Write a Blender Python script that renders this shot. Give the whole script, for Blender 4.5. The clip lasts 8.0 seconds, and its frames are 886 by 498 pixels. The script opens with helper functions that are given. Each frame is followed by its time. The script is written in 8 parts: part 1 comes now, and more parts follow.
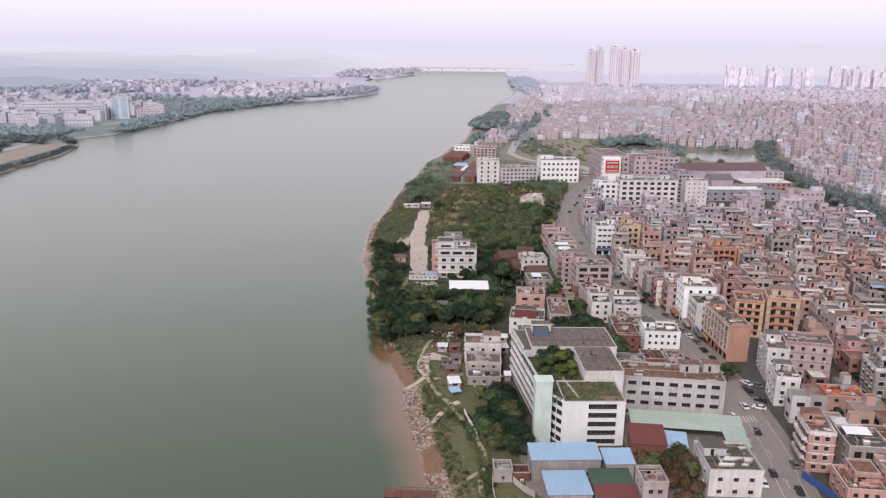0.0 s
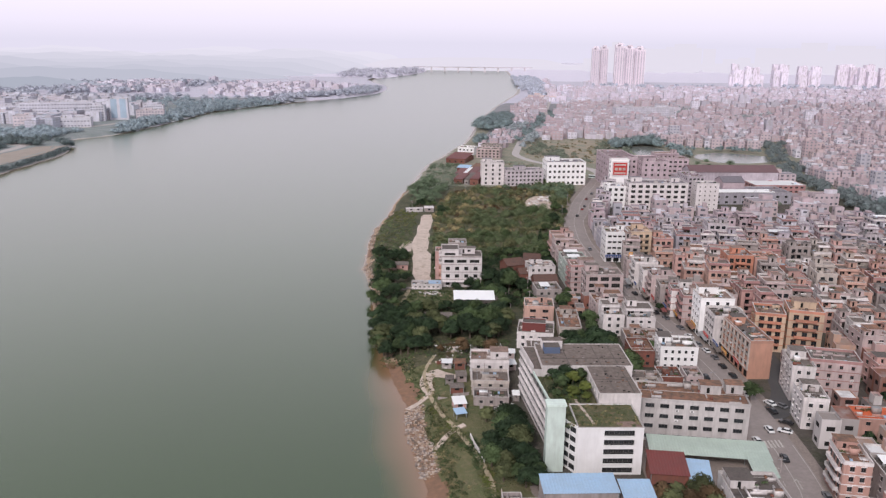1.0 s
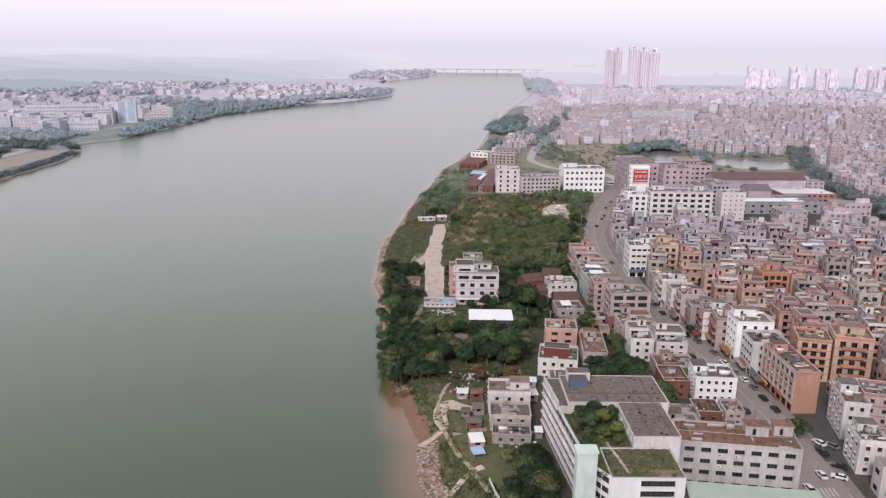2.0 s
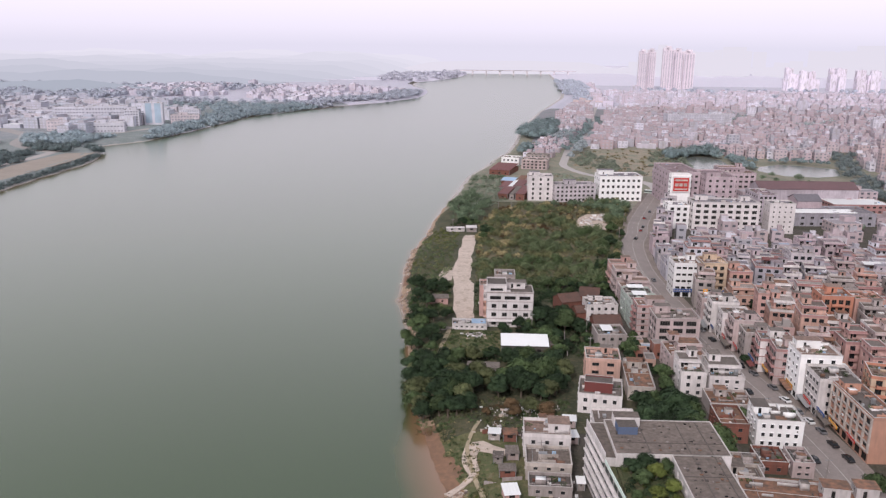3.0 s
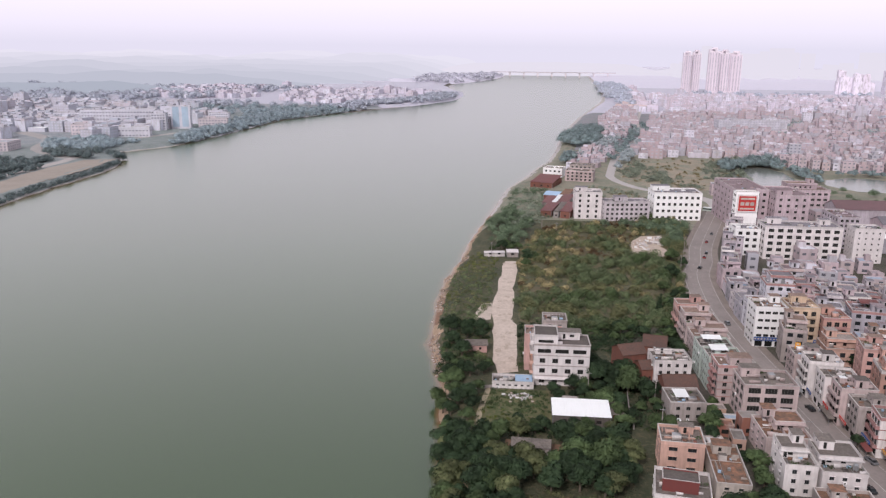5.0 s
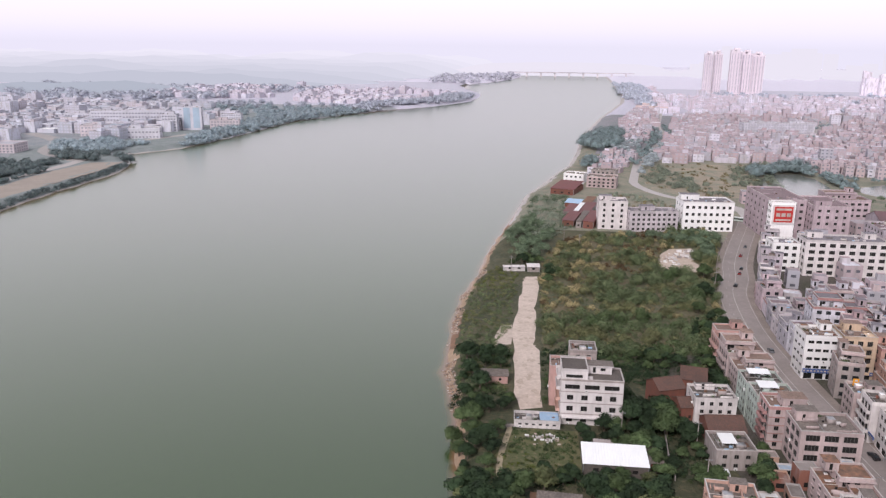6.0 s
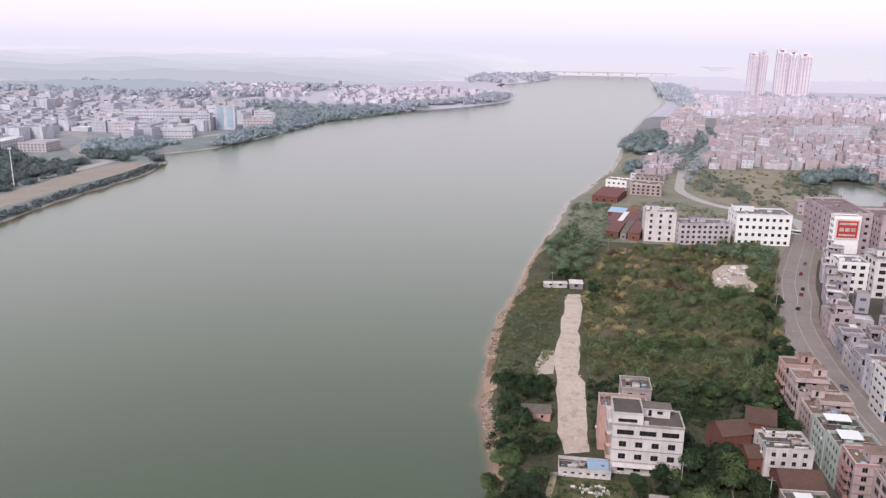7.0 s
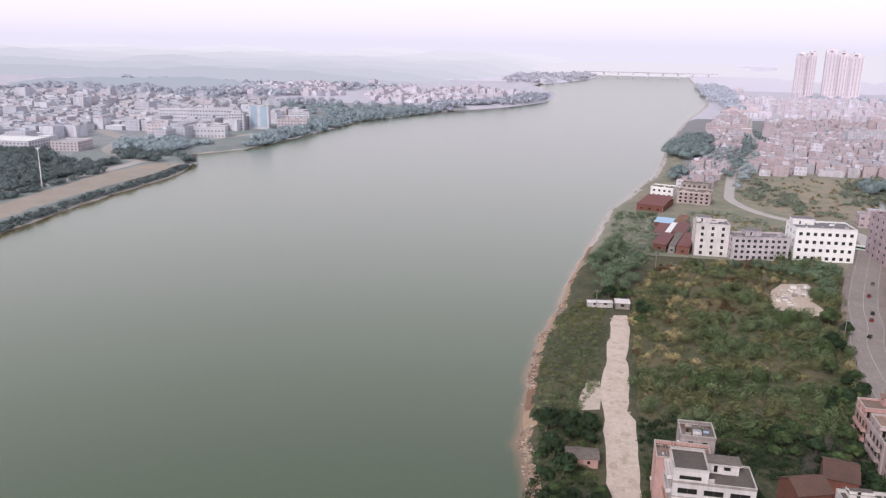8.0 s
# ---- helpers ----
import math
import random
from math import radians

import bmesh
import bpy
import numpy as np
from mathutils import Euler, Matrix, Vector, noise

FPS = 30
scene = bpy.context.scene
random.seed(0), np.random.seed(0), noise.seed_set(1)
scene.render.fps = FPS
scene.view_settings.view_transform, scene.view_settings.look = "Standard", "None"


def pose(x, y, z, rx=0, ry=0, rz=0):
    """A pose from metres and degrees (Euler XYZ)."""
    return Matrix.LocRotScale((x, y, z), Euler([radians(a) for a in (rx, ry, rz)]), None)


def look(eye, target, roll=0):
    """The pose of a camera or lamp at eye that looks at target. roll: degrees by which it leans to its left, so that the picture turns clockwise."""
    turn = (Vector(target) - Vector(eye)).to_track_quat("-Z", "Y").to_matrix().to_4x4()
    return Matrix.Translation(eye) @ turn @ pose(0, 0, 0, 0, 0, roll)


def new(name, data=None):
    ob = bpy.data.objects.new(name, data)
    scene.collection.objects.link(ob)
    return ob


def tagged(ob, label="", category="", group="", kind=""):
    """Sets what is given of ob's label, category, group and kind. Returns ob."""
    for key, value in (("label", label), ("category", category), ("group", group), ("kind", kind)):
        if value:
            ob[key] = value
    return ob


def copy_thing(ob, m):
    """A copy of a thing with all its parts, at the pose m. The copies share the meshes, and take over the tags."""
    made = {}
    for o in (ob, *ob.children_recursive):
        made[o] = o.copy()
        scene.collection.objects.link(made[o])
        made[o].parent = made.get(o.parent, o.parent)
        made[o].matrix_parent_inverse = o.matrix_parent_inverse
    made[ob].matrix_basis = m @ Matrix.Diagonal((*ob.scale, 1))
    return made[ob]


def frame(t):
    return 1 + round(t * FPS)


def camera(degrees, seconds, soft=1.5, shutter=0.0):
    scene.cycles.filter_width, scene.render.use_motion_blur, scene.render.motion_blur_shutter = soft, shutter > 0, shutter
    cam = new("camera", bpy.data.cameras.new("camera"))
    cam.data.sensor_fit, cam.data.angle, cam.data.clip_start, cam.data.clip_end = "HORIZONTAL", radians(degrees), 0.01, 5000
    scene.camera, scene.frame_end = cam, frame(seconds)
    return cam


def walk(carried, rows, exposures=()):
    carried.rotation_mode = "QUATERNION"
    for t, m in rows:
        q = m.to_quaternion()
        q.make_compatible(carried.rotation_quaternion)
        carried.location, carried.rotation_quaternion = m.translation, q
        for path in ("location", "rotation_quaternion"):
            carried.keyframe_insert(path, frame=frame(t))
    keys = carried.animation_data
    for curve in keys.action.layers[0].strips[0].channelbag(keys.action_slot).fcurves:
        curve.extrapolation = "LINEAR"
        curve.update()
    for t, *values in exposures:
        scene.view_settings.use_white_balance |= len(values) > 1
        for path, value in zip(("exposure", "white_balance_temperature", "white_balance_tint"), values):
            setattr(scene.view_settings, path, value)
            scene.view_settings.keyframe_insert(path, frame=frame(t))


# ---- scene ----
cam = camera(59.0, 8.0, soft=1.3)
PATH = [
    (0, (-0.15, 2.64, 119.76), (10.05, 389.45, 18.41), 0.70),
    (0.5, (-0.01, 9.85, 119.53), (9.39, 396.62, 17.94), 0.70),
    (1, (-0.29, 19.11, 119.87), (8.50, 405.84, 18.09), 0.60),
    (1.5, (-0.74, 29.90, 119.77), (7.86, 416.79, 18.55), 0.60),
    (2, (-1.45, 42.51, 120.09), (1.75, 429.55, 19.13), 0.60),
    (2.1, (-1.56, 44.93, 120.17), (-1.47, 431.97, 19.19), 0.60),
    (2.2, (-1.67, 47.35, 120.24), (-7.27, 434.35, 19.24), 0.60),
    (3.3, (-2.88, 77.14, 120.57), (-15.36, 464.10, 20.06), 0.60),
    (3.5, (-3.11, 82.60, 120.63), (-17.91, 469.51, 20.20), 0.60),
    (4, (-4.11, 95.85, 121.01), (-23.92, 482.54, 20.59), 0.60),
    (4.5, (-4.97, 109.48, 121.25), (-29.16, 495.92, 20.89), 0.60),
    (5.2, (-6.81, 129.24, 121.45), (-36.41, 515.29, 20.99), 0.65),
    (6, (-9.13, 151.80, 121.71), (-44.92, 537.29, 21.14), 0.70),
    (6.5, (-10.95, 165.23, 122.07), (-53.74, 549.96, 21.29), 0.70),
    (7, (-13.19, 178.73, 122.31), (-65.98, 562.06, 20.93), 0.90),
    (7.25, (-14.41, 185.21, 122.61), (-74.63, 567.32, 20.82), 0.95),
    (7.5, (-15.63, 191.66, 122.89), (-82.03, 572.64, 20.70), 1.00),
    (7.7, (-16.55, 197.11, 122.80), (-85.61, 577.62, 20.61), 1.04),
    (7.85, (-17.24, 201.18, 122.72), (-86.77, 581.61, 20.53), 1.07),
    (8, (-17.93, 205.24, 122.64), (-87.92, 585.58, 20.45), 1.10),
]
walk(cam, [(t, look(eye, target, roll)) for t, eye, target, roll in PATH], [(0, -0.02), (4.7, -0.02), (6.0, 0.08), (8, 0.09)])

# ---- light ----
world = bpy.data.worlds.new("hazy_sky")
scene.world = world
world.use_nodes = True
wn, wl = world.node_tree.nodes, world.node_tree.links
wn.clear()
w_out, w_bg = wn.new("ShaderNodeOutputWorld"), wn.new("ShaderNodeBackground")
sky = wn.new("ShaderNodeTexSky")
sky.sky_type, sky.sun_disc = "NISHITA", False
sky.sun_elevation, sky.sun_rotation = radians(40), radians(202)
sky.air_density, sky.dust_density, sky.ozone_density = 1.6, 6.0, 1.0
w_co, w_sep, w_ramp = wn.new("ShaderNodeTexCoord"), wn.new("ShaderNodeSeparateXYZ"), wn.new("ShaderNodeValToRGB")
wl.new(w_co.outputs["Generated"], w_sep.inputs[0])
wl.new(w_sep.outputs["Z"], w_ramp.inputs[0])
ramp = w_ramp.color_ramp
ramp.elements[0].position, ramp.elements[0].color = 0.0, (0.83, 0.79, 0.95, 1)
ramp.elements[1].position, ramp.elements[1].color = 0.055, (1.07, 0.985, 1.15, 1)
e_mid = ramp.elements.new(0.02)
e_mid.color = (0.95, 0.885, 1.05, 1)
e_high = ramp.elements.new(0.24)
e_high.color = (1.16, 1.10, 1.22, 1)
e_top = ramp.elements.new(0.52)
e_top.color = (0.46, 0.47, 0.54, 1)
w_scale = wn.new("ShaderNodeVectorMath")
w_scale.operation = "SCALE"
w_scale.inputs["Scale"].default_value = 0.12
wl.new(sky.outputs[0], w_scale.inputs[0])
w_mix = wn.new("ShaderNodeMix")
w_mix.data_type = "RGBA"
w_mix.inputs[0].default_value = 0.96          # thick haze over the blue sky
wl.new(w_scale.outputs[0], w_mix.inputs[6])
wl.new(w_ramp.outputs[0], w_mix.inputs[7])
wl.new(w_mix.outputs[2], w_bg.inputs[0])
w_bg.inputs[1].default_value = 1.0
wl.new(w_bg.outputs[0], w_out.inputs[0])

sun = new("sun", bpy.data.lights.new("sun", "SUN"))
sun.data.energy, sun.data.angle, sun.data.color = 2.3, radians(14), (1.0, 0.93, 0.935)
sun.matrix_world = look((0, 0, 500), (230, 560, 0))


# ---- materials ----
def node_mat(name):
    m = bpy.data.materials.new(name)
    m.use_nodes = True
    n = m.node_tree.nodes
    return m, n, m.node_tree.links, n["Principled BSDF"]


def mixed(n, l, fac, a, b):
    """A colour mix node; fac is a socket or number, a and b sockets or colours."""
    k = n.new("ShaderNodeMix")
    k.data_type = "RGBA"
    for i, v in ((0, fac), (6, a), (7, b)):
        if isinstance(v, (int, float)):
            k.inputs[i].default_value = v
        elif isinstance(v, tuple):
            k.inputs[i].default_value = (*v, 1)
        else:
            l.new(v, k.inputs[i])
    return k.outputs[2]


def noise_at(n, l, scale, stretch=(1, 1, 1), detail=4, lo=0.35, hi=0.7, rough=0.6):
    """World-space noise, remapped to 0..1 between lo and hi."""
    g = n.new("ShaderNodeNewGeometry")
    mp = n.new("ShaderNodeMapping")
    mp.inputs["Scale"].default_value = stretch
    l.new(g.outputs["Position"], mp.inputs[0])
    t = n.new("ShaderNodeTexNoise")
    t.inputs["Scale"].default_value, t.inputs["Detail"].default_value, t.inputs["Roughness"].default_value = scale, detail, rough
    l.new(mp.outputs[0], t.inputs["Vector"])
    r = n.new("ShaderNodeMapRange")
    r.inputs[1].default_value, r.inputs[2].default_value = lo, hi
    l.new(t.outputs[0], r.inputs[0])
    return r.outputs[0]


def bumped(n, l, bsdf, height, strength, distance):
    b = n.new("ShaderNodeBump")
    b.inputs["Strength"].default_value, b.inputs["Distance"].default_value = strength, distance
    l.new(height, b.inputs["Height"])
    l.new(b.outputs[0], bsdf.inputs["Normal"])


def surface(name, col, dirt=(0.115, 0.098, 0.085), amount=0.45, rough=0.85, streaks=True, vary=0.12, big=0.12, fine=1.6, bump=0.25, metal=0.0):
    """Weathered plaster, concrete or sheet: broad patches, fine grain, and streaks that run down walls."""
    m, n, l, b = node_mat(name)
    patch = noise_at(n, l, big, lo=0.4, hi=0.72)
    grain = noise_at(n, l, fine, lo=0.3, hi=0.75, detail=6)
    wear = min(0.45, 0.05 + 0.9 * amount)
    c = mixed(n, l, patch, col, tuple((1 - wear) * v + wear * d for v, d in zip(col, dirt)))
    k = n.new("ShaderNodeMath")
    k.operation = "MULTIPLY"
    if streaks:
        st = noise_at(n, l, 1.1, (1, 1, 0.16), lo=0.42, hi=0.74, detail=6)
        l.new(st, k.inputs[0])
    else:
        l.new(grain, k.inputs[0])
    k.inputs[1].default_value = amount
    c = mixed(n, l, k.outputs[0], c, dirt)
    info = n.new("ShaderNodeObjectInfo")
    hs = n.new("ShaderNodeHueSaturation")
    mr = n.new("ShaderNodeMapRange")
    mr.inputs[3].default_value, mr.inputs[4].default_value = 1 - vary, 1 + vary
    l.new(info.outputs["Random"], mr.inputs[0])
    l.new(mr.outputs[0], hs.inputs["Value"])
    l.new(c, hs.inputs["Color"])
    l.new(hs.outputs[0], b.inputs["Base Color"])
    b.inputs["Roughness"].default_value, b.inputs["Metallic"].default_value = rough, metal
    bumped(n, l, b, grain, bump, 0.05)
    return m


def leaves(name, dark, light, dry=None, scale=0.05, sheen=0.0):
    """Foliage: each clump its own tint between dark and light, with drifts of drier growth."""
    m, n, l, b = node_mat(name)
    g = n.new("ShaderNodeNewGeometry")
    tint = n.new("ShaderNodeMix")
    tint.inputs[0].default_value = 0.62
    l.new(g.outputs["Random Per Island"], tint.inputs[2])
    l.new(noise_at(n, l, 0.42, lo=0.3, hi=0.7, detail=3), tint.inputs[3])
    c = mixed(n, l, tint.outputs[0], dark, light)
    if dry:
        c = mixed(n, l, noise_at(n, l, scale, lo=0.5, hi=0.62), c, dry)
    info = n.new("ShaderNodeObjectInfo")
    hs = n.new("ShaderNodeHueSaturation")
    mr = n.new("ShaderNodeMapRange")
    mr.inputs[3].default_value, mr.inputs[4].default_value = 0.75, 1.3
    l.new(info.outputs["Random"], mr.inputs[0])
    drift = n.new("ShaderNodeMapRange")
    drift.inputs[3].default_value, drift.inputs[4].default_value = 0.62, 1.35
    l.new(noise_at(n, l, 0.2, lo=0.33, hi=0.67, detail=2), drift.inputs[0])
    k = n.new("ShaderNodeMath")
    k.operation = "MULTIPLY"
    l.new(mr.outputs[0], k.inputs[0])
    l.new(drift.outputs[0], k.inputs[1])
    l.new(k.outputs[0], hs.inputs["Value"])
    l.new(c, hs.inputs["Color"])
    l.new(hs.outputs[0], b.inputs["Base Color"])
    # sheen above zero whitens far leaves, standing in for haze
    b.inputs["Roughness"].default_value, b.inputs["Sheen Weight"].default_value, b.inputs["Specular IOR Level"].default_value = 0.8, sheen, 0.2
    return m


WHITE = surface("white_plaster", (0.74, 0.69, 0.68), amount=0.3)
OFFWHITE = surface("off_white_paint", (0.70, 0.65, 0.645), amount=0.22)
BRIGHT = surface("fresh_white_paint", (0.88, 0.865, 0.86), amount=0.08)
CREAM = surface("cream_plaster", (0.54, 0.475, 0.43), amount=0.38)
LIGHT_GREY = surface("light_grey_paint", (0.55, 0.515, 0.505), amount=0.35)
GREY = surface("grey_render", (0.41, 0.355, 0.34), amount=0.5)
PALE = surface("pale_pink_tile", (0.54, 0.43, 0.42), amount=0.35)
PINK = surface("pink_tile", (0.60, 0.37, 0.335), amount=0.33)
SALMON = surface("salmon_tile", (0.56, 0.33, 0.275), amount=0.33)
ORANGE = surface("orange_tile", (0.54, 0.235, 0.155), amount=0.28)
TAN = surface("tan_plaster", (0.49, 0.265, 0.19), amount=0.25)
YELLOW = surface("yellow_tile", (0.60, 0.45, 0.325), amount=0.3)
TEAL = surface("pale_green_tile", (0.50, 0.57, 0.52), amount=0.32)
MINT = surface("mint_paint", (0.68, 0.79, 0.72), amount=0.2)
APRICOT = surface("apricot_tile", (0.60, 0.38, 0.31), amount=0.35)
ROSE = surface("rose_tile", (0.42, 0.23, 0.22), amount=0.3)
COPING = surface("pale_cement_coping", (0.66, 0.61, 0.585), dirt=(0.2, 0.18, 0.17), amount=0.55, streaks=False, fine=1.0)
BRICK = surface("old_brick", (0.235, 0.085, 0.06), dirt=(0.08, 0.06, 0.05), amount=0.5, bump=0.6, fine=3.0)
ROOF_DARK = surface("dark_roof_concrete", (0.15, 0.125, 0.112), dirt=(0.05, 0.042, 0.038), amount=0.65, streaks=False, big=0.22)
ROOF_OLD = surface("old_patched_roof", (0.225, 0.18, 0.155), dirt=(0.065, 0.053, 0.045), amount=0.85, streaks=False, big=0.5, fine=0.8)
ROOF_GREY = surface("roof_concrete", (0.25, 0.208, 0.183), dirt=(0.06, 0.054, 0.048), amount=0.85, streaks=False, big=0.25)
ROOF_PALE = surface("pale_heat_tiles", (0.42, 0.36, 0.33), dirt=(0.12, 0.105, 0.095), amount=0.75, streaks=False, big=0.3)
ROOF_TAN = surface("tan_roof_tile", (0.36, 0.24, 0.19), dirt=(0.08, 0.062, 0.053), amount=0.8, streaks=False, big=0.25)
ROOF_RUST = surface("rusty_roof", (0.33, 0.16, 0.098), dirt=(0.075, 0.062, 0.05), amount=0.95, streaks=False, big=0.35, fine=0.7)
TILE_RED = surface("red_roof_tiles", (0.165, 0.082, 0.062), dirt=(0.06, 0.05, 0.045), amount=0.75, streaks=False, big=0.3, bump=0.8)
TILE_ORANGE = surface("orange_roof_tiles", (0.62, 0.12, 0.04), dirt=(0.2, 0.08, 0.05), amount=0.3, streaks=False, bump=0.6)
METAL_BLUE = surface("blue_sheet_metal", (0.36, 0.53, 0.72), dirt=(0.30, 0.36, 0.42), amount=0.35, rough=0.5, streaks=False)
METAL_RED = surface("red_sheet_metal", (0.20, 0.045, 0.04), dirt=(0.10, 0.05, 0.045), amount=0.45, rough=0.55, streaks=False)
METAL_GREEN = surface("green_canopy_sheet", (0.53, 0.63, 0.55), dirt=(0.32, 0.38, 0.33), amount=0.4, rough=0.5, streaks=False)
METAL_DARKGREEN = surface("dark_green_sheet", (0.05, 0.11, 0.07), dirt=(0.08, 0.09, 0.07), amount=0.4, rough=0.5, streaks=False)
METAL_WHITE = surface("white_sheet_metal", (0.86, 0.86, 0.86), dirt=(0.6, 0.6, 0.58), amount=0.15, rough=0.5, streaks=False)
RED_PAINT = surface("red_paint", (0.55, 0.035, 0.03), amount=0.15, streaks=False)
YELLOW_PAINT = surface("amber_paint", (0.75, 0.33, 0.02), amount=0.15, streaks=False)
BLUE_PAINT = surface("blue_paint", (0.03, 0.09, 0.30), amount=0.15, streaks=False)
DULL_BLUE = surface("faded_blue_tarpaulin", (0.085, 0.14, 0.26), amount=0.35, streaks=False)
SKY_BLUE = surface("sky_blue_cladding", (0.46, 0.58, 0.70), amount=0.12)
ASPHALT = surface("worn_concrete_road", (0.375, 0.32, 0.30), dirt=(0.20, 0.175, 0.165), amount=0.5, streaks=False, big=0.08, fine=0.9)
TARMAC = surface("dark_tarmac", (0.062, 0.062, 0.066), dirt=(0.11, 0.10, 0.09), amount=0.4, streaks=False, big=0.1, fine=0.9)
PAVING = surface("dusty_paving", (0.295, 0.24, 0.215), dirt=(0.12, 0.105, 0.09), amount=0.65, streaks=False, big=0.15)
MARKING = surface("road_paint", (0.60, 0.56, 0.52), amount=0.4, streaks=False)
TRACK = surface("pale_dirt_track", (0.66, 0.555, 0.485), dirt=(0.36, 0.28, 0.22), amount=0.6, streaks=False, big=0.25, fine=0.8)
PALE_TRAIL = surface("pale_trodden_earth", (0.43, 0.36, 0.25), dirt=(0.24, 0.19, 0.12), amount=0.6, streaks=False, big=0.25, fine=0.8)
SOIL = surface("bare_soil", (0.27, 0.15, 0.092), dirt=(0.12, 0.08, 0.055), amount=0.65, streaks=False, big=0.2, fine=0.7)
SAND = surface("river_sand", (0.40, 0.285, 0.195), dirt=(0.22, 0.155, 0.105), amount=0.6, streaks=False, big=0.2, fine=0.8)
SANDY = surface("pale_sandy_earth", (0.55, 0.45, 0.38), dirt=(0.33, 0.26, 0.20), amount=0.6, streaks=False, big=0.2, fine=0.8)
MUD = surface("tidal_mud", (0.38, 0.32, 0.275), dirt=(0.25, 0.22, 0.19), amount=0.5, streaks=False, big=0.05, fine=0.3)
# Far-house paints with distance haze mixed into the wall and roof colours
HAZED_WALLS = [surface("hazed_wall_" + k, c, amount=0.4) for k, c in (("pink_tile", (0.54, 0.43, 0.465)), ("pale_tile", (0.55, 0.485, 0.535)), ("salmon_tile", (0.54, 0.385, 0.40)), ("white_plaster", (0.68, 0.665, 0.73)), ("grey_render", (0.42, 0.40, 0.45)), ("cream_plaster", (0.58, 0.525, 0.555)))]
HAZED_ROOFS = [surface("dusty_" + k, c, dirt=(0.11, 0.10, 0.115), amount=0.75, streaks=False, big=0.3) for k, c in (("grey_deck", (0.27, 0.245, 0.265)), ("tan_deck", (0.35, 0.27, 0.28)), ("dark_deck", (0.20, 0.185, 0.205)), ("pale_deck", (0.42, 0.385, 0.41)), ("rust_deck", (0.31, 0.21, 0.215)))]
BARK = surface("bark", (0.12, 0.09, 0.065), streaks=True, amount=0.5)
FRAME = surface("aluminium_frame", (0.13, 0.125, 0.12), amount=0.2, rough=0.45)
STEEL = surface("galvanised_steel", (0.42, 0.43, 0.44), amount=0.3, rough=0.4, metal=0.6)
RUBBER = surface("tyre_rubber", (0.03, 0.03, 0.03), amount=0.1, streaks=False)
LEAF_DARK = leaves("dark_leaves", (0.017, 0.032, 0.017), (0.048, 0.076, 0.036))
LEAF_MID = leaves("green_leaves", (0.040, 0.066, 0.028), (0.105, 0.145, 0.062))
LEAF_LIGHT = leaves("bright_leaves", (0.07, 0.095, 0.022), (0.16, 0.18, 0.05))
LEAF_OLIVE = leaves("olive_leaves", (0.100, 0.112, 0.052), (0.235, 0.235, 0.115))
LEAF_SAGE = leaves("sage_leaves", (0.060, 0.075, 0.034), (0.145, 0.155, 0.072))
LEAF_DRY = leaves("dry_reeds", (0.19, 0.16, 0.082), (0.36, 0.30, 0.165))
LEAF_RUST = leaves("rusty_dry_leaves", (0.085, 0.055, 0.030), (0.17, 0.11, 0.06))
# The next six leaf colours have blue-grey distance haze mixed in
LEAF_FAR = leaves("hazed_far_leaves", (0.40, 0.425, 0.50), (0.45, 0.47, 0.545), sheen=0.3)
LEAF_HAZED = leaves("dusty_leaves", (0.20, 0.235, 0.25), (0.26, 0.29, 0.30), sheen=0.3)
LEAF_BLUE = leaves("hazed_blue_green_leaves", (0.115, 0.16, 0.165), (0.18, 0.225, 0.225), sheen=0.2)
LEAF_WEST = leaves("hazed_west_bank_leaves", (0.26, 0.325, 0.36), (0.31, 0.375, 0.41), sheen=0.3)
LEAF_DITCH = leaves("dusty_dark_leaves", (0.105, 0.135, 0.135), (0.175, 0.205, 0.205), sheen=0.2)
LEAF_MIST = leaves("haze_faded_leaves", (0.66, 0.655, 0.755), (0.71, 0.70, 0.80), sheen=0.3)
# green lifted and dulled to hold the haze beyond the plot
LEAF_HAZY = leaves("hazed_green_leaves", (0.080, 0.118, 0.075), (0.165, 0.212, 0.130))
LEAF_SCRUB = leaves("scrub_leaves", (0.072, 0.105, 0.050), (0.19, 0.225, 0.115))
# bush green with some of the haze painted in
LEAF_MEADOW = leaves("hazed_meadow_bush_leaves", (0.155, 0.19, 0.15), (0.26, 0.285, 0.215))


def grass_mat(name, a, b, c):
    m, n, l, s = node_mat(name)
    k = mixed(n, l, noise_at(n, l, 0.07, lo=0.42, hi=0.6), a, b)
    k = mixed(n, l, noise_at(n, l, 0.6, lo=0.5, hi=0.75, detail=6), k, c)
    l.new(k, s.inputs["Base Color"])
    s.inputs["Roughness"].default_value = 0.9
    bumped(n, l, s, noise_at(n, l, 1.2, detail=6), 0.8, 0.5)
    return m


GRASS = grass_mat("rough_grass", (0.056, 0.066, 0.034), (0.10, 0.095, 0.052), (0.17, 0.135, 0.08))
FIELD_GRASS = grass_mat("overgrown_field_grass", (0.092, 0.10, 0.052), (0.16, 0.135, 0.08), (0.22, 0.17, 0.105))
BANK_GRASS = grass_mat("green_bank_grass", (0.105, 0.12, 0.048), (0.15, 0.145, 0.066), (0.22, 0.18, 0.105))
MEADOW = grass_mat("dry_meadow", (0.36, 0.30, 0.225), (0.25, 0.255, 0.19), (0.42, 0.34, 0.27))
# Far ground from here to FAINT_PLAIN: haze painted in, stronger with distance
WEST_GRASS = grass_mat("hazed_west_bank_grass", (0.235, 0.275, 0.265), (0.28, 0.31, 0.31), (0.36, 0.35, 0.35))
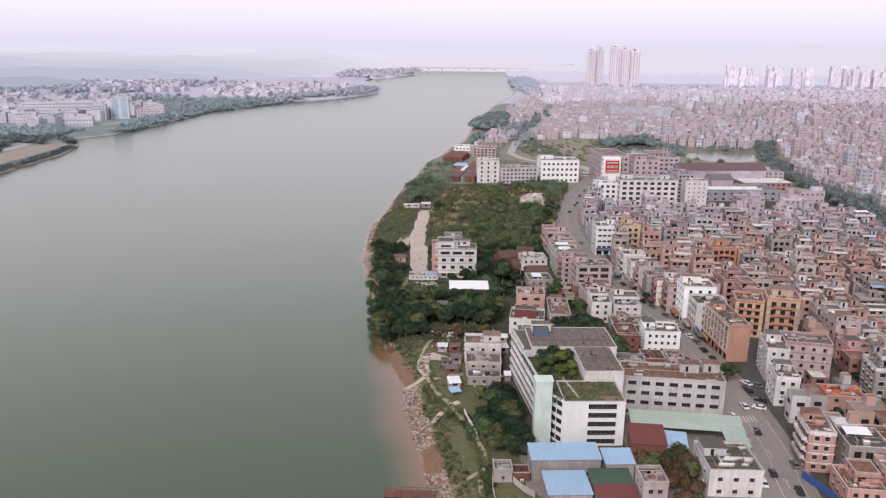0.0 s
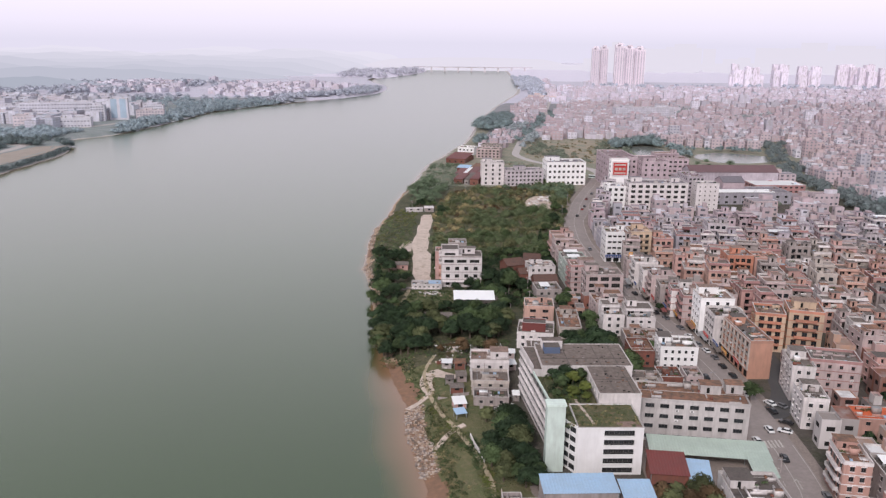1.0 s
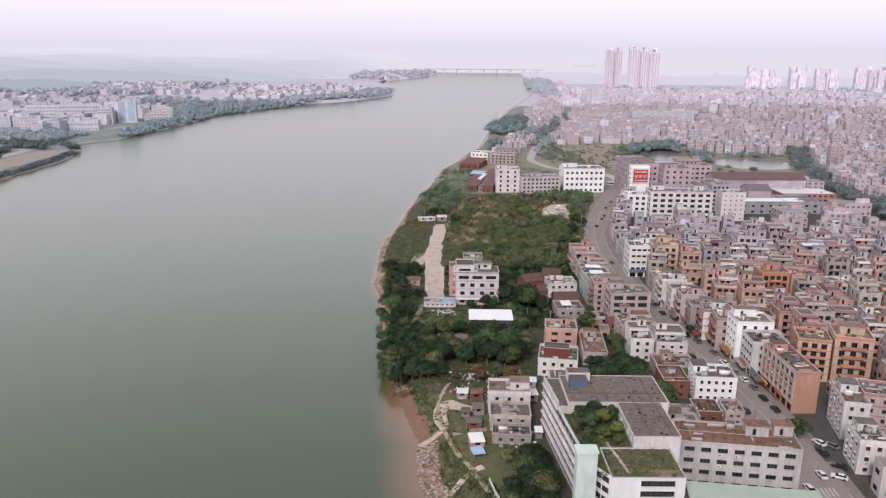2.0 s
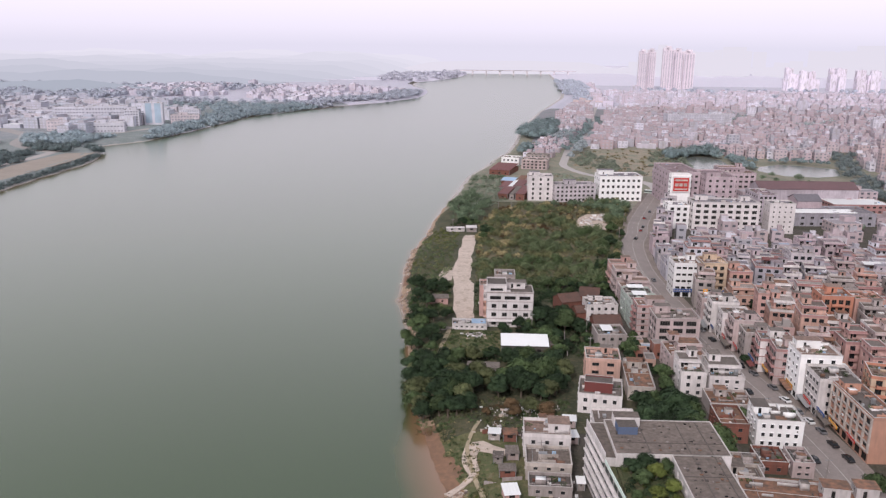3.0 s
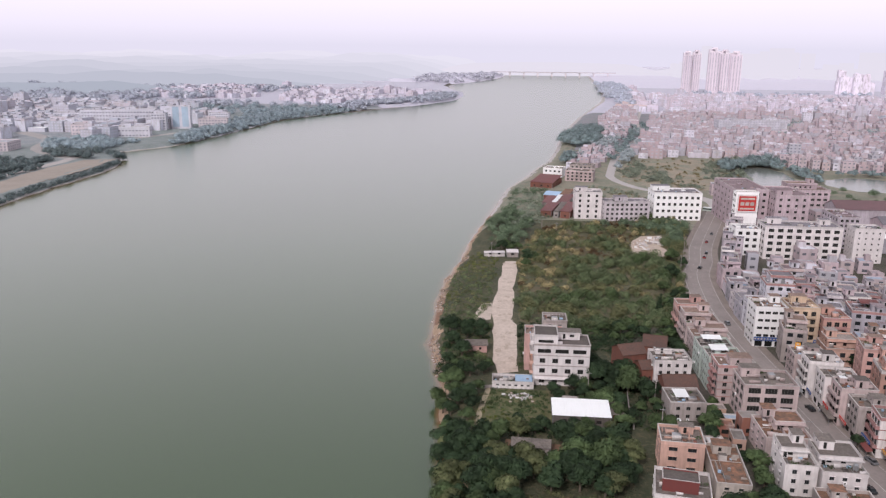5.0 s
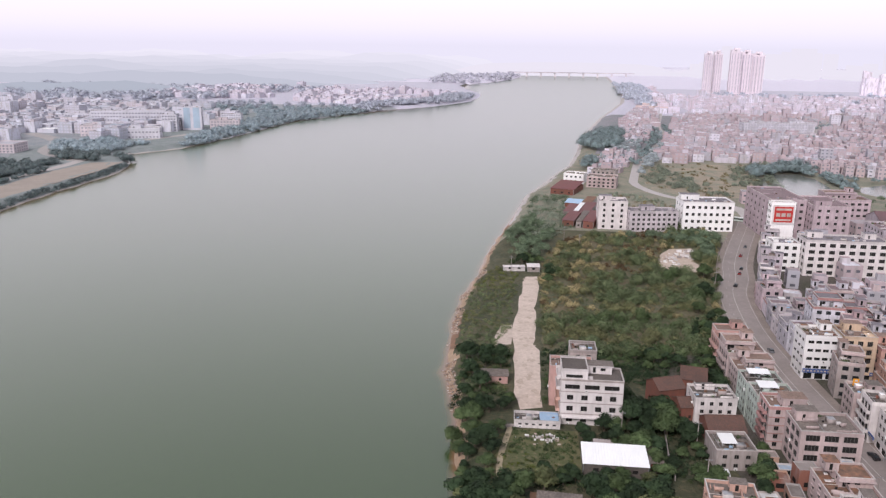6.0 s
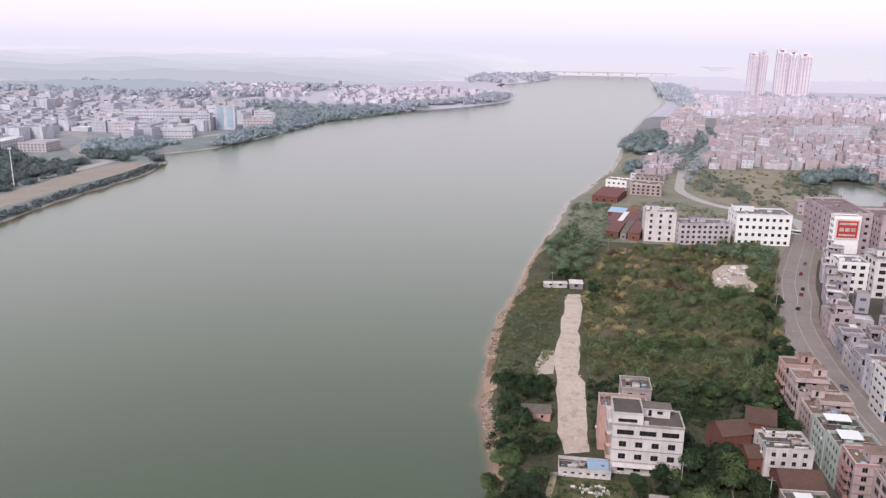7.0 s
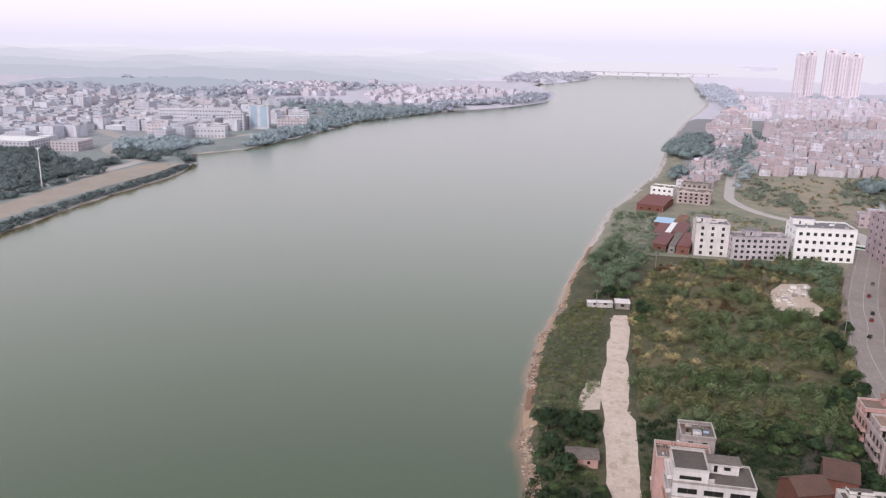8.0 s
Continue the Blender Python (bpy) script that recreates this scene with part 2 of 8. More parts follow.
UPPER_GRASS = grass_mat("hazed_upper_bank_grass", (0.22, 0.23, 0.17), (0.30, 0.275, 0.21), (0.38, 0.325, 0.26))
HAZED_FIELDS = grass_mat("dusty_far_fields", (0.34, 0.35, 0.37), (0.28, 0.31, 0.325), (0.42, 0.39, 0.41))
FAR_PLAIN = grass_mat("hazed_far_plain", (0.60, 0.57, 0.655), (0.55, 0.54, 0.62), (0.63, 0.59, 0.66))
FAINT_PLAIN = grass_mat("haze_faded_far_plain", (0.74, 0.70, 0.80), (0.71, 0.68, 0.78), (0.76, 0.71, 0.81))
ROOF_GRASS = grass_mat("roof_grass", (0.13, 0.12, 0.058), (0.085, 0.10, 0.042), (0.22, 0.165, 0.10))
# base colour darkened to include the shade in lanes between houses
GROUND = grass_mat("town_ground", (0.105, 0.09, 0.078), (0.07, 0.07, 0.045), (0.15, 0.12, 0.098))
# ground of the far town, its colour shifted towards haze
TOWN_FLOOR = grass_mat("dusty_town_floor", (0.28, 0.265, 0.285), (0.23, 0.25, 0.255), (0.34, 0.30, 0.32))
# pale shore silt; also the far road, lightened in place of haze
PALE_SHORE = surface("pale_silt_and_hazed_road", (0.48, 0.44, 0.425), dirt=(0.36, 0.33, 0.32), amount=0.5, streaks=False, big=0.05, fine=0.3)


def glass_mat(name, col, rough):
    m, n, l, s = node_mat(name)
    info = n.new("ShaderNodeObjectInfo")
    l.new(mixed(n, l, info.outputs["Random"], col, tuple(2.2 * v for v in col)), s.inputs["Base Color"])
    s.inputs["Roughness"].default_value, s.inputs["Specular IOR Level"].default_value = rough, 0.22
    return m


GLASS = glass_mat("window_glass", (0.014, 0.016, 0.018), 0.28)
GLASS_GREEN = glass_mat("green_window_glass", (0.075, 0.14, 0.12), 0.15)
GLASS_DIM = glass_mat("dull_corridor_glass", (0.035, 0.05, 0.045), 0.5)
# near-black panel colour that paints the dark of rooms behind openings
VOID = glass_mat("near_black_fill", (0.012, 0.0115, 0.011), 0.8)


def water_mat(name, deep, silt):
    """Turbid river: body colour by the silt carried along the shore, and a wind-ruffled gloss."""
    m, n, l, s = node_mat(name)
    a = n.new("ShaderNodeAttribute")
    a.attribute_name = "silt"
    base = mixed(n, l, noise_at(n, l, 0.006, (1, 0.35, 1), lo=0.35, hi=0.7), deep, tuple(v * 1.12 for v in deep))
    l.new(mixed(n, l, a.outputs["Fac"], base, silt), s.inputs["Base Color"])
    s.inputs["Roughness"].default_value, s.inputs["IOR"].default_value = 0.2, 2.0
    h = noise_at(n, l, 0.55, (1, 0.6, 1), lo=0.2, hi=0.8, detail=5)
    bumped(n, l, s, h, 0.09, 0.25)
    return m


WATER = water_mat("river_water", (0.048, 0.080, 0.027), (0.29, 0.165, 0.095))
POND = water_mat("pond_water", (0.16, 0.17, 0.15), (0.2, 0.17, 0.12))


# ---- mesh tools ----
class MB:
    """Collects faces with materials, and becomes one mesh."""

    def __init__(self):
        self.v, self.f, self.m, self.mats, self.soft = [], [], [], [], {}

    def slot(self, mat):
        if mat not in self.mats:
            self.mats.append(mat)
        return self.mats.index(mat)

    def face(self, pts, mat):
        i = len(self.v)
        self.v.extend(pts)
        self.f.append(tuple(range(i, i + len(pts))))
        self.m.append(self.slot(mat))

    def solid(self, verts, faces, mat):
        i, s = len(self.v), self.slot(mat)
        self.v.extend(verts)
        for f in faces:
            self.f.append(tuple(i + k for k in f))
            self.m.append(s)

    def box(self, x0, y0, z0, x1, y1, z1, mat, top=None, bottom=True):
        vs = [(x0, y0, z0), (x1, y0, z0), (x1, y1, z0), (x0, y1, z0), (x0, y0, z1), (x1, y0, z1), (x1, y1, z1), (x0, y1, z1)]
        fs = [(0, 1, 5, 4), (1, 2, 6, 5), (2, 3, 7, 6), (3, 0, 4, 7)] + ([(3, 2, 1, 0)] if bottom else [])
        i = len(self.v)
        self.v.extend(vs)
        for f in fs:
            self.f.append(tuple(i + k for k in f))
            self.m.append(self.slot(mat))
        self.f.append((i + 4, i + 5, i + 6, i + 7))
        self.m.append(self.slot(top or mat))

    def tube(self, a, b, ra, rb, mat, n=7, caps=True):
        a, b = Vector(a), Vector(b)
        d = (b - a).normalized()
        u = d.orthogonal().normalized()
        w = d.cross(u)
        vs = [tuple(p + r * (math.cos(2 * math.pi * k / n) * u + math.sin(2 * math.pi * k / n) * w)) for p, r in ((a, ra), (b, rb)) for k in range(n)]
        fs = [(k, (k + 1) % n, n + (k + 1) % n, n + k) for k in range(n)]
        if caps:
            fs += [tuple(range(n - 1, -1, -1)), tuple(range(n, 2 * n))]
        self.solid(vs, fs, mat)

    def mesh(self, name):
        me = bpy.data.meshes.new(name)
        me.from_pydata(self.v, [], self.f)
        for mat in self.mats:
            me.materials.append(mat)
        me.polygons.foreach_set("material_index", self.m)
        if self.soft:
            # leaf sprays take the roundness of the clump they grow on
            me.polygons.foreach_set("use_smooth", [f[0] in self.soft for f in self.f])
            me.normals_split_custom_set_from_vertices([self.soft.get(i, (0, 0, 0)) for i in range(len(self.v))])
        me.update()
        return me


def part(name, mb, parent=None, label="", at=None):
    """One mesh object, under a thing or a part."""
    ob = new(name, mb.mesh(name) if isinstance(mb, MB) else mb)
    if parent:
        ob.parent = parent
    if at:
        ob.matrix_basis = at
    return tagged(ob, label)


def thing(name, label, category, at, group="", kind=""):
    ob = new(name)
    ob.empty_display_size = 1
    ob.matrix_basis = at
    return tagged(ob, label, category, group, kind)


def lerp(x, table):
    """Piecewise linear reading of a table of (x, value)."""
    if x <= table[0][0]:
        return table[0][1]
    for (a, va), (b, vb) in zip(table, table[1:]):
        if x <= b:
            return va + (vb - va) * (x - a) / (b - a)
    return table[-1][1]


def smooth(t):
    t = max(0.0, min(1.0, t))
    return t * t * (3 - 2 * t)


# ---- land and water ----
RIGHT = [(-400, 30), (100, 9), (183, 4), (198, 2), (213, 0), (227, -2), (241, -5), (262, -6.5), (276, -10), (298, -15), (343, -21), (369, -25), (391, -26), (430, -33),
         (480, -34.5), (528, -33), (563, -27), (617, -23.5), (702, -12), (725, -9), (805, -0.5), (872, 19), (925, 29), (973, 44), (1090, 62), (1233, 76), (1560, 132), (1970, 219), (2350, 270),
         (2840, 300), (3250, 331), (3520, 350), (6000, 420)]
LEFT = [(-400, -300), (400, -350), (625, -380), (725, -389), (800, -388), (860, -388), (886, -393), (926, -408), (960, -436), (985, -440), (1040, -405), (1172, -388),
        (1400, -372), (1644, -271), (1780, -181), (1940, -118), (2120, -104), (2300, -115), (2480, -165), (2700, -190), (2900, -110), (3200, -40), (3435, -9), (3800, 5), (4300, -60), (6000, -200)]
BANK = [(180, 20), (290, 16), (330, 10), (430, 9), (540, 9), (620, 8), (800, 12), (1200, 14), (2000, 25)]
LAND = 5.0


def right_x(y):
    return lerp(y, RIGHT) + (1.6 * noise.noise((0.07 * y, 3.1, 0)) + 0.8 * noise.noise((0.3 * y, 8.1, 0)) if y < 1200 else 0)


def left_x(y):
    return lerp(y, LEFT) + (3 * noise.noise((0.04 * y, 13.1, 0)) if y < 1500 else 0)


def ground_z(x, y):
    s = max(x - right_x(y), left_x(y) - x)
    if s < 0:
        return max(-3.0, 0.18 * s)
    w = lerp(y, BANK)
    z = LAND * (0.25 * min(1, s / w) + 0.75 * smooth(s / w))
    if s < 1.5 * w:
        z += 0.35 * noise.noise((0.22 * x, 0.22 * y, 1.0)) * min(1, s / 3) * (1 if s < w else max(0, 1.5 - s / w) * 2)
    return z


def ground():
    ys = list(np.arange(-300, 150, 30)) + list(np.arange(150, 300, 1.5)) + list(np.arange(300, 660, 3.5)) + list(np.arange(660, 1300, 10)) + list(np.arange(1300, 2600, 30)) + list(np.arange(2600, 6001, 150))
    inland = [0, 1, 2, 3.2, 4.5, 6, 7, 8, 9, 10, 11, 12, 13, 14.5, 16, 19, 23, 28, 34, 42, 55, 80, 130, 220, 400, 800, 1600, 3000, 6000]
    vs, fs = [], []
    n = 0
    for y in ys:
        xr, xl = right_x(y), left_x(y)
        row = [xl - s for s in reversed(inland)] + [xl + 8, xl + 20, xr - 20, xr - 8, xr - 3] + [xr + s for s in inland]
        n = len(row)
        vs.extend((x, y, ground_z(x, y)) for x in row)
    for j in range(len(ys) - 1):
        fs.extend((j * n + i, j * n + i + 1, (j + 1) * n + i + 1, (j + 1) * n + i) for i in range(n - 1))
    mb = MB()
    mb.solid(vs, fs, GROUND)
    mb.mats.extend([GRASS, SOIL, SAND, HAZED_FIELDS, MUD, FAR_PLAIN, PALE_SHORE, TOWN_FLOOR, UPPER_GRASS, WEST_GRASS, FAINT_PLAIN, BANK_GRASS])
    # farther faces take the hazed ground colours
    for k, f in enumerate(fs):
        cx, cy = sum(vs[i][0] for i in f) / 4, sum(vs[i][1] for i in f) / 4
        s = cx - right_x(cy)
        if s > 0:
            w = lerp(cy, BANK)
            edge = s + 2.2 * noise.noise((0.12 * cx, 0.12 * cy, 4))
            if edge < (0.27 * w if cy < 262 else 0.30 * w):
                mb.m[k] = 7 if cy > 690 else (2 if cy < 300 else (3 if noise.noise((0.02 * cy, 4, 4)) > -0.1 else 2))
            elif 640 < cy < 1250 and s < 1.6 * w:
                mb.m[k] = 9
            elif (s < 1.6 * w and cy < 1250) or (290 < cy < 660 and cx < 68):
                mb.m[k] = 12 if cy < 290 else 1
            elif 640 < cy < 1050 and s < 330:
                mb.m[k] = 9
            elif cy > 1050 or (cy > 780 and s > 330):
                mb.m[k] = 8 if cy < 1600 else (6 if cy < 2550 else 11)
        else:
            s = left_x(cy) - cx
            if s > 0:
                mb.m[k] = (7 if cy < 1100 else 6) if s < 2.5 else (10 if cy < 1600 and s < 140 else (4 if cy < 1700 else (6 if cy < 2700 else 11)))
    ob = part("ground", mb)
    ob.data.polygons.foreach_set("use_smooth", [True] * len(fs))
    return tagged(ob, "earth and grass banks rising from the river to the town", "ground", kind="structure")


ground()


def water():
    ys = list(np.arange(-300, 150, 50)) + list(np.arange(150, 700, 8)) + list(np.arange(700, 1500, 40)) + list(np.arange(1500, 6001, 250))
    vs, fs, silt = [], [], []
    n = 0
    for y in ys:
        xr, xl = right_x(y) + 6, left_x(y) - 6
        off = [0, 4, 6, 8, 10, 12, 15, 19, 24, 32, 50]
        row = [xl + s for s in off] + [xl + 0.5 * (xr - xl)] + [xr - s for s in reversed(off)]
        n = len(row)
        for x in row:
            vs.append((x, y, 0.0))
            reach = lerp(y, [(150, 9), (235, 13), (275, 14), (300, 7), (340, 3), (600, 3)]) + 3 * noise.noise((0.05 * y, 0, 0))
            near = right_x(y) - x
            far = x - left_x(y)
            silt.append(max(0.0, min(1.0, 1 - near / max(2, reach))) if near < 60 else max(0.0, 0.5 * (1 - far / 12)))
    for j in range(len(ys) - 1):
        fs.extend((j * n + i, j * n + i + 1, (j + 1) * n + i + 1, (j + 1) * n + i) for i in range(n - 1))
    mb = MB()
    mb.solid(vs, fs, WATER)
    ob = part("water", mb)
    at = ob.data.attributes.new("silt", "FLOAT", "POINT")
    at.data.foreach_set("value", silt)
    return tagged(ob, "calm grey-green river with brown silt along the bank", "river", kind="structure")


water()


def ribbon(name, pts, width, mat, z, label, category, step=6.0, kerb=0.0, kind="structure"):
    """A strip along a line of (x, y[, width]) points, that follows them smoothly."""
    P = [Vector((p[0], p[1], p[2] if len(p) > 2 else width)) for p in pts]
    line = []
    for i in range(len(P) - 1):
        a, b, c, d = P[max(i - 1, 0)], P[i], P[i + 1], P[min(i + 2, len(P) - 1)]
        m = max(2, int((c - b).length / step))
        for k in range(m):
            t = k / m
            line.append(0.5 * ((2 * b) + (c - a) * t + (2 * a - 5 * b + 4 * c - d) * t * t + (3 * b - a - 3 * c + d) * t ** 3))
    line.append(P[-1])
    vs, fs = [], []
    for i, p in enumerate(line):
        d = (line[min(i + 1, len(line) - 1)] - line[max(i - 1, 0)]).xy.normalized()
        nrm = Vector((-d.y, d.x))
        h = p.z / 2
        for s in (-h, h):
            x, y = p.x + nrm.x * s, p.y + nrm.y * s
            zz = z(x, y) if callable(z) else z
            vs.append((x, y, zz))
    n0 = len(vs)
    vs += [(x, y, zz - 0.35) for x, y, zz in vs]
    for i in range(len(line) - 1):
        a = 2 * i
        fs += [(a + 1, a, a + 2, a + 3), (a, n0 + a, n0 + a + 2, a + 2), (a + 1, a + 3, n0 + a + 3, n0 + a + 1)]
    mb = MB()
    mb.solid(vs, fs, mat)
    ob = part(name, mb)
    return tagged(ob, label, category, kind=kind), line


def sheet(name, outline, mat, z, label, category, kind="structure", wobble=0.0):
    """A flat patch with the given outline, 0.3 m thick."""
    pts = []
    for i, (x, y) in enumerate(outline):
        x2, y2 = outline[(i + 1) % len(outline)]
        m = max(1, int(math.hypot(x2 - x, y2 - y) / 5)) if wobble else 1
        for k in range(m):
            px, py = x + (x2 - x) * k / m, y + (y2 - y) * k / m
            pts.append((px + wobble * noise.noise((0.2 * px, 0.2 * py, 5)), py + wobble * noise.noise((0.2 * px, 0.2 * py, 9))))
    mb = MB()
    n = len(pts)
    mb.solid([(x, y, z) for x, y in pts] + [(x, y, z - 0.3) for x, y in pts],
             [tuple(range(n))] + [(i, n + i, n + (i + 1) % n, (i + 1) % n) for i in range(n)], mat)
    ob = part(name, mb)
    if ob.data.polygons[0].normal.z < 0:
        ob.data.flip_normals()
    return tagged(ob, label, category, kind=kind)


# ---- houses ----
def facade(mb, at, L, H, rects, wall, depth=0.25, glass=None, z0=0.0):
    """A wall L long and H high in the plane of the matrix at (x along, -y outward), with recessed openings."""
    us = sorted({0.0, L, *[r[0] for r in rects], *[r[2] for r in rects]})
    vs = sorted({z0, H, *[r[1] for r in rects], *[r[3] for r in rects]})

    def P(u, v, d=0.0):
        return tuple(at @ Vector((u, d, v)))

    for i in range(len(us) - 1):
        for j in range(len(vs) - 1):
            u0, u1, v0, v1 = us[i], us[i + 1], vs[j], vs[j + 1]
            cu, cv = (u0 + u1) / 2, (v0 + v1) / 2
            if any(r[0] < cu < r[2] and r[1] < cv < r[3] for r in rects):
                continue
            mb.face([P(u0, v0), P(u1, v0), P(u1, v1), P(u0, v1)], wall)
    for u0, v0, u1, v1 in rects:
        mb.face([P(u0, v0), P(u0, v0, depth), P(u1, v0, depth), P(u1, v0)][::-1], wall)
        mb.face([P(u0, v1), P(u1, v1), P(u1, v1, depth), P(u0, v1, depth)][::-1], wall)
        mb.face([P(u0, v0), P(u0, v1), P(u0, v1, depth), P(u0, v0, depth)][::-1], wall)
        mb.face([P(u1, v0), P(u1, v0, depth), P(u1, v1, depth), P(u1, v1)][::-1], wall)
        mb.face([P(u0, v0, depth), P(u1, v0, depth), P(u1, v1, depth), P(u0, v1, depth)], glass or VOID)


def ledge(mb, at, u0, u1, z, h, out, mat):
    """A sill or hood that stands out from a wall."""
    vs = [tuple(at @ Vector(p)) for p in ((u0, -out, z), (u1, -out, z), (u1, 0.002, z), (u0, 0.002, z), (u0, -out, z + h), (u1, -out, z + h), (u1, 0.002, z + h), (u0, 0.002, z + h))]
    mb.solid(vs, [(0, 1, 5, 4), (1, 2, 6, 5), (3, 0, 4, 7), (4, 5, 6, 7), (3, 2, 1, 0)], mat)


WINDOWS = {}


def plate(mb, us, vs, holes, y0, y1, mat):
    """One connected plate over the grid us x vs, from depth y0 to y1, with the given cells open."""
    nu, nv = len(us), len(vs)
    pts = [(u, y, v) for y in (y0, y1) for v in vs for u in us]
    at = lambda k, i, j: k * nu * nv + j * nu + i
    solid = {(i, j) for i in range(nu - 1) for j in range(nv - 1)} - set(holes)
    fs = []
    for i, j in solid:
        fs.append((at(0, i, j), at(0, i + 1, j), at(0, i + 1, j + 1), at(0, i, j + 1)))
        for di, dj, a, b in ((-1, 0, (i, j), (i, j + 1)), (1, 0, (i + 1, j + 1), (i + 1, j)), (0, -1, (i + 1, j), (i, j)), (0, 1, (i, j + 1), (i + 1, j + 1))):
            if (i + di, j + dj) not in solid:
                fs.append((at(0, *a), at(0, *b), at(1, *b), at(1, *a)))
    mb.solid(pts, fs, mat)


def window_meshes(w, h, glass, bars):
    key = (round(w, 2), round(h, 2), glass.name, bars)
    if key not in WINDOWS:
        f = MB()
        t = 0.07
        us = [0, t] + [v for k in range(1, bars) for v in (w * k / bars - 0.03, w * k / bars + 0.03)] + [w - t, w]
        vs = [0, t, h - t, h]
        plate(f, us, vs, [(i, 1) for i in range(1, len(us) - 1, 2)], 0.10, 0.17, FRAME)
        p = MB()
        p.box(t, 0.125, t, w - t, 0.145, h - t, glass)
        WINDOWS[key] = (f.mesh("window"), p.mesh("pane"))
    return WINDOWS[key]


def add_window(parent, at, w, h, glass, bars, pane=True):
    f, p = window_meshes(w, h, glass, bars)
    win = part("window", f, parent, at=at)
    if pane:
        part("pane", p, win)


SIDES = {"F": 0, "R": 90, "B": 180, "L": -90}


def side_matrix(side, w, d):
    o = {"F": (0, 0), "R": (w, 0), "B": (w, d), "L": (0, d)}[side]
    return pose(o[0], o[1], 0, 0, 0, SIDES[side])


def window_row(L, count, ww, wh, base, margin=0.8):
    """Even openings on one storey, as rectangles."""
    if count < 1:
        return []
    ww = min(ww, 0.75 * (L - 2 * margin) / count)
    gap = (L - 2 * margin) / count
    return [(margin + gap * (k + 0.5) - ww / 2, base, margin + gap * (k + 0.5) + ww / 2, base + wh) for k in range(count)]


def ring(mb, x0, y0, x1, y1, z0, z1, t, mat, top=None):
    """A closed low wall round a rectangle, with its coping."""
    o = [(x0, y0), (x1, y0), (x1, y1), (x0, y1)]
    n = [(x0 + t, y0 + t), (x1 - t, y0 + t), (x1 - t, y1 - t), (x0 + t, y1 - t)]
    vs = [(x, y, z) for z in (z0, z1) for x, y in o] + [(x, y, z) for z in (z0, z1) for x, y in n]
    fs = []
    for k in range(4):
        q = (k + 1) % 4
        fs += [(k, q, 4 + q, 4 + k), (8 + q, 8 + k, 12 + k, 12 + q), (q, k, 8 + k, 8 + q)]
    mb.solid(vs, fs, mat)
    o = 0.05
    c = [(x0 - o, y0 - o), (x1 + o, y0 - o), (x1 + o, y1 + o), (x0 - o, y1 + o)]
    i = [(x0 + t, y0 + t), (x1 - t, y0 + t), (x1 - t, y1 - t), (x0 + t, y1 - t)]
    vs = [(x, y, z) for z in (z1 - 0.01, z1 + 0.09) for x, y in c] + [(x, y, z1 + 0.09) for x, y in i] + [(x, y, z1 - 0.01) for x, y in i]
    mb.solid(vs, [f for k in range(4) for f in ((k, (k + 1) % 4, 4 + (k + 1) % 4, 4 + k), (4 + k, 4 + (k + 1) % 4, 8 + (k + 1) % 4, 8 + k), (8 + (k + 1) % 4, 8 + k, 12 + k, 12 + (k + 1) % 4))], top or mat)


def flat_roof(house, w, d, H, wall, deck, para=0.9, x0=0.0, y0=0.0):
    if para > 0:
        mb = MB()
        ring(mb, x0 - 0.06, y0 - 0.06, x0 + w + 0.06, y0 + d + 0.06, H - 0.15, H + para, 0.26, wall, COPING)
        part("parapet", mb, house)
    mb = MB()
    t = 0.22
    mb.box(x0 + t, y0 + t, H - 0.2, x0 + w - t, y0 + d - t, H + 0.06, deck)
    part("roof", mb, house)


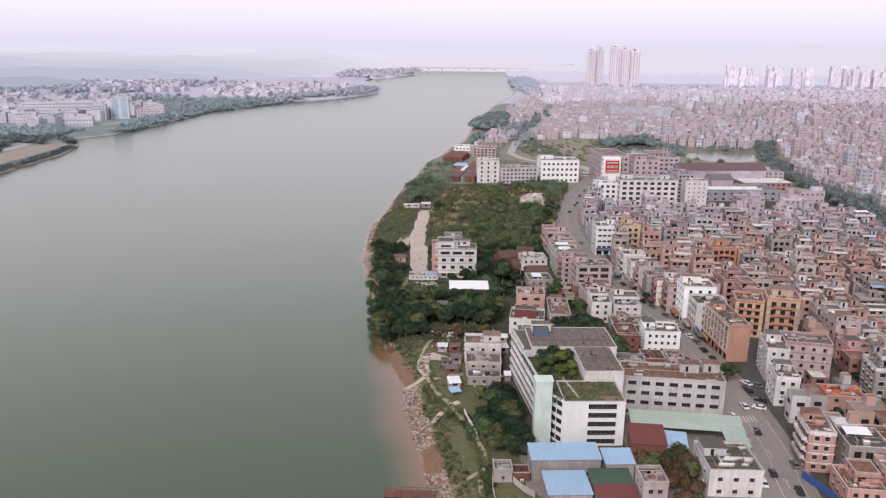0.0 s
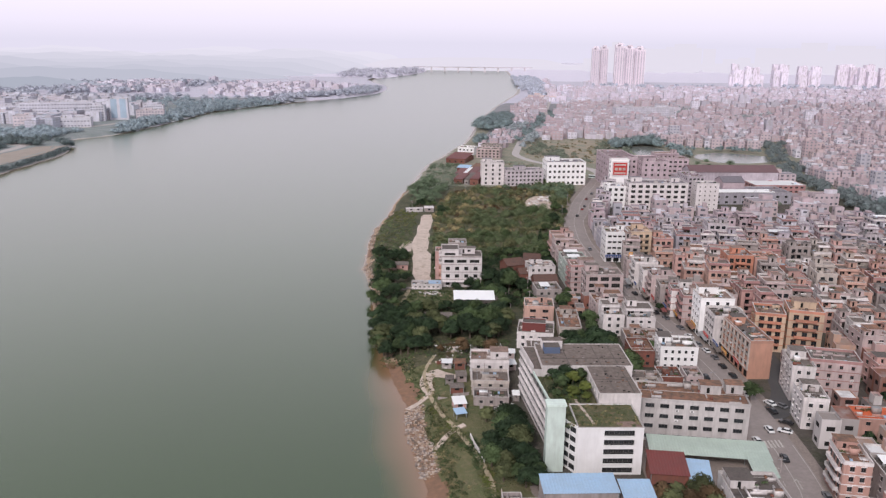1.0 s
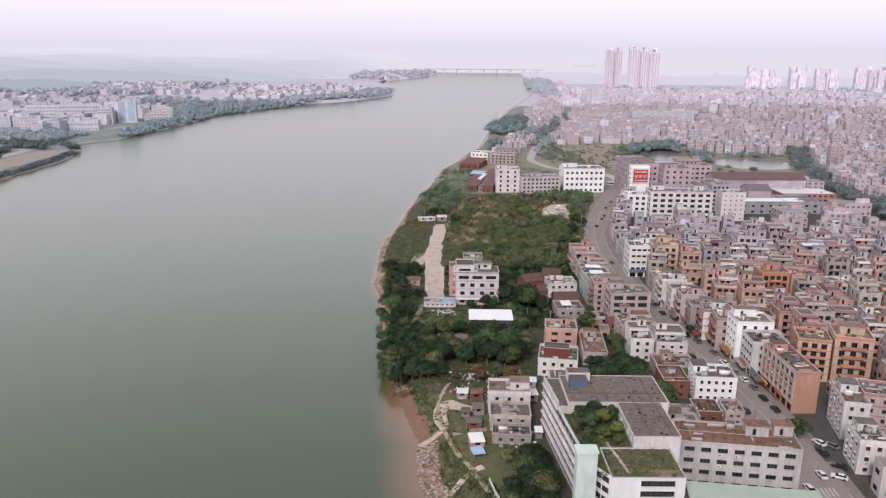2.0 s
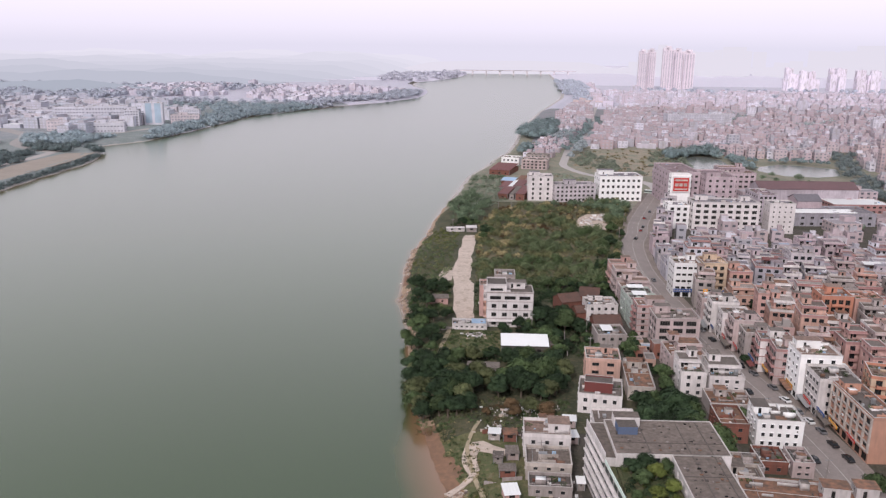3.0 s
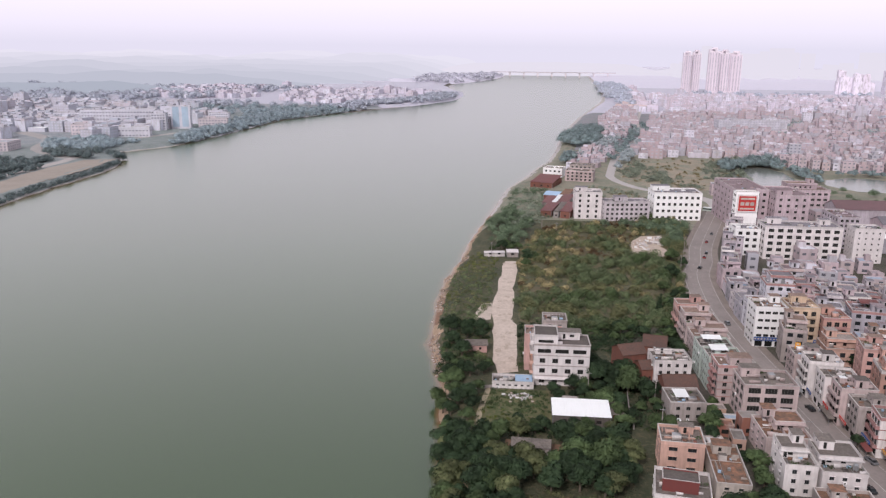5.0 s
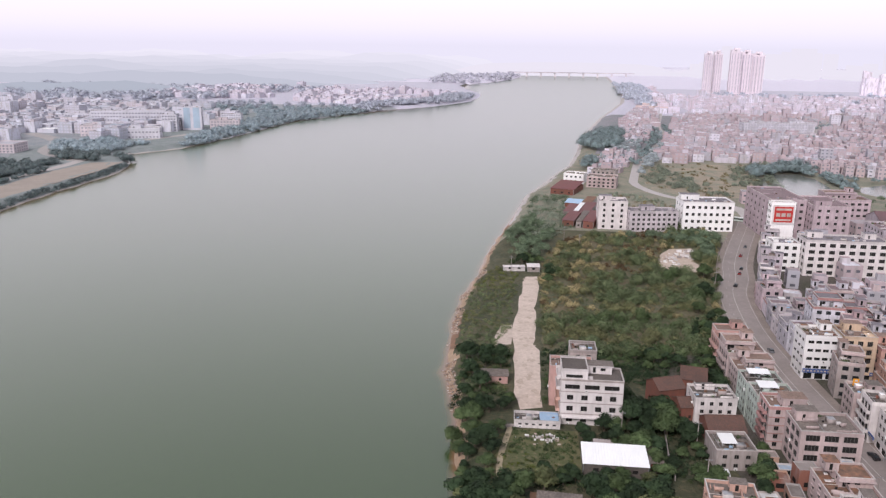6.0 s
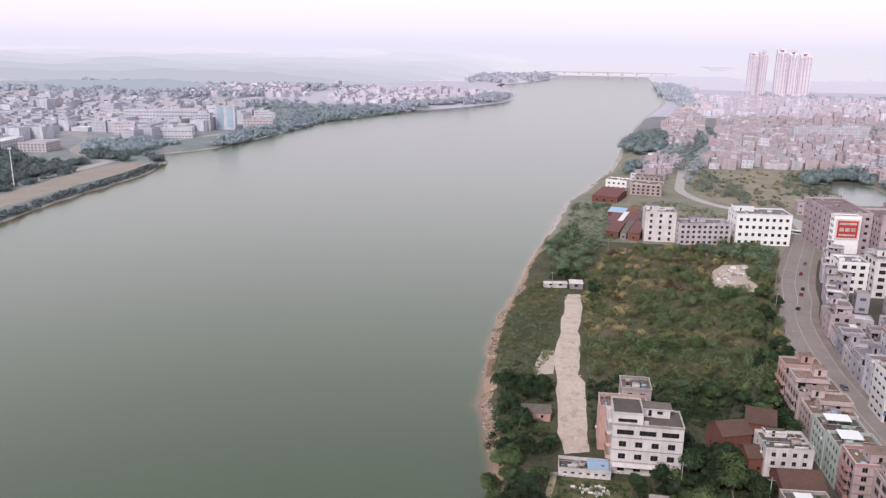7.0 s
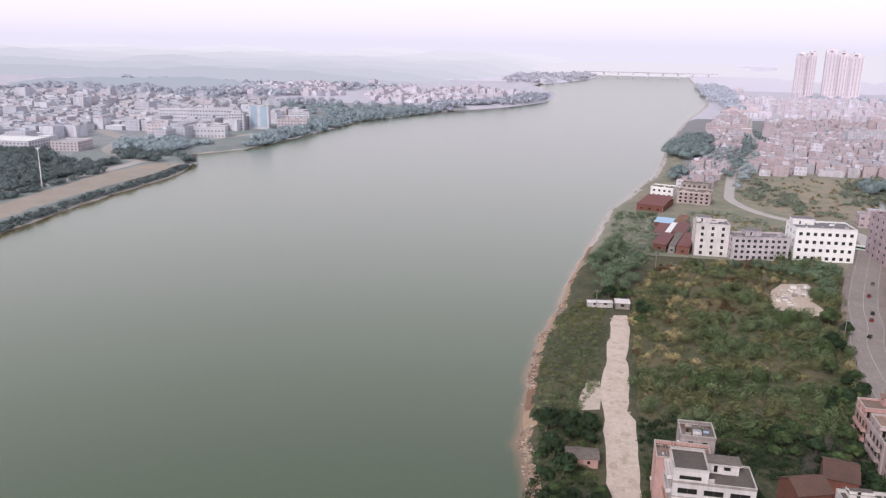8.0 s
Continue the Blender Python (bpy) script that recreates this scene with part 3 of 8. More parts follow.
def roof_junk(house, rnd, w, d, H, wall, amount):
    """Low partition walls, boards, planters and odds and ends left on a flat roof."""
    mb = MB()
    for _ in range(amount):
        x, y = rnd.uniform(0.6, w - 2), rnd.uniform(0.6, d - 2)
        kind = rnd.random()
        if kind < 0.3:
            mb.box(x, y, H, min(w - 0.4, x + rnd.uniform(1.5, 5)), y + 0.18, H + rnd.uniform(0.5, 1.3), wall)
        elif kind < 0.45:
            mb.box(x, y, H, x + 0.18, min(d - 0.4, y + rnd.uniform(1.5, 5)), H + rnd.uniform(0.5, 1.3), wall)
        elif kind < 0.7:
            a, b = rnd.uniform(0.5, 1.6), rnd.uniform(0.4, 1.2)
            mb.box(x, y, H, x + a, y + b, H + rnd.uniform(0.2, 0.9), rnd.choice([ROOF_DARK, WHITE, STEEL, ROOF_RUST, METAL_BLUE, BRICK]))
        elif kind < 0.85:
            a, b = rnd.uniform(1.5, 4), rnd.uniform(1.2, 3)
            mb.box(x, y, H + 0.01, min(w - 0.3, x + a), min(d - 0.3, y + b), H + 0.05, rnd.choice([ROOF_DARK, ROOF_TAN, ROOF_RUST, ROOF_GREY, WHITE]))
        else:
            lobes = [(x + rnd.uniform(0, 2), y + rnd.uniform(0, 1), H + 0.4, rnd.uniform(0.4, 0.8)) for _ in range(3)]
            leaf_cloud(mb, rnd, lobes, 60, 0.2, LEAF_MID)
    if amount > 5 and w > 5 and d > 5:
        # a bare slab hut, a pale pipe run and stacked boards
        x, y, a, b = rnd.uniform(0.5, w - 3.5), rnd.uniform(0.5, d - 3.2), rnd.uniform(1.6, 2.8), rnd.uniform(1.4, 2.4)
        mb.box(x, y, H, x + a, y + b, H + rnd.uniform(1.2, 2.0), rnd.choice([wall, GREY, COPING]), rnd.choice([ROOF_RUST, ROOF_GREY, METAL_WHITE, STEEL]))
        y = rnd.uniform(0.8, d - 0.8)
        mb.tube((0.4, y, H + 0.25), (w - 0.4, y, H + 0.25), 0.09, 0.09, COPING, 5)
        x = rnd.uniform(0.8, w - 0.8)
        mb.tube((x, 0.4, H + 0.4), (x, d - 0.4, H + 0.4), 0.07, 0.07, STEEL, 5)
        for _ in range(3):
            x, y = rnd.uniform(0.5, w - 1.5), rnd.uniform(0.5, d - 1.5)
            mb.box(x, y, H, x + rnd.uniform(0.3, 1.0), y + rnd.uniform(0.3, 1.0), H + rnd.uniform(0.15, 0.7), rnd.choice([BRIGHT, COPING, ROOF_DARK, VOID, METAL_BLUE]))
    tagged(part("roof_junk", mb, house), "odds and ends on the roof", kind="stuff")


def stair_house(house, x, y, w, d, h, H, wall, deck, door=True):
    """The small room over the stairs on a flat roof."""
    mb = MB()
    rects = {"F": [(w * 0.3, 0.25, w * 0.3 + 0.9, 2.2)] if door else [], "L": [(d * 0.35, 1.0, d * 0.35 + 1.0, 1.9)] if d > 2 else []}
    for s in "FRBL":
        facade(mb, pose(x, y, H) @ side_matrix(s, w, d), w if s in "FB" else d, h, rects.get(s, []), wall, 0.2, VOID)
    mb.box(x - 0.25, y - 0.25, H + h, x + w + 0.25, y + d + 0.25, H + h + 0.22, wall, deck)
    part("stair_house", mb, house)


def water_tank(house, x, y, H, mat=None):
    mb = MB()
    mb.tube((x, y, H + 0.5), (x, y, H + 2.0), 0.7, 0.7, mat or STEEL, 12)
    mb.tube((x, y, H + 2.0), (x, y, H + 2.3), 0.7, 0.15, mat or STEEL, 12)
    for k in range(4):
        a = k * math.pi / 2
        mb.tube((x + 0.5 * math.cos(a), y + 0.5 * math.sin(a), H), (x + 0.5 * math.cos(a), y + 0.5 * math.sin(a), H + 0.5), 0.06, 0.06, STEEL, 5)
    part("water_tank", mb, house)


def ribbed(mb, x0, x1, y0, y1, z0, z1, mat, pitch=0.6, th=0.06):
    """One connected ribbed sheet that rises from y0 to y1."""
    n = max(3, int((x1 - x0) / pitch))
    prof = []
    for k in range(n):
        a, b = x0 + (x1 - x0) * k / n, x0 + (x1 - x0) * (k + 1) / n
        prof += [(a, 0.0), (a + 0.6 * (b - a), 0.0), (a + 0.7 * (b - a), 0.07), (a + 0.9 * (b - a), 0.07)]
    prof.append((x1, 0.0))
    m = len(prof)
    vs = [(x, y, z + dz - t) for t in (0, th) for y, z in ((y0, z0), (y1, z1)) for x, dz in prof]
    fs = []
    for i in range(m - 1):
        fs += [(i, i + 1, m + i + 1, m + i), (3 * m + i, 3 * m + i + 1, 2 * m + i + 1, 2 * m + i), (i, 2 * m + i, 2 * m + i + 1, i + 1), (m + i, m + i + 1, 3 * m + i + 1, 3 * m + i)]
    fs += [(0, m, 3 * m, 2 * m), (m - 1, 3 * m - 1, 4 * m - 1, 2 * m - 1)]
    mb.solid(vs, fs, mat)


def lean_to(house, x, y, w, d, h, H, mat):
    """A ribbed sheet-metal shelter on posts."""
    mb = MB()
    ribbed(mb, x, x + w, y, y + d, H + h, H + h + 0.25, mat, 0.5)
    part("shelter_roof", mb, house)
    for px in (x + 0.1, x + w - 0.2):
        for py in (y + 0.1, y + d - 0.2):
            mb = MB()
            mb.box(px, py, H, px + 0.1, py + 0.1, H + h, STEEL)
            part("shelter_post", mb, house)


def balcony(house, at, u, v, w, out, wall, rail=0.95):
    mb = MB()
    for x0, y0, z0, x1, y1, z1 in ((0, -out, -0.15, w, 0, 0), (0, -out, 0, w, -out + 0.12, rail), (0, -out + 0.12, 0, 0.12, 0, rail), (w - 0.12, -out + 0.12, 0, w, 0, rail)):
        mb.box(x0, y0, z0, x1, y1, z1, wall)
    part("balcony", mb, house, at=at @ pose(u, 0, v))


AC = MB()
AC.box(0, -0.45, 0, 0.85, -0.05, 0.6, BRIGHT)
AC.box(0.1, -0.47, 0.08, 0.6, -0.45, 0.52, FRAME)
AC = AC.mesh("ac_unit")


def house(label, x, y, w, d, top, rot=0.0, n=4, wall=WHITE, deck=ROOF_GREY, wins=None, ww=1.5, wh=1.45, glass=GLASS, bars=3, detail=2,
          stair=None, tanks=(), shelters=(), balc=None, para=0.9, base=LAND, name="house", category="house", group="", band=None, ac=0.07, shop=False, seed=0, junk=11, loggia=False, setback=0.0):
    """A flat-roofed house whose front left corner stands at x, y; wins: windows a storey on each side; balc: sides with balconies."""
    rnd = random.Random(int(1000 * x + 17 * y) + seed)
    ob = thing(name, label, category, pose(x, y, base, 0, 0, rot), group)
    H = top - base - para
    sh = H / n
    full = H
    if setback:
        H, n = H - sh, n - 1
    trim = MB()
    wins = wins or {"F": max(1, int(w / 3.2)), "L": max(1, int(d / 4))}
    mb = MB()
    for s in "FRBL":
        L = w if s in "FB" else d
        rects = []
        for k in range(n):
            if k == 0 and shop and s in shop:
                c = max(1, int(L / 4))
                rects += window_row(L, c, L / c * 0.74, sh * 0.72, 0.1, 0.3)
            elif loggia and s == "F" and k == n - 1:
                rects += window_row(L, 3, L / 3 * 0.85, 1.5, k * sh + 0.9, 0.5)
            elif s in wins:
                bh = min(wh, sh - 1.2)
                if balc and s in balc and k > 0:
                    rects += window_row(L, wins[s], max(ww, 1.9), min(2.2, sh - 0.6), k * sh + 0.2)
                else:
                    rects += window_row(L, wins[s], ww, bh, k * sh + 0.95)
        m = side_matrix(s, w, d)
        objs = detail >= 1
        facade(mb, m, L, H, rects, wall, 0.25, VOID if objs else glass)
        if objs and y < 345:
            for r in rects:
                if r[1] > 0.5:
                    ledge(trim, m, r[0] - 0.15, r[2] + 0.15, r[3] + 0.04, 0.10, 0.34, band or wall)
                    ledge(trim, m, r[0] - 0.08, r[2] + 0.08, r[1] - 0.12, 0.10, 0.14, band or wall)
        if objs:
            for r in rects:
                if shop and r[1] < 0.5:
                    continue
                add_window(ob, m @ pose(r[0], 0, r[1]), r[2] - r[0], r[3] - r[1], glass, bars, detail > 1 and y < 345)
                if ac and rnd.random() < ac:
                    part("ac_unit", AC, ob, at=m @ pose(r[0] + 0.2, 0, r[1] - 0.75))
        if band and detail > 1:
            for k in range(1, n):
                z = k * sh
                if s in "FL":
                    bm = MB()
                    bm.box(-0.1, -0.10, z - 0.14, L + (0.1 if s == "F" else 0), -0.003, z + 0.14, band)
                    part("string_course", bm, ob, at=m)
        if balc and s in balc:
            for k in range(1, n):
                bw = L * balc[s]
                balcony(ob, m, (L - bw) / 2, k * sh, bw, 1.15, band or wall)
    part("wall", mb, ob)
    if trim.f:
        tagged(part("window_ledge", trim, ob), "thin sills and hoods round the windows", kind="stuff")
    flat_roof(ob, w, d, H, band or wall, deck, para)
    if setback:
        # top storey, drawn back behind a roof terrace
        uw, ud = w * rnd.uniform(0.62, 0.98), d * setback
        ux, uy = rnd.choice([0.004, w - uw - 0.004]), d - ud - 0.004
        mb = MB()
        for s in "FRBL":
            L = uw if s in "FB" else ud
            facade(mb, pose(ux, uy, H - 0.1) @ side_matrix(s, uw, ud), L, sh, [(0.8, 0.2, 1.8, 2.3)] + window_row(L - 2, max(1, int(L / 4)), 1.4, 1.3, 1.0) if s == "F" else (window_row(L, 2, 1.1, 1.2, 1.1) if s in "LR" else []), wall, 0.25, VOID)
        part("upper_storey", mb, ob)
        flat_roof(ob, uw, ud, H + sh - 0.1, band or wall, deck, 0.6, ux, uy)
        mb = MB()
        mb.box(ux - 0.3, uy - 0.9, H + sh - 0.45, ux + uw + 0.3, uy - 0.003, H + sh - 0.25, band or wall)
        part("eave", mb, ob)
        stair = [(0.7 if ux < 0.1 else 0.2, 1.0, min(4.0, uw * 0.4), ud * 0.5, 2.4)] if stair else None
    if stair:
        for sx, sy, sw, sd, s_h in stair:
            stair_house(ob, sx * (w - sw), sy * (d - sd) - (0.3 if setback else 0), sw, sd, s_h, (full - 0.04 if setback else H) + 0.02, wall, deck)
    for tx, ty in tanks:
        water_tank(ob, tx * w, ty * d, H + 0.06)
    if junk:
        roof_junk(ob, rnd, w, d, H + 0.06, wall, junk)
    for lx, ly, lw, ld, lh, lm in shelters:
        lean_to(ob, lx * (w - lw), ly * (d - ld), lw, ld, lh, H + 0.06, lm)
    return ob


def random_house(rnd, x, y, w, d, rot, group, detail, tall=(3, 5), far=False, label=""):
    """One of the ordinary village houses, with its colours and roof things drawn by rnd."""
    wall, what = rnd.choice([(PINK, "pink tiled"), (PALE, "pale pink tiled"), (SALMON, "salmon tiled"), (APRICOT, "apricot tiled"), (WHITE, "white plastered"), (GREY, "grey rendered"), (CREAM, "cream plastered"),
                             (SALMON, "salmon tiled"), (APRICOT, "apricot tiled"), (GREY, "grey rendered"), (PINK, "pink tiled"), (OFFWHITE, "off-white painted"), (SALMON, "salmon tiled")])
    # houses past y 420 get paints that already hold the haze
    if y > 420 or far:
        wall, what = rnd.choice(list(zip(HAZED_WALLS, ("pink tiled", "pale tiled", "salmon tiled", "white plastered", "grey rendered", "cream plastered"))))
    deck = rnd.choice([ROOF_GREY, ROOF_TAN, ROOF_DARK, ROOF_OLD, ROOF_RUST, ROOF_PALE]) if y < 420 else rnd.choice(HAZED_ROOFS)
    n = rnd.randint(*tall)
    top = LAND + n * rnd.uniform(3.0, 3.35) + 0.9
    sw = min(w * 0.6, rnd.uniform(3, 5.5))
    stair = [(rnd.choice([0, 1, 0.5]), rnd.choice([0.3, 1]), sw, min(d * 0.5, rnd.uniform(3, 5)), rnd.uniform(2.5, 3.1))] if rnd.random() < 0.85 else None
    if stair and rnd.random() < 0.5:
        stair.append((rnd.choice([0, 1]), 0.0, min(w * 0.4, rnd.uniform(2.4, 4)), min(d * 0.35, rnd.uniform(2.4, 4)), rnd.uniform(2.2, 2.8)))
    shelters = [(rnd.random(), rnd.random(), rnd.uniform(3, w * 0.7), rnd.uniform(3, d * 0.5), 2.4, rnd.choice([METAL_BLUE, METAL_RED, METAL_WHITE, METAL_WHITE, ROOF_RUST, STEEL]))] if rnd.random() < 0.3 else ()
    return house(label or f"{what} village house of {['one', 'two', 'three', 'four', 'five', 'six'][n - 1]} {'storeys' if n > 1 else 'storey'} with flat roof", x, y, w, d, top, rot, n, wall, deck, None, rnd.uniform(1.5, 2.3), 1.6, GLASS, 2, detail, stair,
                 [(rnd.uniform(0.2, 0.8), rnd.uniform(0.2, 0.8))] if rnd.random() < 0.3 else (), shelters, {"F": rnd.uniform(0.5, 0.95)} if rnd.random() < 0.5 else None, group=group,
                 band=rnd.choice([None, None, None, WHITE, PALE, ROSE]), junk=rnd.randint(8, 15), setback=rnd.choice([0, 0.5, 0.6, 0.7]) if n > 2 else 0)


def tiled_house(label, x, y, w, d, eave, rise, rot=0, wall=BRICK, tiles=TILE_RED, group="", name="house"):
    """A low house with a pitched roof of tile courses, ridge along its width."""
    ob = thing(name, label, "house", pose(x, y, LAND, 0, 0, rot), group)
    mb = MB()
    H = eave - LAND
    for s in "FRBL":
        L = w if s in "FB" else d
        facade(mb, side_matrix(s, w, d), L, H, window_row(L, max(1, int(L / 4)), 0.9, 1.1, 1.1), wall, 0.25)
    for gx in (0, w):
        mb.face([(gx, 0, H), (gx, d, H), (gx, d / 2, H + rise)], wall)
    part("wall", mb, ob)
    o = 0.4
    for s in (0, 1):
        mb = MB()
        y0 = -o if s == 0 else d + o
        ribbed(mb, -o, w + o, y0, d / 2, H - o * rise / (d / 2) + 0.14, H + rise + 0.14, tiles, 0.5, 0.12)
        part("roof_slope", mb, ob)
    mb = MB()
    mb.tube((-o, d / 2, H + rise + 0.15), (w + o, d / 2, H + rise + 0.15), 0.16, 0.16, tiles, 6)
    part("ridge", mb, ob)
    return ob


def shed(label, x, y, w, d, h, mat, rot=0, z=LAND, slope=0.6, wall=None, name="shed"):
    """A ribbed sheet roof on posts, with walls if given."""
    ob = thing(name, label, "shed", pose(x, y, z, 0, 0, rot))
    mb = MB()
    ribbed(mb, 0, w, -0.3, d + 0.3, h, h + slope, mat, 0.8)
    part("roof", mb, ob)
    for px in (0.2, w - 0.4):
        for py, hh in ((0.05, h - 0.1), (d - 0.25, h + slope * 0.9 - 0.1)):
            mb = MB()
            mb.box(px, py, 0, px + 0.2, py + 0.2, hh, STEEL)
            part("post", mb, ob)
    if wall:
        mb = MB()
        for s in "FRBL":
            L = (w if s in "FB" else d) - 0.6
            facade(mb, pose(0.3, 0.3, 0) @ side_matrix(s, w - 0.6, d - 0.6), L, h - 0.15, window_row(L, max(1, int(L / 5)), 1.6, 1.2, 1.2), wall)
        part("wall", mb, ob)
    return ob


# ---- plants ----
def leaf_cloud(mb, rnd, lobes, count, size, mat, flat=0.75):
    """Small bent leaf sprays over the outsides of overlapping lobes (x, y, z, radius)."""
    tot = sum(r[3] ** 2 for r in lobes)
    vs, fs = [], []
    start = len(mb.v)
    for cx, cy, cz, r in lobes:
        for _ in range(int(count * r * r / tot) + 1):
            th, u = rnd.uniform(0, 2 * math.pi), rnd.uniform(-0.45, 1.0)
            q = math.sqrt(1 - u * u)
            nx, ny, nz = q * math.cos(th), q * math.sin(th), u
            k = r * rnd.uniform(0.72, 1.08)
            p = Vector((cx + nx * k, cy + ny * k, cz + nz * k * flat))
            nrm = (Vector((nx, ny, nz + 0.35)) + 0.7 * Vector((rnd.uniform(-1, 1), rnd.uniform(-1, 1), rnd.uniform(-1, 1)))).normalized()
            a = nrm.orthogonal().normalized()
            b = nrm.cross(a)
            ang = rnd.uniform(0, 6.28)
            a, b = math.cos(ang) * a + math.sin(ang) * b, math.cos(ang) * b - math.sin(ang) * a
            s = size * rnd.uniform(0.6, 1.35)
            i = len(vs)
            vs += [tuple(p - a * s), tuple(p - b * 0.55 * s + nrm * 0.12 * s), tuple(p + a * s - nrm * 0.1 * s), tuple(p + b * 0.55 * s + nrm * 0.12 * s)]
            fs.append((i, i + 1, i + 2, i + 3))
            out = tuple((0.75 * Vector((nx, ny, nz)) + 0.4 * nrm).normalized())
            for q in range(4):
                mb.soft[start + i + q] = out
    mb.solid(vs, fs, mat)


def mound(mb, rnd, x, y, z, r, mat, flat=0.75, sides=7, rings=3):
    """The dense leafy mass inside a bush: one lumpy closed dome."""
    vs, soft = [], []
    for j in range(rings):
        u = -0.35 + 1.2 * j / rings
        q = math.sqrt(1 - u * u)
        for k in range(sides):
            a = 6.2832 * (k + 0.5 * j) / sides
            d = r * rnd.uniform(0.82, 1.12)
            n = (q * math.cos(a), q * math.sin(a), u)
            vs.append((x + n[0] * d, y + n[1] * d, z + n[2] * d * flat))
            soft.append(n)
    vs.append((x, y, z + r * flat * rnd.uniform(0.9, 1.1)))
    soft.append((0, 0, 1))
    fs = [(j * sides + k, j * sides + (k + 1) % sides, (j + 1) * sides + (k + 1) % sides, (j + 1) * sides + k) for j in range(rings - 1) for k in range(sides)]
    fs += [((rings - 1) * sides + k, (rings - 1) * sides + (k + 1) % sides, rings * sides) for k in range(sides)]
    for i, n in enumerate(soft):
        mb.soft[len(mb.v) + i] = n
    mb.solid(vs, fs, mat)


def tree_model(seed, r, h, mat, count=1700, size=0.34, slim=False):
    """Trunk with limbs, and an uneven crown; returns both meshes, with the foot at the origin."""
    rnd = random.Random(seed)
    t = MB()
    fork = h * (0.35 if not slim else 0.15)
    t.tube((0, 0, -0.6), (0.1, 0, fork), 0.09 * r + 0.06, 0.06 * r + 0.04, BARK, 8)
    lobes = []
    m = 9 if not slim else 7
    for k in range(m):
        if slim:
            z = fork + (h - fork) * k / (m - 1)
            lobes.append((rnd.uniform(-0.15, 0.15) * r, rnd.uniform(-0.15, 0.15) * r, z, r * (1.05 - 0.8 * k / m)))
        else:
            a = 2.4 * k + rnd.uniform(-0.5, 0.5)
            q = r * (0.62 if k < 6 else 0.25) * rnd.uniform(0.75, 1.1)
            lobes.append((q * math.cos(a), q * math.sin(a), h * rnd.uniform(0.5, 0.66) if k < 6 else h * rnd.uniform(0.7, 0.82), r * rnd.uniform(0.38, 0.58)))
        t.tube((0.1, 0, fork * rnd.uniform(0.75, 1)), tuple(0.85 * c for c in lobes[-1][:3]), 0.04 * r, 0.015 * r, BARK, 5)
    c = MB()
    leaf_cloud(c, rnd, lobes, count, size, mat)
    inner = [(x * 0.9, y * 0.9, z * 0.96, q * 0.62) for x, y, z, q in lobes]
    leaf_cloud(c, rnd, inner, count // 3, size * 1.5, mat)
    return t.mesh("trunk"), c.mesh("crown")


TREES = {}
for key, leaf, cat in (("dark", LEAF_DARK, 11), ("mid", LEAF_MID, 21), ("light", LEAF_LIGHT, 31), ("olive", LEAF_SAGE, 41), ("rust", LEAF_RUST, 51), ("hazy", LEAF_HAZY, 61)):
    TREES[key] = [tree_model(cat + k, 3.6 + 0.5 * k, 7.5 + 0.7 * k, leaf, 1450, 0.37) for k in range(3)]
TREES["slim"] = [tree_model(55, 1.9, 9.5, LEAF_DARK, 900, 0.3, True)]

TREE_LABEL = {"dark": "dense dark green broadleaf tree on the river bank", "mid": "green broadleaf tree with an uneven crown", "light": "bright yellow-green leafy garden tree", "olive": "olive green tree with an open crown", "hazy": "soft green broadleaf tree with a haze-toned crown", "rust": "tree with rusty brown drying leaves",
              "slim": "slender dark conifer above the shrubs"}


def tree(kind, x, y, scale=1.0, z=None, rnd=random):
    t, c = rnd.choice(TREES[kind])
    ob = thing("tree", TREE_LABEL[kind], "tree", pose(x, y, ground_z(x, y) if z is None else z, 0, 0, rnd.uniform(0, 360)), "trees")
    s = scale * rnd.uniform(0.85, 1.15)
    for nm, me in (("trunk", t), ("crown", c)):
        part(nm, me, ob, at=Matrix.Diagonal((s, s, s * rnd.uniform(0.85, 1.1), 1)))
    return ob


def shrubs(name, label, spots, mat, size, per, flat=0.75, lift=0.0, rise=(0.15, 0.5), mass=0.0):
    """Uncountable bushes at (x, y, radius) in one mesh."""
    mb = MB()
    rnd = random.Random(len(spots))
    for x, y, r in spots:
        z = ground_z(x, y)
        lobes = [(x + rnd.uniform(-0.5, 0.5) * r, y + rnd.uniform(-0.5, 0.5) * r, z + lift + r * rnd.uniform(*rise), r * rnd.uniform(0.5, 0.75)) for _ in range(3)]
        if mass:
            for lx, ly, lz, lr in lobes:
                mound(mb, rnd, lx, ly, lz, lr * mass, mat, flat)
        leaf_cloud(mb, rnd, lobes, int(per * r * r), size, mat, flat)
    return tagged(part(name, mb), label, "shrubs", kind="stuff")


def inside(x, y, poly):
    c = False
    for (x1, y1), (x2, y2) in zip(poly, poly[1:] + poly[:1]):
        if (y1 > y) != (y2 > y) and x < (x2 - x1) * (y - y1) / (y2 - y1) + x1:
            c = not c
    return c


def scatter(poly, count, rnd, r0, r1, gaps=()):
    xs, ys = [p[0] for p in poly], [p[1] for p in poly]
    out = []
    tries = 0
    while len(out) < count and tries < 40 * count:
        tries += 1
        x, y = rnd.uniform(min(xs), max(xs)), rnd.uniform(min(ys), max(ys))
        if inside(x, y, poly) and not any(inside(x, y, g) for g in gaps):
            out.append((x, y, rnd.uniform(r0, r1)))
    return out


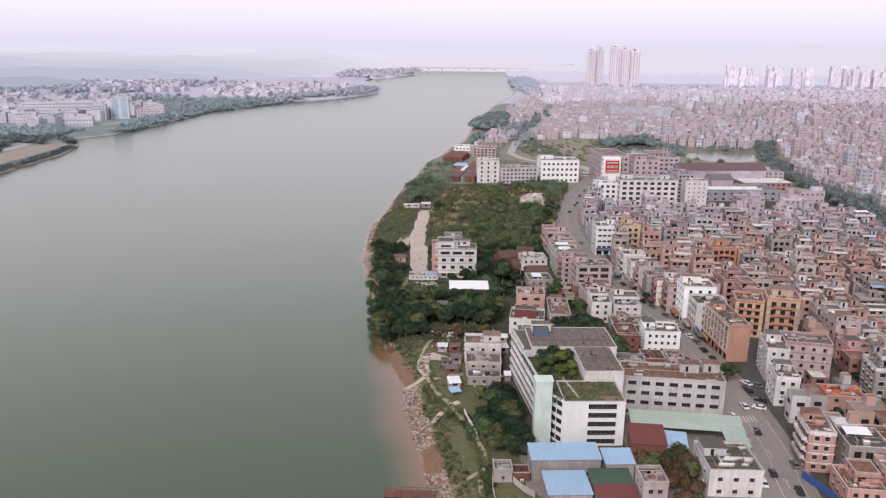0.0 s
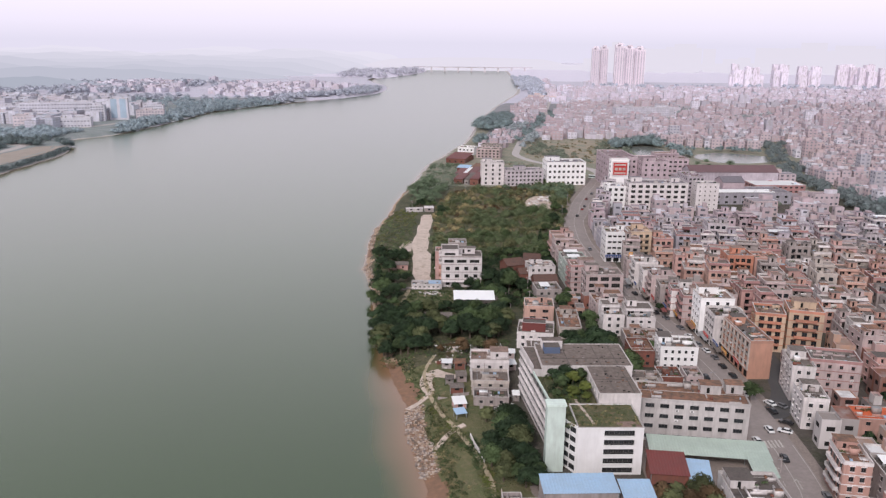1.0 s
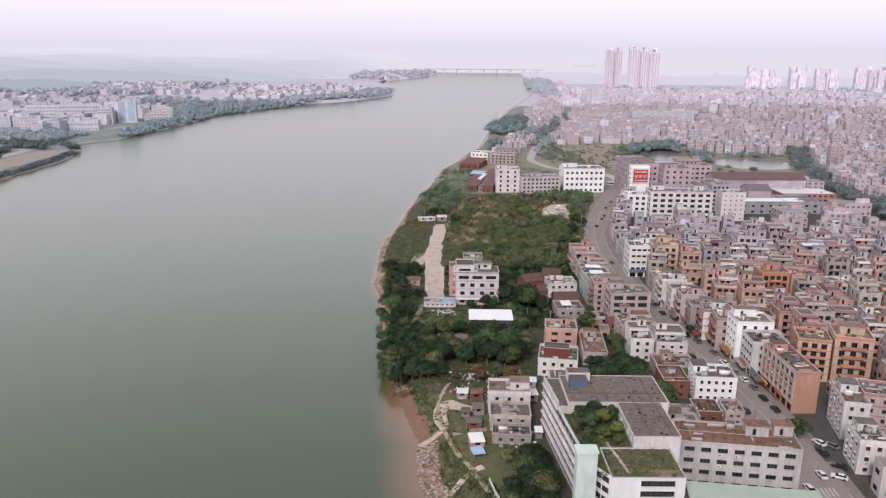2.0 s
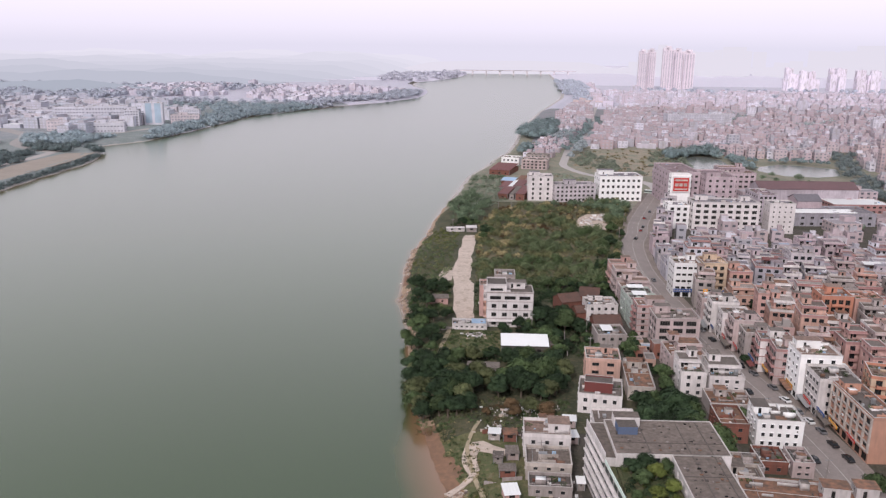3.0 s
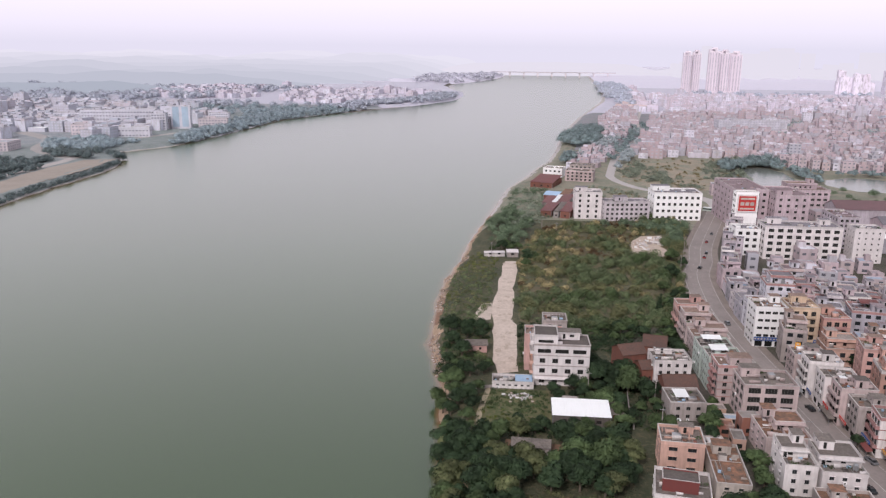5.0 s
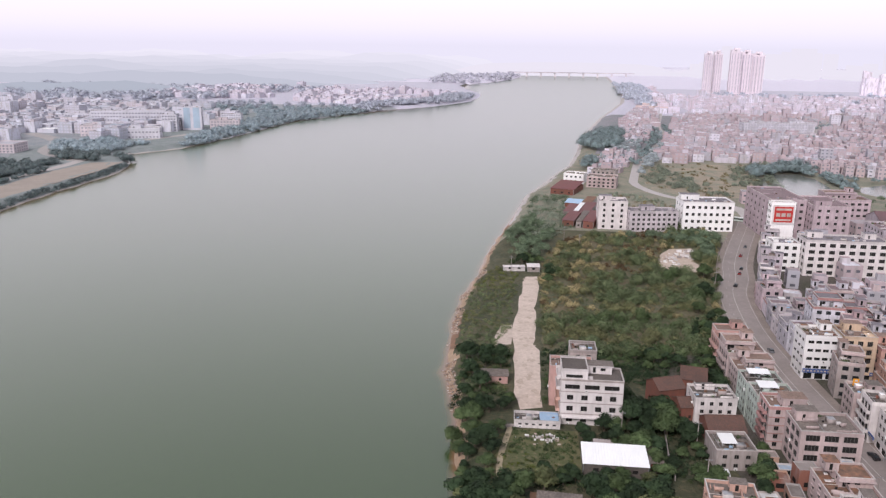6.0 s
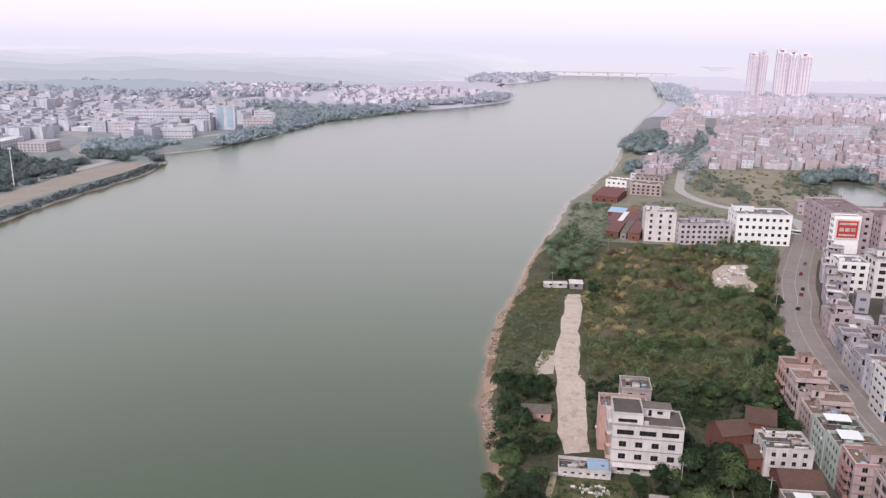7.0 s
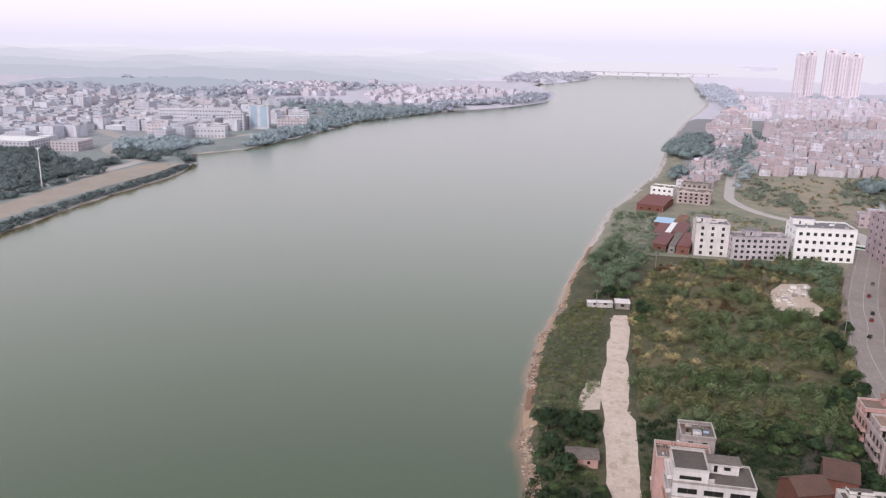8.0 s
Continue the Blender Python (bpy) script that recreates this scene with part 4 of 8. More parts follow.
# ---- plain distant buildings ----
def tinted(name, stops, vary=0.1):
    """Plaster whose colour differs from one building to the next."""
    m, n, l, b = node_mat(name)
    g = n.new("ShaderNodeNewGeometry")
    r = n.new("ShaderNodeValToRGB")
    r.color_ramp.interpolation = "CONSTANT"
    els = r.color_ramp.elements
    els[0].color, els[1].position, els[1].color = (*stops[0], 1), 1 / len(stops), (*stops[1], 1)
    for k, c in enumerate(stops[2:], 2):
        els.new(k / len(stops)).color = (*c, 1)
    l.new(g.outputs["Random Per Island"], r.inputs[0])
    c = mixed(n, l, noise_at(n, l, 0.25, (1, 1, 0.3), lo=0.45, hi=0.8), r.outputs[0], (0.32, 0.29, 0.28))
    l.new(c, b.inputs["Base Color"])
    b.inputs["Roughness"].default_value = 0.85
    return m


# Town, mid and far sets: lilac haze painted in, step by step
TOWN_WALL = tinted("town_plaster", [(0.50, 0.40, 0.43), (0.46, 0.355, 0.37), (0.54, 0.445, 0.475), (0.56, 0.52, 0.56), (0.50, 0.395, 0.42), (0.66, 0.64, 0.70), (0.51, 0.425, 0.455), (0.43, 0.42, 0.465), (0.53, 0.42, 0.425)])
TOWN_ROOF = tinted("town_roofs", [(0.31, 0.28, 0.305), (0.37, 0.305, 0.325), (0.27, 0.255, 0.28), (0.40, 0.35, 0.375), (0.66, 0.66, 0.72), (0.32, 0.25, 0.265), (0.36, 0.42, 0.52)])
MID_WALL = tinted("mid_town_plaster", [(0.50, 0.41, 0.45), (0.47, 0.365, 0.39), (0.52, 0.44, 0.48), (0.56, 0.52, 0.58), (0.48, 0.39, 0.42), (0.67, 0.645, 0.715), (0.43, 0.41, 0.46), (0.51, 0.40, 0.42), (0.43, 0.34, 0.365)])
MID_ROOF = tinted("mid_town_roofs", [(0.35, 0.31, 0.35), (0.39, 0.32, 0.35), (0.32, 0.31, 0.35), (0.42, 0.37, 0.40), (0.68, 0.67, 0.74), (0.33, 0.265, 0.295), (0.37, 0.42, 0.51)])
FAR_WALL = tinted("far_hazed_plaster", [(0.63, 0.55, 0.62), (0.66, 0.60, 0.68), (0.60, 0.51, 0.57), (0.76, 0.73, 0.82), (0.62, 0.54, 0.61), (0.58, 0.55, 0.63)])
FAR_ROOF = tinted("far_hazed_roofs", [(0.55, 0.50, 0.57), (0.58, 0.52, 0.58), (0.52, 0.49, 0.56), (0.82, 0.80, 0.88), (0.55, 0.48, 0.54), (0.55, 0.59, 0.69)])
# Far-bank, faint-tower and far-point paints, blued and paled as haze
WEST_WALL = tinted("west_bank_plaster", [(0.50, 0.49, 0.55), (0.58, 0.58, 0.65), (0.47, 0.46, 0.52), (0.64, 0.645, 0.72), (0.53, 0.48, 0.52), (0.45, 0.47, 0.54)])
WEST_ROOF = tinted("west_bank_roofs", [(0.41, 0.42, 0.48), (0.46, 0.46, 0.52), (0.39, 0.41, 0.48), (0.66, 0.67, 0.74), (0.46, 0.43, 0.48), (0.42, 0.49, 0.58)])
FAINT_WALL = tinted("hazed_tower_plaster", [(0.80, 0.735, 0.82), (0.77, 0.70, 0.78), (0.83, 0.77, 0.86)])
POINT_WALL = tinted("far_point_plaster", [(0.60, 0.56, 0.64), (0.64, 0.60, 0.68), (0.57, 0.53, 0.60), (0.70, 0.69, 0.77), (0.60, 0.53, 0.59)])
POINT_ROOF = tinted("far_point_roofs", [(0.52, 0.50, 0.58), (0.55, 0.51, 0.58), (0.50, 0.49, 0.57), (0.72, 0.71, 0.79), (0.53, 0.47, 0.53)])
# office and tower paints carry painted haze as well
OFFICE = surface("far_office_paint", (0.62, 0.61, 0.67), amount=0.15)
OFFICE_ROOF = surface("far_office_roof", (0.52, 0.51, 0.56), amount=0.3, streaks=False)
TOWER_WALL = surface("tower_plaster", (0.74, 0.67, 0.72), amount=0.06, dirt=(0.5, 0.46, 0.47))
TOWER_BAND = surface("tower_band_paint", (0.47, 0.43, 0.49), amount=0.06, dirt=(0.5, 0.46, 0.47))
# Glass greyed to lower window contrast, as haze does
PALE_GLASS = glass_mat("hazed_glass", (0.16, 0.16, 0.185), 0.2)
DULL_GLASS = glass_mat("hazed_workshop_glass", (0.085, 0.085, 0.10), 0.4)
FAR_GLASS = glass_mat("far_hazed_glass", (0.33, 0.32, 0.37), 0.2)


def block(mb, x, y, w, d, h, rot, rnd, rows=True, base=LAND, kit=(TOWN_WALL, TOWN_ROOF, PALE_GLASS), right=False):
    """One distant building with roof edge, stair room and window openings."""
    c, s = math.cos(radians(rot)), math.sin(radians(rot))

    def T(u, v, z):
        return (x + u * c - v * s, y + u * s + v * c, base + z)

    def prism(u0, v0, z0, u1, v1, z1, wall, roof, inset=0.0):
        vs = [T(u0, v0, z0), T(u1, v0, z0), T(u1, v1, z0), T(u0, v1, z0), T(u0, v0, z1), T(u1, v0, z1), T(u1, v1, z1), T(u0, v1, z1)]
        mb.solid(vs, [(0, 1, 5, 4), (1, 2, 6, 5), (2, 3, 7, 6), (3, 0, 4, 7)], wall)
        e = 0.25
        mb.solid([T(u0 + e, v0 + e, z1 - 0.5), T(u1 - e, v0 + e, z1 - 0.5), T(u1 - e, v1 - e, z1 - 0.5), T(u0 + e, v1 - e, z1 - 0.5)], [(0, 1, 2, 3)], roof)
        t = [T(u0, v0, z1), T(u1, v0, z1), T(u1, v1, z1), T(u0, v1, z1), T(u0 + e, v0 + e, z1), T(u1 - e, v0 + e, z1), T(u1 - e, v1 - e, z1), T(u0 + e, v1 - e, z1),
             T(u0 + e, v0 + e, z1 - 0.5), T(u1 - e, v0 + e, z1 - 0.5), T(u1 - e, v1 - e, z1 - 0.5), T(u0 + e, v1 - e, z1 - 0.5)]
        mb.solid(t, [(0, 1, 5, 4), (1, 2, 6, 5), (2, 3, 7, 6), (3, 0, 4, 7), (4, 5, 9, 8), (5, 6, 10, 9), (6, 7, 11, 10), (7, 4, 8, 11)], wall)

    prism(0, 0, 0, w, d, h, kit[0], kit[1])
    if rnd.random() < 0.75 and w > 6:
        pw, pd = w * rnd.uniform(0.3, 0.5), d * rnd.uniform(0.3, 0.5)
        u, v = rnd.uniform(0, w - pw), rnd.uniform(0.2 * d, d - pd)
        prism(u, v, h - 0.5, u + pw, v + pd, h + 2.6, kit[0], kit[1])
    if rows:
        n = max(1, int(h / 3.2))
        for k in range(n):
            z = k * h / n + 1.1
            for L, fr in ((w, 0), (d, 1)):
                m = max(1, int(L / 3.6))
                for i in range(m):
                    a = L * (i + 0.28) / m
                    b = L * (i + 0.72) / m
                    if fr == 0:
                        q = [T(a, -0.04, z), T(b, -0.04, z), T(b, -0.04, z + 1.4), T(a, -0.04, z + 1.4)]
                    else:
                        q = [T(-0.04, b, z), T(-0.04, a, z), T(-0.04, a, z + 1.4), T(-0.04, b, z + 1.4)]
                        if right:
                            q = [(T(w + 0.04, a, z)), T(w + 0.04, b, z), T(w + 0.04, b, z + 1.4), T(w + 0.04, a, z + 1.4)]
                    mb.face(q, kit[2])




# ---- roads, tracks and open ground ----
STREET = [(90, 120), (95.5, 183), (100, 203), (102.5, 222), (104.5, 250), (104.5, 281), (101.5, 318), (97.5, 350), (95, 386), (93, 420), (92.5, 450), (93.2, 483), (99, 530), (108, 560), (114.5, 588), (128, 630), (142, 670), (155, 708), (160, 740, 11),
          (152, 765, 9), (138, 772, 8), (118, 790, 8), (104, 815, 8), (96, 850, 8), (100, 886, 8), (125, 1020, 8), (160, 1135, 8), (185, 1200, 9), (198, 1290, 9), (202, 1370, 9), (235, 1560, 10), (270, 1745, 12), (330, 2000, 12)]
street, near_line = ribbon("road", STREET[:18], 13.5, ASPHALT, LAND + 0.06, "worn two-lane concrete street through the town", "road")
# same road farther off, its colour paled as haze would
street_far, far_line = ribbon("road", STREET[17:], 8, PALE_SHORE, LAND + 0.06, "haze-paled country road along the upper river", "road")
street_line = near_line + far_line[1:]
ribbon("pavement", [(p[0], p[1]) for p in STREET[:18]], 19.5, PAVING, LAND + 0.03, "dusty paved strip along the street", "pavement")
side_street, _ = ribbon("road", [(104, 250), (113, 249), (119, 256), (124, 266), (127, 280), (130, 300)], 9, TARMAC, LAND + 0.055, "narrow concrete side street", "road")
yard = sheet("pavement", [(28, 176), (90, 176), (94, 232), (62, 232), (60, 206), (28, 206)], PAVING, LAND + 0.02, "dusty concrete yards between the workshops", "yard")

FIELD = [(5, 440), (69, 447), (82, 470), (85, 500), (100, 565), (110, 610), (121, 650), (114, 684), (60, 655), (25, 640), (8, 590), (6, 549), (4, 474)]
CLEARING = [(76.8, 605), (84, 618), (98, 621), (96, 603), (92, 590), (95, 577), (98, 570), (84, 567), (72, 575), (73, 590)]
sheet("ground", FIELD, FIELD_GRASS, LAND + 0.02, "overgrown plot of rough grass and scrub", "field", wobble=2.5)
sheet("ground", CLEARING, SANDY, LAND + 0.05, "bare pale clearing with rubble", "clearing", wobble=1.5)
TRACK_EDGE = [(-2.2, 548), (3.9, 549), (4.4, 532), (3.3, 514), (1.6, 497), (1.9, 480), (1.2, 464), (0.2, 451), (2.6, 444), (2.2, 428), (2.4, 410), (2.0, 394), (-5, 392), (-7.2, 405), (-7.3, 420), (-7.6, 436), (-7.4, 450), (-8.6, 462), (-7.8, 478), (-5.8, 494), (-6.1, 508), (-3.8, 524), (-3.5, 538)]
sheet("track", TRACK_EDGE, TRACK, LAND + 0.05, "pale dirt track to the riverside gate", "track", wobble=0.7)
mb = MB()
ruts = random.Random(12)
for level in range(50):
    x, y = ruts.uniform(-6.5, 1.5), ruts.uniform(396, 545)
    x += 3.0 * max(0, y - 490) / 55
    q = ruts.uniform(0.4, 1.6)
    n = 7
    mb.face([(x + q * ruts.uniform(0.5, 1.3) * math.cos(a), y + 1.3 * q * ruts.uniform(0.5, 1.3) * math.sin(a), LAND + 0.056 + 0.0012 * level) for a in [6.283 * i / n for i in range(n)]], SANDY)
tagged(part("ruts", mb), "worn patches of brown earth on the track", "patches", kind="stuff")
sheet("ground", [(-13.5, 473), (-8.2, 474), (-8.4, 450), (-16.5, 447.5), (-15.5, 456)], TRACK, LAND + 0.045, "pale concrete pad beside the track", "pad", wobble=1.2)


def above(h):
    return lambda x, y: ground_z(x, y) + h


ribbon("path", [(17.2, 176), (16.3, 184.7), (15.9, 193.7), (18.1, 203.6), (17.0, 213.1), (13.9, 224.9), (9.3, 239.3), (4.7, 252.1), (1.9, 264.3), (-0.2, 276), (-0.4, 283.7), (3, 296)], 1.2, PALE_TRAIL, above(0.3), "narrow pale trodden path along the bank", "path", 2)
ribbon("path", [(12.1, 240.6), (7.2, 237.6), (2.4, 231.2)], 2.0, TRACK, above(0.32), "concrete steps down to the river", "path", 2)
ribbon("path", [(16.0, 198.7), (11.3, 195.9), (6.1, 194.4)], 1.3, PALE_TRAIL, above(0.26), "side path down to the stones", "path", 2)
ribbon("path", [(1.9, 267.9), (-2, 264.4), (-6.2, 260.7)], 2.2, TRACK, above(0.32), "concrete ramp down to the river", "path", 2)
sheet("ground", [(-15, 352), (13, 352), (13, 378), (-6, 378), (-14, 372)], BANK_GRASS, LAND + 0.03, "green garden plot before the river house", "garden", wobble=1.5)
ribbon("path", [(-10.5, 347), (-11, 356), (-10, 366), (-8, 379)], 1.8, PALE_TRAIL, above(0.3), "trodden path through the bank trees", "path", 2)

NORTH_FIELD = [(104, 880), (108, 830), (122, 806), (160, 790), (190, 810), (222, 850), (226, 905), (250, 960), (248, 992), (170, 984), (125, 950)]
sheet("ground", NORTH_FIELD, MEADOW, LAND + 0.03, "dry meadow with scattered bushes", "field", wobble=4)
pond = sheet("water", [(200, 835), (206, 858), (216, 896), (236, 930), (262, 934), (268, 905), (266, 870), (262, 835), (240, 818), (214, 818)], POND, LAND + 0.06, "still grey pond beside the factory", "pond", wobble=3)

sheet("water", [(282, 836), (292, 862), (318, 880), (344, 874), (366, 852), (352, 812), (326, 800), (296, 806)], POND, LAND + 0.06, "second still pond beyond the factory", "pond", wobble=3)

# ---- street markings ----
def stripes(name, label, rects, mat=MARKING):
    mb = MB()
    for x, y, w, l, rot in rects:
        c, s = math.cos(radians(rot)), math.sin(radians(rot))
        q = [(x + u * c - v * s, y + u * s + v * c, LAND + 0.066) for u, v in ((-w / 2, -l / 2), (w / 2, -l / 2), (w / 2, l / 2), (-w / 2, l / 2))]
        mb.face(q, mat)
    return tagged(part(name, mb), label, "marking", kind="structure")


stripes("crossing", "white zebra crossing on the street", [(94.6 + 1.15 * k, 227.4 + 0.12 * k, 0.55, 4.4, -6) for k in range(11)])
stripes("crossing", "white zebra crossing at the side street", [(97.8 + 1.2 * k, 243.5 + 0.1 * k, 0.55, 3.6, -4) for k in range(4)])
lane = []
for i in range(0, len(street_line) - 1):
    a, b = street_line[i], street_line[i + 1]
    if 150 < a.y < 700 and not 222 < a.y < 256:
        rot = math.degrees(math.atan2(b.y - a.y, b.x - a.x)) - 90
        mx, my = (a.x + b.x) / 2, (a.y + b.y) / 2
        c, s = math.cos(radians(rot)), math.sin(radians(rot))
        lane.append((mx, my, 0.28, (b - a).xy.length, rot))
        lane.append((mx - 6.2 * c, my - 6.2 * s, 0.2, (b - a).xy.length, rot))
        lane.append((mx + 6.2 * c, my + 6.2 * s, 0.2, (b - a).xy.length, rot))
        if i % 2:
            lane.append((mx - 3.2 * c, my - 3.2 * s, 0.2, 2.5, rot))
stripes("lane_lines", "worn white lane lines along the street", lane)
arrow = []
for ax, ay in ((99.3, 190), (101.4, 206), (98.3, 213)):
    arrow += [(ax, ay, 0.35, 4.5, -8), (ax + 0.5, ay + 2.2, 0.3, 2.0, 35), (ax - 0.3, ay + 2.2, 0.3, 2.0, -45)]
stripes("lane_arrows", "white turning arrows painted on the street", arrow)

# ---- the L-shaped school-like block with the roof garden ----
def garden_block():
    ob = thing("block", "white L-shaped block with an overgrown roof garden and mint stair tower", "building", pose(0, 0, LAND))
    H = 14.0

    def shell(name, x0, y0, x1, y1, z1, rects, wall, deck, para=0.7, glass=VOID, z0=0.0, depth=0.6):
        w, d = x1 - x0, y1 - y0
        mb = MB()
        for s in "FRBL":
            L = w if s in "FB" else d
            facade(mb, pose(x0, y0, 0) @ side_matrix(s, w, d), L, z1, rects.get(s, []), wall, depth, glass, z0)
        part(name, mb, ob)
        flat_roof(ob, w, d, z1, wall, deck, para, x0, y0)

    front = []
    for k in range(5):
        z = 0.35 + k * 2.8
        front += [(7.2, z, 15.6, z + 1.8)]
    shell("wall", 41.4, 211.5, 59.4, 226.0, H, {"F": front, "L": [(8.3, 0.5 + k * 2.8, 14.0, 2.3 + k * 2.8) for k in range(5)]}, BRIGHT, ROOF_GRASS, 0.3)
    for r in front:
        for u in range(6):
            add_window(ob, pose(41.4 + r[0] + 1.4 * u + 0.04, 211.9, r[1] + 0.4), 1.32, 1.38, GLASS, 2)
    # slanting side wall between the stair tower and the front
    slant = pose(37.9, 217.5, 0, 0, 0, -59.74)
    rows = [(0.9 + 2.7 * c, 0.7 + k * 2.8, 3.3 + 2.7 * c, 2.3 + k * 2.8) for k in range(5) for c in range(2)]
    mb = MB()
    facade(mb, slant, 6.93, H, rows, BRIGHT, 0.3, VOID)
    mb.face([(37.9, 217.5, H - 0.06), (41.39, 211.55, H - 0.06), (41.39, 219.19, H - 0.06), (37.9, 219.19, H - 0.06)], ROOF_GRASS)
    part("side_wall", mb, ob)
    for r in rows:
        add_window(ob, slant @ pose(r[0], 0, r[1]), 2.4, 1.6, GLASS, 3)
    mb = MB()
    mb.box(0, 0, H, 6.93, 0.2, H + 0.35, BRIGHT)
    part("parapet", mb, ob, at=slant)
    for k in range(5):
        for u in range(2):
            add_window(ob, pose(41.4, 226.0, 0) @ pose(0, 0, 0, 0, 0, -90) @ pose(8.4 + 2.8 * u, 0.25, 0.9 + k * 2.8), 2.7, 1.4, GLASS, 3)
    # corridor front along the river side, set askew to the rest
    skew = pose(31.6, 264.5, 0, 0, 0, -84.2)
    corridor = [(0.5 + 3.76 * c, 1.0 + k * 3.05, 3.75 + 3.76 * c, 2.6 + k * 3.05) for k in range(5) for c in range(12)]
    mb = MB()
    facade(mb, skew, 18.6, 16.6, [r for r in corridor if r[2] < 19.0], WHITE, 0.1, GLASS_DIM)
    facade(mb, skew @ pose(18.6, 0, 0), 27.1, 14.9, [(r[0] - 18.6, r[1], r[2] - 18.6, r[3]) for r in corridor if r[2] > 19.0], WHITE, 0.1, GLASS_DIM)
    mb.face([(36.25, 264.5, 0), (31.6, 264.5, 0), (31.6, 264.5, 16.6), (36.25, 264.5, 16.6)], WHITE)
    mb.face([(33.5, 246, 13.9), (36.2, 246, 13.9), (36.2, 246, 16.4), (33.5, 246, 16.4)], WHITE)
    part("river_front", mb, ob)
    for r in corridor:
        add_window(ob, skew @ pose(r[0], -0.13, r[1]), r[2] - r[0], r[3] - r[1], GLASS_DIM, 3, False)
    for k in range(1, 6):
        mb = MB()
        mb.box(0.1, -0.5, k * 3.05 - 0.4, 45.5 if k < 5 else 18.5, -0.004, k * 3.05 - 0.05, WHITE)
        part("ledge", mb, ob, at=skew)
    for u0, u1, z0, z1, m in ((0, 18.55, 16.6, 17.5, WHITE), (18.6, 45.6, 14.9, 15.9, MINT)):
        mb = MB()
        mb.box(u0, 0.0, z0, u1, 0.22, z1, m)
        part("railing_wall", mb, ob, at=skew)
    mb = MB()
    mb.face([(31.75, 264.4, 16.4), (33.55, 246, 16.4), (36.3, 246, 16.4), (36.3, 264.4, 16.4)], ROOF_OLD)
    mb.face([(33.6, 246, 13.93), (36.1, 220, 13.93), (36.25, 246, 13.93)], ROOF_GRASS)
    part("roof", mb, ob)
    shell("wall", 36.2, 226.0, 50.0, 246.0, H - 0.1, {}, WHITE, ROOF_GRASS, 0.0)
    shell("wall", 36.2, 219.2, 41.397, 226.0, H - 0.1, {}, WHITE, ROOF_GRASS, 0.0)
    shell("wall", 36.2, 246.0, 64.8, 264.5, 17.4, {"F": window_row(13, 3, 1.6, 1.6, 14.9)}, WHITE, ROOF_OLD, 0.1, GLASS)
    shell("wall", 50.0, 226.0, 62.3, 246.0, 17.4, {"L": window_row(20, 5, 1.6, 1.6, 14.9)}, WHITE, ROOF_OLD, 0.1, GLASS)
    # roof slab joints and patches
    for a, b in (((36.6, 252.0), (64.4, 252.0)), ((50.2, 236), (62.0, 236)), ((55, 226.5), (55, 264)), ((60.4, 226.5), (60.4, 264)), ((45, 246.5), (45, 264))):
        mb = MB()
        dx = 0.12 if a[0] == b[0] else 0
        dy = 0.12 if a[1] == b[1] else 0
        mb.box(a[0] - dx, a[1] - dy, 17.45, b[0] + dx, b[1] + dy, 17.56, ROOF_DARK)
        part("roof_joint", mb, ob)
    flecks = random.Random(6)
    mb = MB()
    for _ in range(90):
        x, y = flecks.choice([(flecks.uniform(37, 64), flecks.uniform(247, 264)), (flecks.uniform(50.6, 61.8), flecks.uniform(227, 246))])
        a, b = flecks.uniform(0.15, 0.9), flecks.uniform(0.15, 0.7)
        mb.box(x, y, 17.45, x + a, y + b, 17.47 + flecks.uniform(0.02, 0.3), flecks.choice([ROOF_DARK, ROOF_DARK, VOID, GREY, ROOF_RUST]))
    tagged(part("roof_debris", mb, ob), "scattered debris and broken slabs on the roof", kind="stuff")
    # stair tower
    mb = MB()
    facade(mb, pose(33.0, 213.0, 0), 5.0, 19.8, [], MINT)
    facade(mb, pose(33.0, 213.0, 0) @ side_matrix("L", 5.0, 3.4), 3.4, 19.8, [], MINT)
    facade(mb, pose(33.0, 213.0, 0) @ side_matrix("R", 5.0, 3.4), 3.4, 19.8, [], MINT)
    facade(mb, pose(33.0, 213.0, 0) @ side_matrix("B", 5.0, 3.4), 5.0, 19.8, [], MINT)
    part("stair_tower", mb, ob)
    mb = MB()
    mb.box(32.75, 212.75, 19.8, 38.25, 216.65, 20.3, MINT)
    part("tower_roof", mb, ob)
    # blue tank room and roof-top room at the back
    mb = MB()
    mb.box(38.5, 256.2, 17.45, 43.6, 260.5, 19.6, DULL_BLUE, ROOF_DARK)
    mb.box(38.2, 260.52, 17.45, 45.0, 264.2, 20.2, WHITE, ROOF_OLD)
    part("roof_room", mb, ob)
    # garden path
    mb = MB()
    for k in range(7):
        mb.box(45.6 - 0.35 * k, 214 + 2.2 * k, H + 0.07, 46.4 - 0.35 * k, 216.1 + 2.2 * k, H + 0.14, TRACK)
    part("garden_path", mb, ob)
    mb = MB()
    mb.box(52.5, 212.0, H + 0.062, 59.0, 215.5, H + 0.09, ROOF_TAN)
    part("bare_roof_patch", mb, ob)
    return ob


garden_block()

# ---- factory beside it ----
house("grey-white four-storey factory with rows of windows and rusty roof", 63.6, 231.4, 31.6, 12.6, 18.6, -8.5, 4, LIGHT_GREY, ROOF_RUST, {"F": 7, "L": 3, "R": 3}, 2.6, 1.4, GLASS, 3, 2,
             [(0.72, 0.75, 6, 4, 2.8), (0.98, 0.9, 5, 4, 2.8)], name="factory", category="factory", para=0.5)

